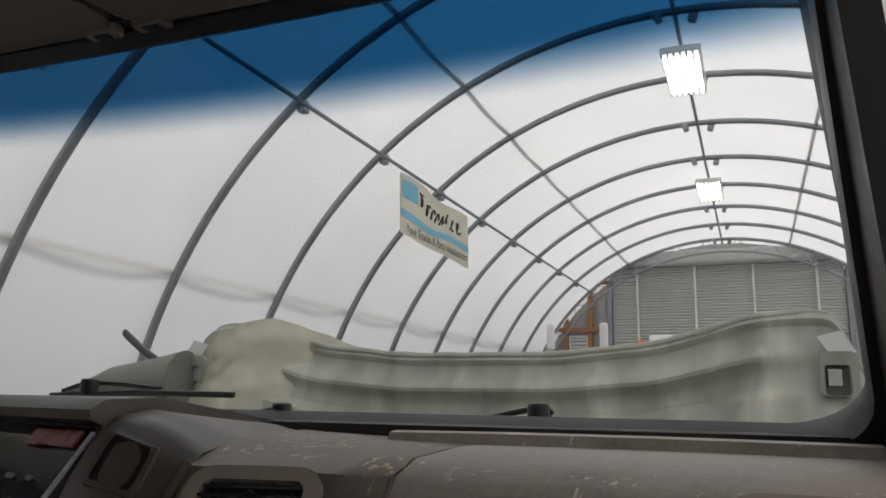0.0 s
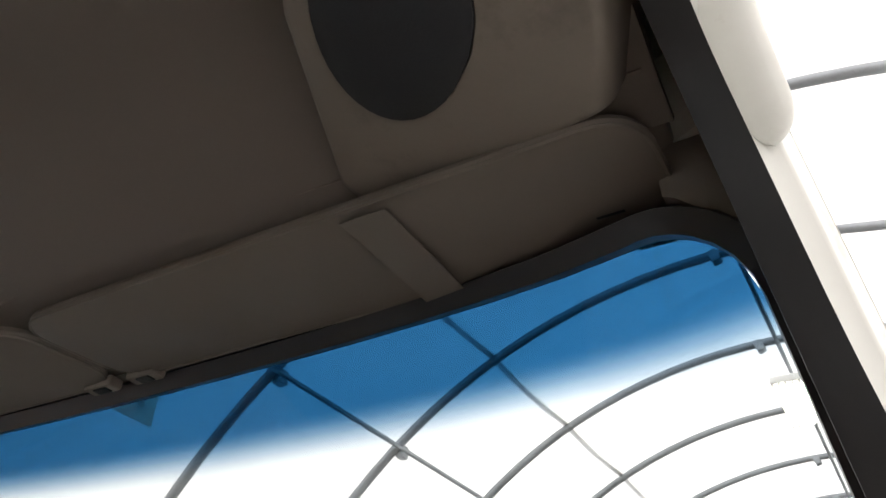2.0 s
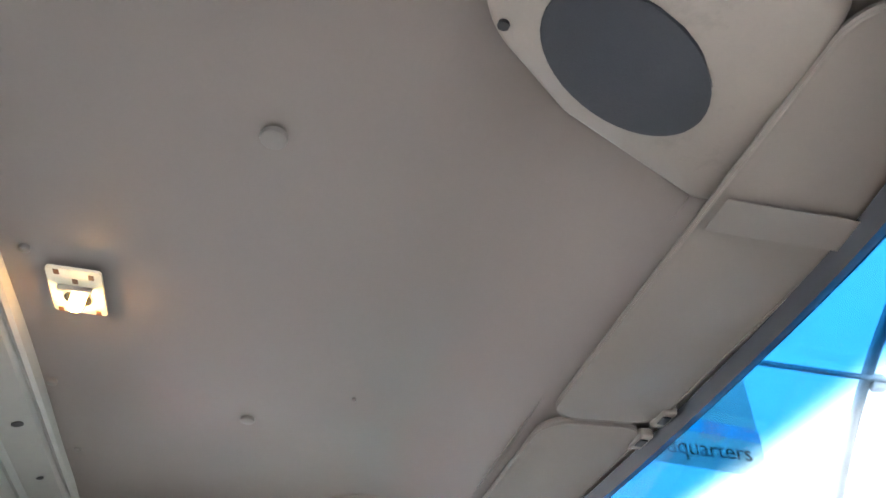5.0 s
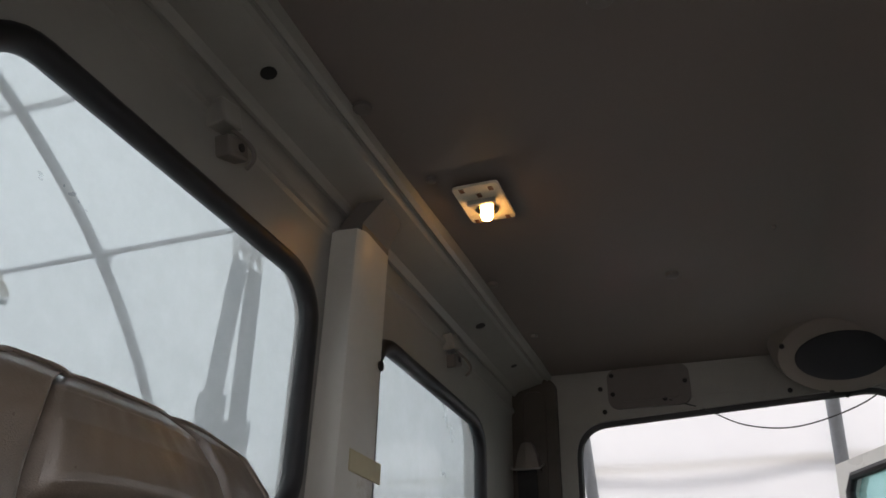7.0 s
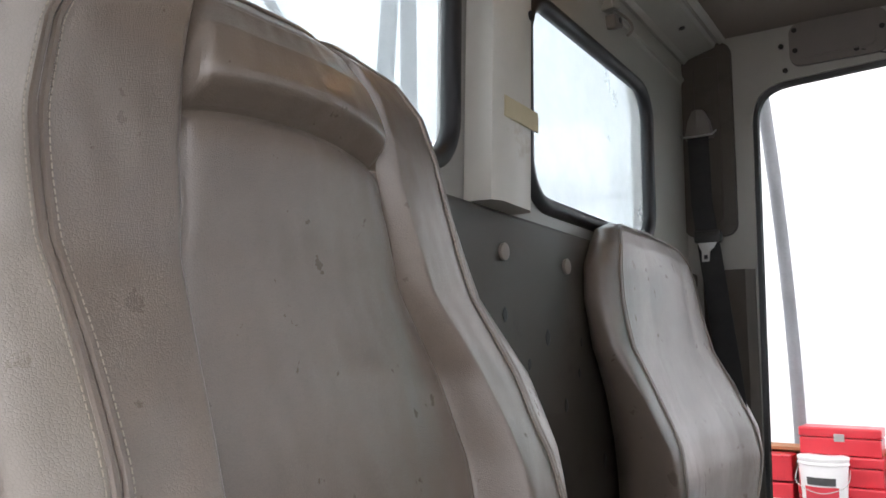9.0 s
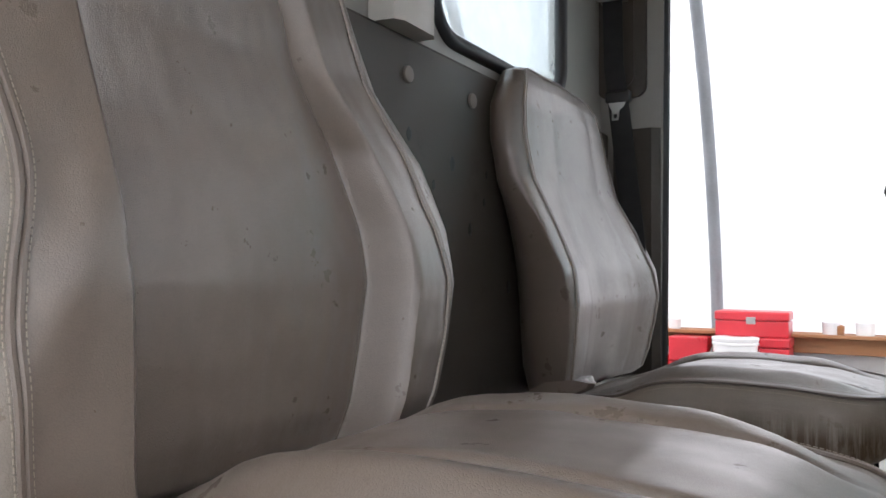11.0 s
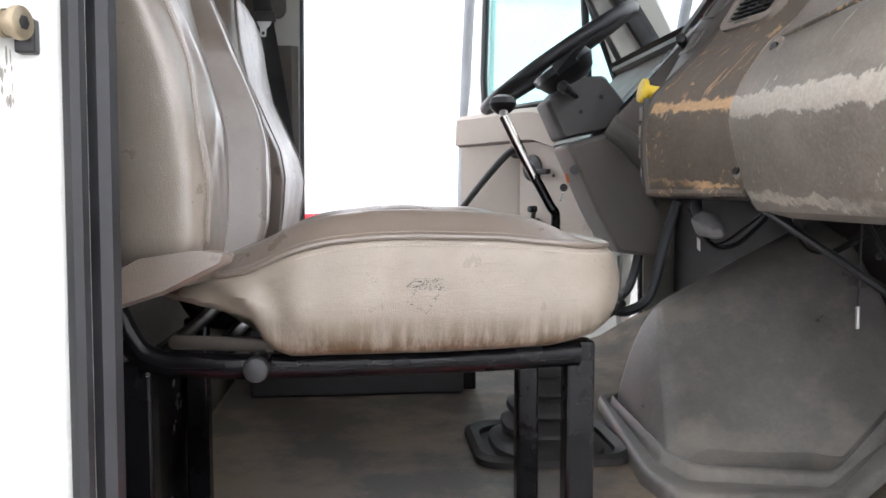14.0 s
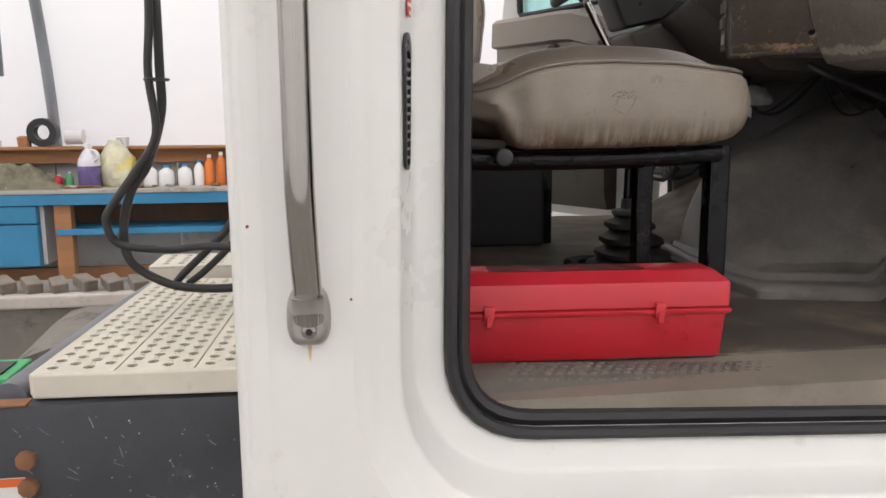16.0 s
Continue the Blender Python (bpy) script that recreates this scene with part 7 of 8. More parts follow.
for k in range(3):
    y0 = -0.738 + 0.128 * k
    holes, spots = [], []
    for i in range(18):
        for j in range(4):
            x, y = 0.553 - 0.040 * i - 0.02 * (j % 2), y0 + 0.020 + 0.029 * j
            holes.append([(x + 0.0095 * math.cos(a), y + 0.0095 * math.sin(a)) for a in [6.2832 * q / 10 for q in range(10)]])
            spots.append((x - 0.02, y))
    deck_part("plank", panel([[(-0.19, y0), (0.582, y0), (0.582, y0 + 0.125), (-0.19, y0 + 0.125)], *holes], lambda u, v, w: (u, v, 0.012 - w), 0.004), DECK, "perforated plank")
    bm = bmesh.new()
    for x, y in spots:
        loft([[Vector((x + r * math.cos(a), y + r * math.sin(a), 0.0115 + h)) for a in [6.2832 * q / 6 for q in range(6)]] for r, h in ((0.006, 0), (0.003, 0.003))], bm)
    tagged(deck_part("plank_studs", bm, DECK), kind="stuff")
deck_part("front_lip", box((0.570, -0.742, -0.030), (0.587, -0.352, 0.0115), 0.004), DECK, "folded front lip")
deck_part("side_lip", box((-0.19, -0.746, -0.024), (0.582, -0.738, 0.011), 0.002), DECK)
# added sheet: paints the shade that shows through the deck holes
deck_part("shade_sheet", box((-0.18, -0.735, -0.06), (0.568, -0.36, -0.022)), UNDERSHADE)
step2 = thing("upper_step", "cream perforated upper step on the chassis", "step", (-0.4, -0.55, 0.0))
hl = [[(x + 0.010 * math.cos(a), y + 0.010 * math.sin(a)) for a in [6.2832 * q / 10 for q in range(10)]] for x in (-0.26, -0.30, -0.34, -0.38) for y in (-0.69, -0.65, -0.60, -0.55, -0.50, -0.45)]
part("tread", panel([[(-0.41, -0.725), (-0.215, -0.725), (-0.215, -0.36), (-0.41, -0.36)], *hl], lambda u, v, w: (u, v, 0.042 - w), 0.004), DECK, step2)
part("riser", box((-0.221, -0.725, -0.03), (-0.215, -0.36, 0.037), 0.001), DECK, step2)
# added block, coloured as the shade below the upper step
part("under", box((-0.40, -0.72, -0.06), (-0.225, -0.37, 0.030)), UNDERSHADE, step2)
SCUFFED = surface("scuffed_chassis_paint", (0.042, 0.047, 0.055), 0.5, 0, 0.35, 7, 150, 0.3, 0.001, ((0.13, 0.135, 0.15), 0.25, 5))
frame_box = thing("chassis_box", "scratched dark grey chassis box with rusty bolts below the deck", "chassis box", (0.3, -0.6, GROUND + 0.4))
part("front_plate", box((0.545, -1.9, -0.55), (0.592, -0.36, -0.034), 0.012), SCUFFED, frame_box, "scuffed blue-grey plate", True)
part("inner_body", box((-0.2, -0.745, -0.55), (0.54, -0.36, -0.065), 0.012), GREYMETAL, frame_box, smooth=True)
for z in (-0.125, -0.172, -0.24):
    part("bolt", disc((0.591, -0.752, z), (1, 0, 0), 0.0165, 0.014, 9, bevel=0.005), RUST, frame_box, "rusty bolt", True)
part("rust_edge", box((0.56, -1.9, -0.036), (0.5935, -0.745, -0.0315), 0.002), RUST, frame_box, "rusty top edge")
for k in range(60):
    y, z = random.uniform(-0.80, -0.37), random.uniform(-0.25, -0.05)
    d = Vector((0, random.uniform(0.004, 0.02), -random.uniform(0.005, 0.02))) if k % 4 == 0 else Vector((0, 0.002, 0.002))
    part("paint_nick", tube([Vector((0.5925, y, z)), Vector((0.5925, y, z)) + d], random.uniform(0.0003, 0.0009) * (0.6 if k % 4 == 0 else 1.3), 4), GALV if k % 3 else LABELWHITE, frame_box)
tag = thing("orange_label", "white label with an orange header bar on the chassis", "label", (0.594, -0.79, -0.18))
part("paper", box((0.5925, -0.90, -0.26), (0.5945, -0.757, -0.155), 0.0005), LABELWHITE, tag)
part("header", box((0.5940, -0.899, -0.170), (0.5955, -0.758, -0.1555), 0.0004), surface("label_orange", (0.7, 0.14, 0.03), 0.5), tag)
DIRTYTANK = surface("dirty_tank", (0.21, 0.19, 0.165), 0.8, 0, 0.25, 4, 40, 0.2, 0.002, ((0.03, 0.03, 0.03), 0.42, 5))
wheelwell = thing("chassis_tank", "dirty grey chassis tank and pipe behind the deck", "tank", (-0.6, -1.1, -0.4))
part("tank", tube([(-0.35, -1.0, -0.42), (-1.0, -1.05, -0.42)], 0.22, 20), DIRTYTANK, wheelwell, smooth=True)
part("pipe", tube([(0.53, -0.795, -0.045), (-0.1, -0.785, -0.065), (-0.5, -0.79, -0.09), (-0.86, -0.82, -0.14)], 0.030, 14), surface("slate_pipe", (0.17, 0.18, 0.20), 0.55, 0, 0.25, 6, 50), wheelwell, smooth=True)
rackb = thing("chassis_rail", "pale steel chassis rail with short wooden blocks on it", "chassis rail", (-0.9, -1.5, -0.3))
part("rail", box((-0.94, -3.2, -0.21), (-0.88, -0.40, -0.165), 0.008), surface("pale_rail", (0.55, 0.50, 0.45), 0.7, 0, 0.15, 4, 40, 0.2, 0.001, ((0.3, 0.25, 0.2), 0.3, 6)), rackb)
part("web", box((-0.95, -3.2, -1.0), (-0.91, -0.40, -0.21)), DIRTYTANK, rackb, "stained grey web plate")
for k in range(10):
    y = -0.93 - 0.088 * k
    part("block", box((-0.045, -0.026, -0.008), (0.045, 0.026, 0.030), 0.005, rot=pose(-0.955, y, -0.155 + 0.004 * (k % 3), 6 * (k % 2), 10, 26 + 7 * (k % 3))), surface("block_wood", (0.21, 0.18, 0.15), 0.85, 0, 0.3, 20, 90, 0.3, 0.001) if k == 0 else bpy.data.materials["block_wood"], rackb)
part("ledge", box((-1.20, -3.2, -0.21), (-0.94, -0.40, -0.170), 0.004), DIRTYTANK, rackb)
green = thing("green_crate", "green plastic crate edge beside the chassis", "crate", (0.3, -1.0, -0.3))
part("rim", box((0.22, -1.2, -0.095), (0.36, -0.865, -0.062), 0.006), surface("green_plastic", (0.05, 0.42, 0.14), 0.5), green)
part("slot", box((0.25, -1.19, -0.061), (0.33, -0.885, -0.058), 0.001), BLACKPLASTIC, green)

hoses = thing("hydraulic_hoses", "black hydraulic hoses looping down behind the cab", "hoses", (0.15, -0.6, 0.1))
HA = [(-0.70, 1.16), (-0.62, 1.10), (-0.596, 0.95), (-0.594, 0.661), (-0.595, 0.525), (-0.597, 0.433), (-0.63, 0.328), (-0.668, 0.27), (-0.687, 0.198), (-0.685, 0.137), (-0.658, 0.10), (-0.59, 0.065), (-0.50, 0.055), (-0.42, 0.06)]
HB = [(-0.70, 1.13), (-0.63, 1.08), (-0.607, 0.95), (-0.604, 0.66), (-0.614, 0.514), (-0.606, 0.39), (-0.65, 0.315), (-0.70, 0.246), (-0.717, 0.211), (-0.694, 0.162), (-0.597, 0.147), (-0.53, 0.152), (-0.46, 0.146), (-0.40, 0.12)]
HC = [(-0.44, 0.26), (-0.471, 0.193), (-0.515, 0.144), (-0.577, 0.084), (-0.60, 0.055)]
HD = [(-0.43, 0.22), (-0.47, 0.15), (-0.53, 0.09), (-0.57, 0.06)]
for pts, x, r in ((HA, 0.15, 0.0095), (HB, 0.17, 0.0085), (HC, 0.13, 0.0085), (HD, 0.11, 0.008)):
    part("hose", tube(smooth_path([(x, y, z) for y, z in pts], 6), r, 10), surface("hose_rubber", (0.02, 0.02, 0.02), 0.5) if r == 0.0095 else bpy.data.materials["hose_rubber"], hoses, "black rubber hose", True)
part("cable_tie", tube([(0.16 + 0.026 * math.cos(a), -0.600 + 0.024 * math.sin(a), 0.50) for a in [6.28 * k / 12 for k in range(12)]], 0.003, 5, closed=True), BLACKPLASTIC, hoses)

# hoist cylinders seen through the rear window
HOISTGREY = surface("slate_hoist_paint", (0.11, 0.14, 0.165), 0.45, 0, 0.15, 5, 60)
hoist = thing("hoist_cylinders", "pair of grey hydraulic cylinders hanging behind the cab", "hydraulic cylinder", (-1.5, -1.6, 1.0))
for x0, z0, x1, r in ((-1.405, 1.80, -1.445, 0.036), (-1.590, 1.74, -1.560, 0.036)):
    part("barrel", tube([(x0 + 0.01, -1.6, 0.6), (x0, -1.6, z0)], r * 1.55, 14), HOISTGREY, hoist, smooth=True)
    part("rod", tube([(x0, -1.6, z0 - 0.02), (x1, -1.6, 2.40)], r, 14), HOISTGREY, hoist, smooth=True)
    part("eye", tube([(x1 + 0.04 * math.cos(a), -1.6, 2.445 + 0.045 * math.sin(a)) for a in [6.28 * k / 16 for k in range(16)]], 0.014, 8, closed=True), STEEL, hoist, smooth=True)
part("cross_arm", tube([(-1.42, -1.6, 2.505), (-1.9, -1.62, 2.64)], 0.038, 12), PALEWALL, hoist, smooth=True)

# braces of the shelter frame seen through the rear window
brace = thing("frame_brace", "thin grey zigzag bracing between two shelter hoops", "steel brace", (-1.5, -4.0, 3.0))
for a, b in (((-1.34, -4.0, 3.45), (-1.5, -4.0, 3.46)), ((-1.5, -4.0, 3.46), (-1.42, -4.0, 3.16)), ((-1.44, -4.0, 3.12), (-1.89, -4.0, 3.23)), ((-1.89, -4.0, 3.23), (-1.77, -4.0, 2.91)), ((-1.79, -4.0, 2.87), (-2.28, -4.0, 2.91)), ((-1.28, -4.0, 3.19), (-1.76, -4.0, 2.83))):
    part("brace_rod", tube([a, b], 0.022, 8), GALV, brace, smooth=True)
web = thing("tie_strap", "faded yellow webbing strap hanging from the shelter frame", "strap", (-1.6, -4.0, 3.3))
part("webbing", tube(smooth_path([(-1.42, -4.0, 3.66), (-1.73, -4.0, 3.38), (-2.05, -4.0, 3.17), (-2.28, -4.0, 2.95)], 5), 0.012, 8, ry=0.022), surface("faded_yellow_web", (0.50, 0.45, 0.36), 0.8), web, smooth=True)

# ---- the tilted hood, wipers, and what stands beyond ----
hood = thing("tilted_hood", "raw underside of the fibreglass hood tilted forward", "hood", (0.0, 2.4, 0.2))


def hood_top(x):
    a = abs(x)
    return 1.084 + 0.022 * step(a, 0.2, 0.5) + 0.085 * step(a, 0.45, 0.86) - 0.012 * step(a, 0.93, 1.0) - 0.16 * step(a, 0.97, 1.07)


def hood_f(u, v):
    x = -1.07 + 2.14 * u
    z = hood_top(x) - (hood_top(x) - 0.25) * v ** 1.15
    y = 2.42 - 0.28 * v - 0.10 * step(abs(x), 0.70, 1.07) * (0.3 + v)
    ridge = 0.045 * math.exp(-((v - 0.16) / 0.035) ** 2) * (1 - step(abs(x), 0.75, 0.95)) + 0.02 * math.exp(-((v - 0.03) / 0.02) ** 2)
    lump = 0.022 * noise.noise(Vector((x * 5, v * 6, 1))) * (0.4 + 1.4 * step(abs(x), 0.55, 0.8)) + 0.016 * noise.noise(Vector((x * 13, v * 9, 4))) * step(-x, 0.45, 0.7)
    ridge += 0.055 * step(v, 0.255, 0.285) * (1 - step(abs(x), 0.72, 0.95)) - 0.03 * step(v, 0.29, 0.6)
    return Vector((x, y - ridge + lump, z))


part("shell", sheet(hood_f, 110, 70, thick=0.012), HOODMAT, hood, "ribbed raw fibreglass shell", True)
part("top_flange", tube([Vector((x, 2.41, hood_top(x) + 0.004 * noise.noise(Vector((x * 14, 3, 0))))) for x in [-1.0 + 2.0 * k / 60 for k in range(61)]], 0.011, 8), HOODMAT, hood, smooth=True)
for s in (1, -1):
    part("hinge_pocket", panel([rrect(0.09, 0.11, 0.02, 4, 0.975 * s, 1.028), rrect(0.060, 0.075, 0.01, 3, 0.972 * s, 1.012)], lambda u, v, w: (u, 2.30 - w, v), 0.02), HOODMAT, hood)
    # dark box paints the shade inside the pocket
    part("pocket_shadow", box((0.94 * s if s > 0 else -1.0, 2.302, 0.972), (1.0 if s > 0 else -0.94, 2.31, 1.052)), surface("pocket_shade_tone", (0.11, 0.11, 0.095), 0.7) if s > 0 else bpy.data.materials["pocket_shade_tone"], hood)
    part("pocket_plate", box((0.966 * s - 0.016, 2.292, 0.998), (0.966 * s + 0.016, 2.301, 1.040), 0.003), DOORSLAT, hood, "pale plate in the pocket")
    part("latch_plate", panel([[(s * 0.93, 1.12), (s * 0.985, 1.135), (s * 1.02, 1.08), (s * 0.96, 1.075)]], lambda u, v, w: (u, 2.295 - w, v), 0.006), PALEWALL, hood)
def bulge(u, v):
    x = -1.06 + 0.66 * u
    z = lerp_table([(-1.06, 1.06), (-1.0, 1.105), (-0.92, 1.145), (-0.84, 1.178), (-0.76, 1.196), (-0.69, 1.205), (-0.60, 1.170), (-0.50, 1.125), (-0.40, 1.09)], x)[0]
    z = z + 0.01 * noise.noise(Vector((x * 16, 2, 0))) - (z - 0.80) * v
    e = math.sin(math.pi * min(1, u * 1.02)) ** 0.5
    return Vector((x, 2.36 + 0.26 * step(u, 0.42, 0.98) - 0.16 * e * (0.35 + 0.65 * v) + 0.018 * noise.noise(Vector((x * 9, v * 4, 7))) + 0.008 * noise.noise(Vector((x * 22, v * 10, 2))), z))


part("corner_bulge", sheet(bulge, 60, 30, thick=0.008), surface("cream_raw_laminate", (0.56, 0.545, 0.44), 0.55, 0, 0.22, 6, 40, 0.3, 0.004, ((0.33, 0.33, 0.26), 0.25, 5)), hood, "lumpy cream laminate corner", True)
bar = thing("air_intake", "dark curved intake snorkel beside the hood", "intake", (-1.2, 2.3, 1.0))
part("horn", sweep(smooth_path([(-1.02, 2.3, 1.02), (-1.12, 2.3, 1.055), (-1.21, 2.3, 1.105), (-1.295, 2.3, 1.165)], 5), circle2(0.022, 10, 0.012)), surface("intake_black", (0.10, 0.12, 0.11), 0.5), bar, smooth=True)
part("shoulder", loft([[Vector((x, 2.25 + 0.1 * math.sin(a), z + h * math.cos(a))) for a in [6.28 * k / 12 for k in range(12)]] for x, z, h in ((-0.98, 1.0, 0.10), (-1.1, 0.99, 0.085), (-1.25, 0.98, 0.07), (-1.38, 0.96, 0.03))]), surface("intake_grey", (0.20, 0.21, 0.18), 0.6), bar, smooth=True)
for x0, x1, y, z in ((-0.56, -0.115, 1.33, 0.955), (0.36, 0.56, 1.33, 0.922), (-0.11, -0.03, 1.33, 0.915)):
    wp = thing("wiper", "black windshield wiper parked on the cowl", "wiper", (x0, y, z), "wipers")
    part("blade", tube([(x0, y, z - 0.004), ((x0 + x1) / 2, y, z + 0.004), (x1, y, z + 0.002)], 0.006, 6), BLACKPLASTIC, wp, smooth=True)
    part("arm", tube(smooth_path([(x0 + 0.02, y + 0.01, z + 0.005), (x0 + 0.1, y + 0.012, z + 0.022), (x0 + 0.6 * (x1 - x0), y + 0.01, z + 0.012)], 4), 0.005, 6), BLACKPLASTIC, wp, smooth=True)
    part("pivot", disc((x0 + 0.10, y, z), (0, 0, 1), 0.018, 0.03, 14, bevel=0.006), BLACKPLASTIC, wp, smooth=True)
far = thing("parked_truck", "white truck roof with amber beacons beyond the hood", "truck", (0.2, 14.0, GROUND))
part("cab_roof", box((-1.0, 13.4, 0.4), (1.25, 15.5, 1.85), 0.15, 4), WHITEPLASTIC, far, smooth=True)
part("roof_unit", box((-0.85, 13.9, 1.85), (-0.45, 14.4, 2.03), 0.03), WHITEPLASTIC, far, smooth=True)
for x in (-1.0, -0.38, -0.05, 0.35):
    part("beacon", disc((x, 13.9, 1.85), (0, 0, 1), 0.05, 0.11, 14, bevel=0.03), surface("amber_lens", (0.75, 0.22, 0.08), 0.3) if x == -1.0 else bpy.data.materials["amber_lens"], far, smooth=True)
for x in (-1.5, -2.4):
    part("mirror", box((x - 0.07, 13.2, 1.75), (x + 0.07, 13.3, 2.2), 0.05, 3), WHITEPLASTIC, far, smooth=True)
part("body", box((-1.15, 15.0, GROUND + 0.5), (1.4, 19.0, 1.5), 0.05), WHITEPLASTIC, far)
for x in (-0.95, 1.2):
    for y in (14.0, 17.5):
        part("wheel", disc((x - 0.15, y, GROUND + 0.48), (1, 0, 0), 0.48, 0.28, 24, bevel=0.05), RUBBER, far, smooth=True)

# ---- workbench along the shelter wall ----
ledge = thing("wall_ledge", "raw timber ledge along the shelter wall", "timber ledge", (-4.8, -1, 0.1))
part("rail", box((-4.82, -9.0, 0.09), (-4.72, 6.0, 0.20), 0.006), WOOD, ledge)
part("top_board", box((-4.86, -9.0, 0.20), (-4.62, 6.0, 0.222), 0.004), WOOD, ledge)
WAINSCOT = surface("dull_white_panelling", (0.48, 0.475, 0.46), 0.6, 0, 0.12, 2, 30, 0.1, 0.001, ((0.28, 0.26, 0.22), 0.2, 5))
wains = tagged(thing("wall_base", "pale panelled lower wall of the shelter", "wall", (-4.8, -1, GROUND)), kind="structure")
for k in range(16):
    part("panel", box((-4.86, -9.0 + 0.94 * k, GROUND), (-4.82, -9.0 + 0.94 * k + 0.93, 0.19), 0.004), WAINSCOT, wains)
bench = thing("workbench", "blue painted workbench with drawers and a lower shelf", "workbench", (-4.5, -2.2, GROUND))
part("worktop", box((-4.80, -5.2, -0.115), (-4.30, -0.70, -0.085), 0.005), surface("worn_worktop", (0.45, 0.42, 0.37), 0.7, 0, 0.15, 4, 40, 0.1, 0.001, ((0.2, 0.18, 0.16), 0.3, 6)), bench, "worn pale worktop")
part("apron", box((-4.345, -5.2, -0.20), (-4.31, -0.70, -0.115), 0.004), BLUE, bench, "blue front apron")
part("lower_shelf", box((-4.75, -2.3, -0.43), (-4.33, -0.70, -0.385), 0.004), BLUE, bench, "blue lower shelf")
for z0, z1 in ((-0.335, -0.205), (-0.66, -0.345)):
    part("drawer", box((-4.75, -2.98, z0), (-4.325, -2.43, z1), 0.006), BLUE, bench, "blue drawer")
part("drawer_side", box((-4.75, -2.43, -0.66), (-4.40, -2.40, -0.2), 0.003), PALEWALL, bench)
for y in (-2.25, -0.75, -3.0, -5.1):
    part("leg", box((-4.44, y - 0.06, GROUND), (-4.34, y + 0.06, -0.2), 0.005), WOOD, bench, "raw timber leg")
# the board's dark brown includes the shade below the worktop
part("back_rail", box((-4.78, -5.2, -0.40), (-4.74, -0.70, -0.13), 0.004), surface("bench_shaded_board", (0.15, 0.085, 0.05), 0.75, 0, 0.35, 3, 40, 0.2, 0.001, stretch=(0.3, 3, 0.3)), bench, "brown back board, darkened for the shade under the bench")
part("stretcher", box((-4.75, -5.2, -0.86), (-4.70, -0.70, -0.74), 0.004), WOOD, bench)


def bottle(name, label, x, y, z, r, h, mat_, capmat, group=""):
    b = thing(name, label, "bottle", (x, y, z), group)
    prof = [(r * 0.92, 0), (r, 0.01), (r, h * 0.62), (r * 0.8, h * 0.75), (r * 0.35, h * 0.86), (r * 0.32, h * 0.92)]
    part("bottle_body", loft([[Vector((x + q * math.cos(a), y + q * math.sin(a), z + k)) for a in [6.28 * i / 16 for i in range(16)]] for q, k in prof]), mat_, b, smooth=True)
    part("cap", disc((x, y, z + h * 0.9), (0, 0, 1), r * 0.38, h * 0.1, 12), capmat, b, smooth=True)
    return b


PURPLE = surface("purple_fluid", (0.16, 0.12, 0.30), 0.25)
ORANGE = surface("orange_can", (0.75, 0.20, 0.03), 0.4)
SKYBLUE = surface("blue_can", (0.05, 0.30, 0.62), 0.4)
T = -0.085
MILKY = surface("milky_clear_plastic", (0.72, 0.72, 0.76), 0.25, 0, 0.05)
jug = thing("jug", "clear jug half full of purple fluid", "bottle", (-4.52, -2.08, T))
for nm, mat_, prof in (("fluid", PURPLE, ((0.078, 0), (0.085, 0.01), (0.085, 0.165))), ("clear_top", MILKY, ((0.085, 0.165), (0.085, 0.185), (0.074, 0.225), (0.045, 0.27), (0.028, 0.295), (0.027, 0.315))), ("cap", WHITEPLASTIC, ((0.032, 0.308), (0.032, 0.335), (0.028, 0.338)))):
    part(nm, loft([[Vector((-4.52 + q * math.cos(a), -2.08 + q * math.sin(a), T + k)) for a in [6.28318 * i / 20 for i in range(20)]] for q, k in prof]), mat_, jug, smooth=True)
part("handle", tube(smooth_path([(-4.47, -2.03, T + 0.20), (-4.45, -1.99, T + 0.23), (-4.47, -2.01, T + 0.275), (-4.495, -2.055, T + 0.285)], 4), 0.011, 8), MILKY, jug, smooth=True)
for k, (y, r, h, m, nm) in enumerate(((-1.10, 0.04, 0.26, ORANGE, "orange"), (-1.19, 0.04, 0.24, ORANGE, "orange"), (-1.03, 0.035, 0.22, SKYBLUE, "blue"), (-1.27, 0.04, 0.20, WHITEPLASTIC, "white"), (-1.38, 0.055, 0.17, WHITEPLASTIC, "white"), (-1.52, 0.06, 0.16, WHITEPLASTIC, "white"), (-1.64, 0.055, 0.17, WHITEPLASTIC, "white"), (-0.95, 0.035, 0.15, RED, "red"), (-1.87, 0.03, 0.16, WHITEPLASTIC, "white"), (-2.24, 0.03, 0.12, surface("green_can", (0.1, 0.35, 0.15), 0.5), "green"), (-2.32, 0.03, 0.10, RED, "red"))):
    bottle("spray_bottle", nm + " plastic bottle on the workbench", -4.55, y, T, r, h, m, WHITEPLASTIC if nm != "white" else SKYBLUE, "bench bottles")
bag = thing("plastic_bag", "crumpled clear bag of yellow cloths on the bench", "bag", (-4.6, -1.9, T))
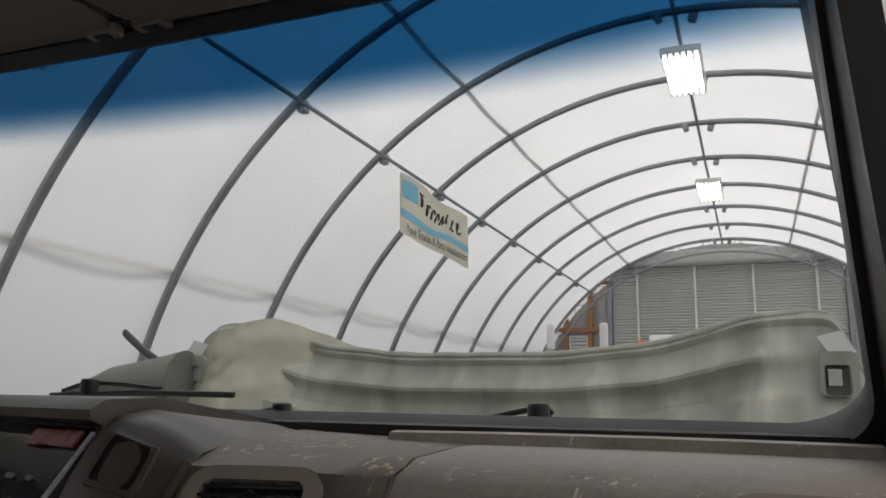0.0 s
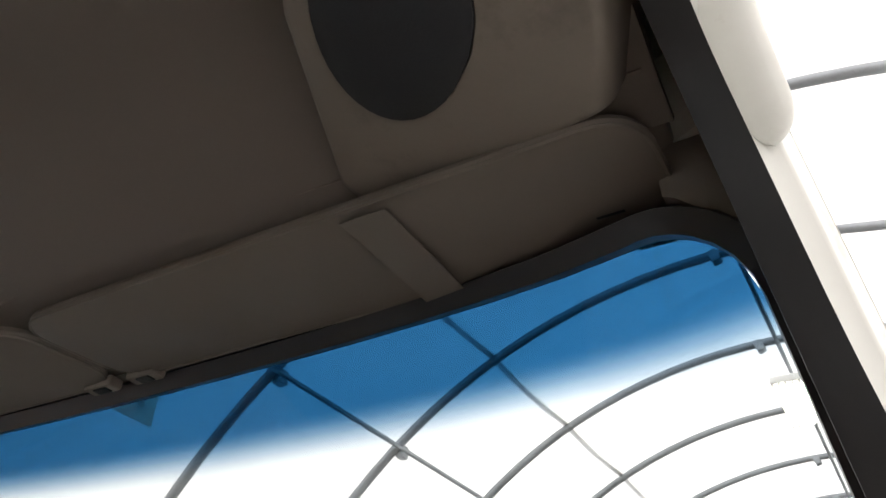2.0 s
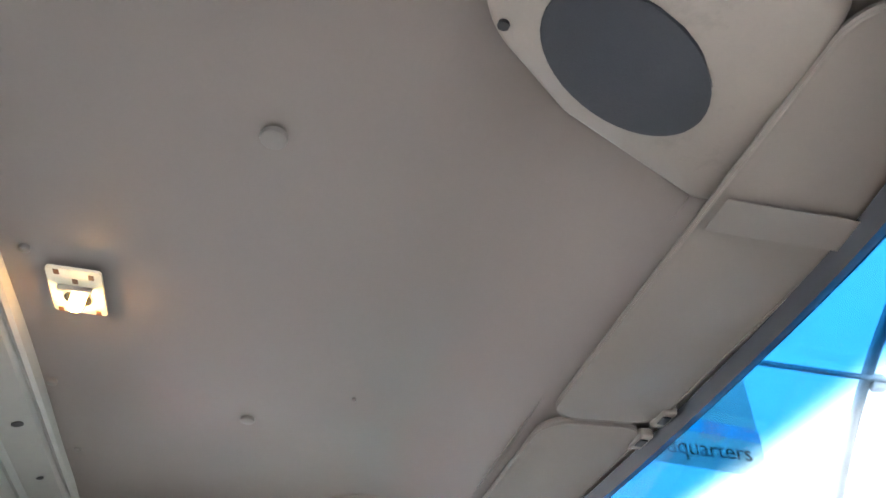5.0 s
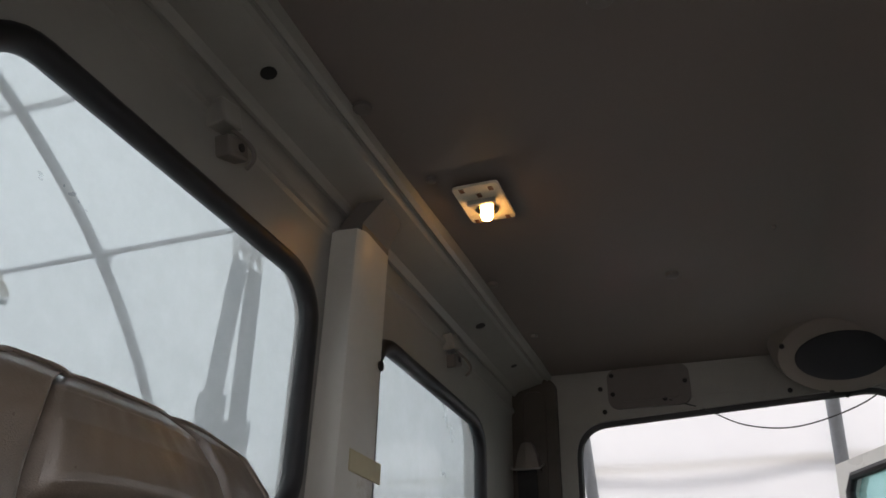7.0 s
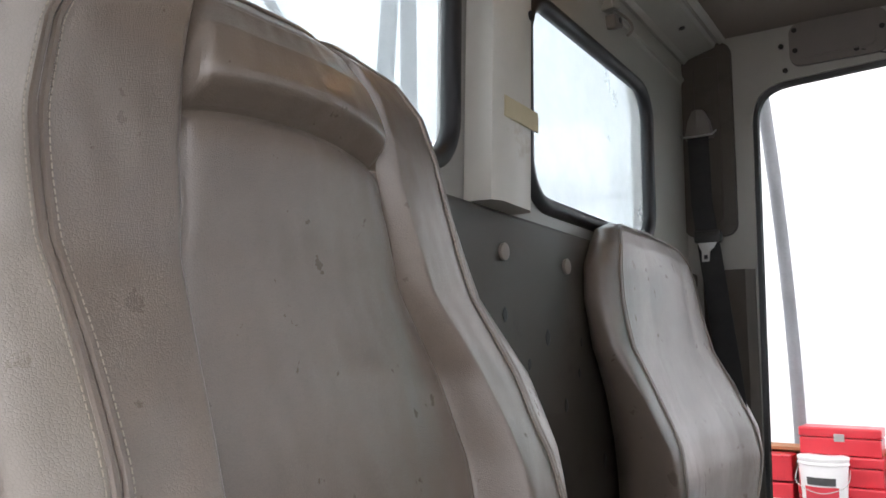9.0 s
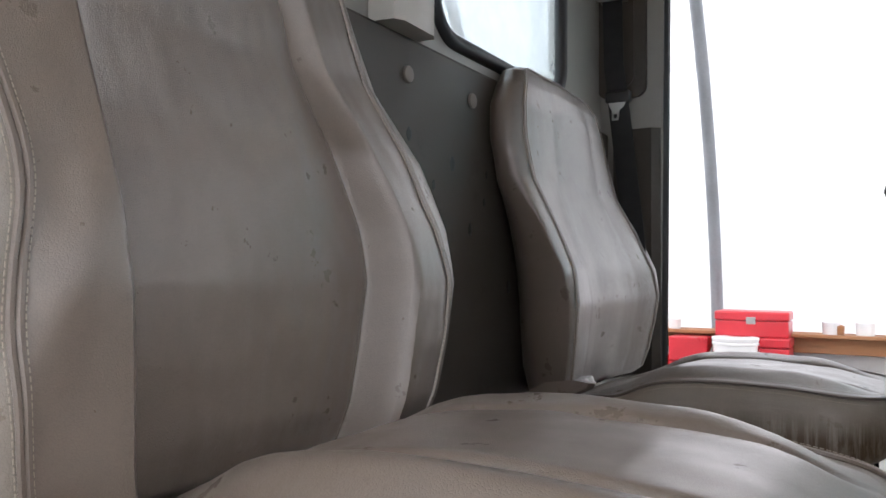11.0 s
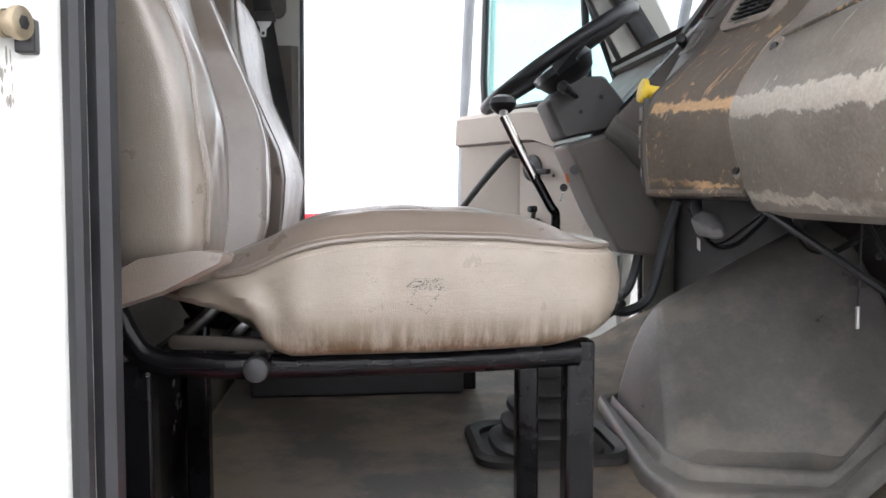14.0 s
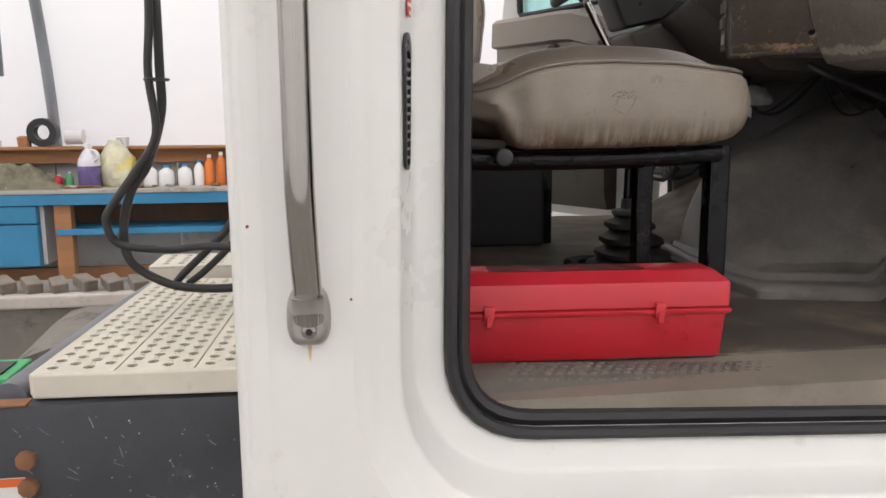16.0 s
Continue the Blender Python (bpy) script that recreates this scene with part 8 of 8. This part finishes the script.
part("bag_skin", loft([[Vector((-4.6 + 0.12 * q * math.cos(a) * (1 + 0.25 * math.sin(3 * a + k)), -1.90 + 0.15 * q * math.sin(a) * (1 + 0.2 * math.cos(4 * a + 2 * k)), T + h)) for a in [6.28 * i / 18 for i in range(18)]] for k, (q, h) in enumerate(((0.8, 0.0), (1.0, 0.07), (0.95, 0.15), (0.8, 0.22), (0.55, 0.30), (0.3, 0.36)))]), surface("pale_yellow_bag", (0.66, 0.64, 0.48), 0.3, 0, 0.2, 9, 40, 0.4, 0.006, ((0.72, 0.58, 0.06), 0.5, 7)), bag, smooth=True)
tarp = thing("folded_tarp", "heap of dirty camouflage tarp and tools on the bench", "tarp", (-4.6, -2.6, T))
part("crumpled_cloth", sheet(lambda u, v: Vector((-4.75 + 0.40 * v, -3.4 + 1.15 * u, T + max(0.004, (0.24 * math.sin(3.14 * u) ** 0.6 * math.sin(3.14 * v) ** 0.7) * (0.7 + 0.6 * noise.noise(Vector((u * 9, v * 5, 2))))))), 60, 24), surface("drab_cloth", (0.20, 0.19, 0.13), 0.85, 0, 0.4, 9, 60, 0.4, 0.004, ((0.08, 0.08, 0.05), 0.4, 7)), tarp, smooth=True)
for k in range(14):
    y = random.uniform(-3.3, -0.9)
    tl = thing("hand_tool", "small dark hand tool lying on the bench", "tool", (-4.42, y, T), "bench tools")
    part("shaft", tube([(-4.42 + random.uniform(-0.06, 0.06), y, T + 0.012), (-4.40 + random.uniform(-0.05, 0.05), y + random.uniform(0.06, 0.2), T + 0.014)], random.uniform(0.006, 0.014), 6), STEEL if k % 2 else RUST, tl, smooth=True)
tape = thing("tape_roll", "roll of black tape standing on the ledge", "tape roll", (-4.7, -2.45, 0.222))
part("roll", loft([[Vector((-4.72 + x, -2.46 + r * math.cos(a), 0.335 + r * math.sin(a))) for a in [6.28318 * i / 24 for i in range(24)]] for x, r in ((-0.05, 0.06), (-0.05, 0.11), (0.05, 0.11), (0.05, 0.06))], loop=True), BLACKPLASTIC, tape, smooth=True)
part("core", disc((-4.74, -2.30, 0.30), (0, 1, 0), 0.06, 0.13, 16), PALEWALL, tape, smooth=True)
for k in range(9):
    y = random.uniform(-2.9, -0.8) if k < 6 else random.uniform(-0.2, 0.5)
    s_ = random.uniform(0.03, 0.06)
    c = thing("ledge_clutter", "small pale container on the timber ledge", "container", (-4.72, y, 0.222), "ledge clutter")
    part("tub", loft([[Vector((-4.72 + q * math.cos(a), y + q * math.sin(a), 0.222 + h)) for a in [6.28 * i / 12 for i in range(12)]] for q, h in ((s_ * 0.9, 0), (s_, s_ * 1.4), (s_ * 0.5, s_ * 1.6))]), (WHITEPLASTIC, PALEWALL, WOOD)[k % 3], c, smooth=True)

# red tool chests and a bucket beyond the driver door
table = thing("side_table", "blue steel table with tool boxes beside the wall", "table", (-4.5, -0.4, GROUND))
part("top", box((-4.78, -0.95, -0.19), (-4.30, 0.10, -0.155), 0.006), BLUE, table)
for x in (-4.74, -4.36):
    for y in (-0.9, 0.05):
        part("leg", box((x - 0.025, y - 0.025, GROUND), (x + 0.025, y + 0.025, -0.19), 0.004), BLUE, table)
for k, (z0, z1, y0, y1, x1) in enumerate(((-0.155, 0.02, -0.62, -0.14, -4.42), (0.022, 0.20, -0.62, -0.15, -4.44), (0.202, 0.37, -0.61, -0.155, -4.46))):
    ch = thing("tool_chest", "red steel tool box stacked on the side table", "toolbox", (-4.6, -0.38, z0), "stacked tool boxes")
    part("case", box((-4.72, y0, z0), (x1, y1, z0 + 0.62 * (z1 - z0)), 0.008), RED, ch)
    part("lid", box((-4.725, y0 - 0.005, z0 + 0.64 * (z1 - z0)), (x1 + 0.005, y1 + 0.005, z1), 0.012), RED, ch)
    part("latch", box((x1, (y0 + y1) / 2 - 0.03, z0 + 0.5 * (z1 - z0)), (x1 + 0.012, (y0 + y1) / 2 + 0.03, z0 + 0.78 * (z1 - z0)), 0.003), STEEL, ch)
for z0 in (-0.155, 0.02):
    ch = thing("red_crate", "small red box beside the stacked tool boxes", "box", (-4.5, -0.78, z0), "red boxes")
    part("case", box((-4.66, -0.92, z0), (-4.46, -0.66, z0 + 0.165), 0.01), RED, ch)
bk = thing("bucket", "white plastic bucket with a red and white label", "bucket", (-4.34, -0.46, -0.155))
part("pail", loft([[Vector((-4.36 + q * math.cos(a), -0.465 + q * math.sin(a), -0.155 + h)) for a in [6.28318 * i / 32 for i in range(32)]] for q, h in ((0.115, 0), (0.120, 0.005), (0.138, 0.31), (0.146, 0.315), (0.146, 0.325), (0.138, 0.33), (0.147, 0.345), (0.147, 0.358), (0.135, 0.362), (0.10, 0.355))]), WHITEPLASTIC, bk, smooth=True)
part("red_label", sheet(lambda u, v: Vector((-4.36 + (0.1265 + 0.0085 * v) * math.cos(-0.75 + 1.5 * u), -0.465 + (0.1265 + 0.0085 * v) * math.sin(-0.75 + 1.5 * u), -0.115 + 0.15 * v)), 16, 2), surface("label_red", (0.6, 0.04, 0.06), 0.5), bk)
part("label_bar", sheet(lambda u, v: Vector((-4.36 + (0.1385 + 0.003 * v) * math.cos(-0.6 + 1.2 * u), -0.465 + (0.1385 + 0.003 * v) * math.sin(-0.6 + 1.2 * u), 0.045 + 0.045 * v)), 12, 1), LABELDARK, bk)
part("label_mark", sheet(lambda u, v: Vector((-4.36 + 0.1335 * math.cos(-0.1 + 0.6 * u), -0.465 + 0.1335 * math.sin(-0.1 + 0.6 * u), -0.06 + 0.03 * v)), 6, 1), WHITEPLASTIC, bk)
part("bail", tube(smooth_path([(-4.36, -0.61, 0.13), (-4.24, -0.60, 0.05), (-4.215, -0.465, 0.0), (-4.24, -0.33, 0.05), (-4.36, -0.32, 0.13)], 5), 0.003, 6), STEEL, bk)
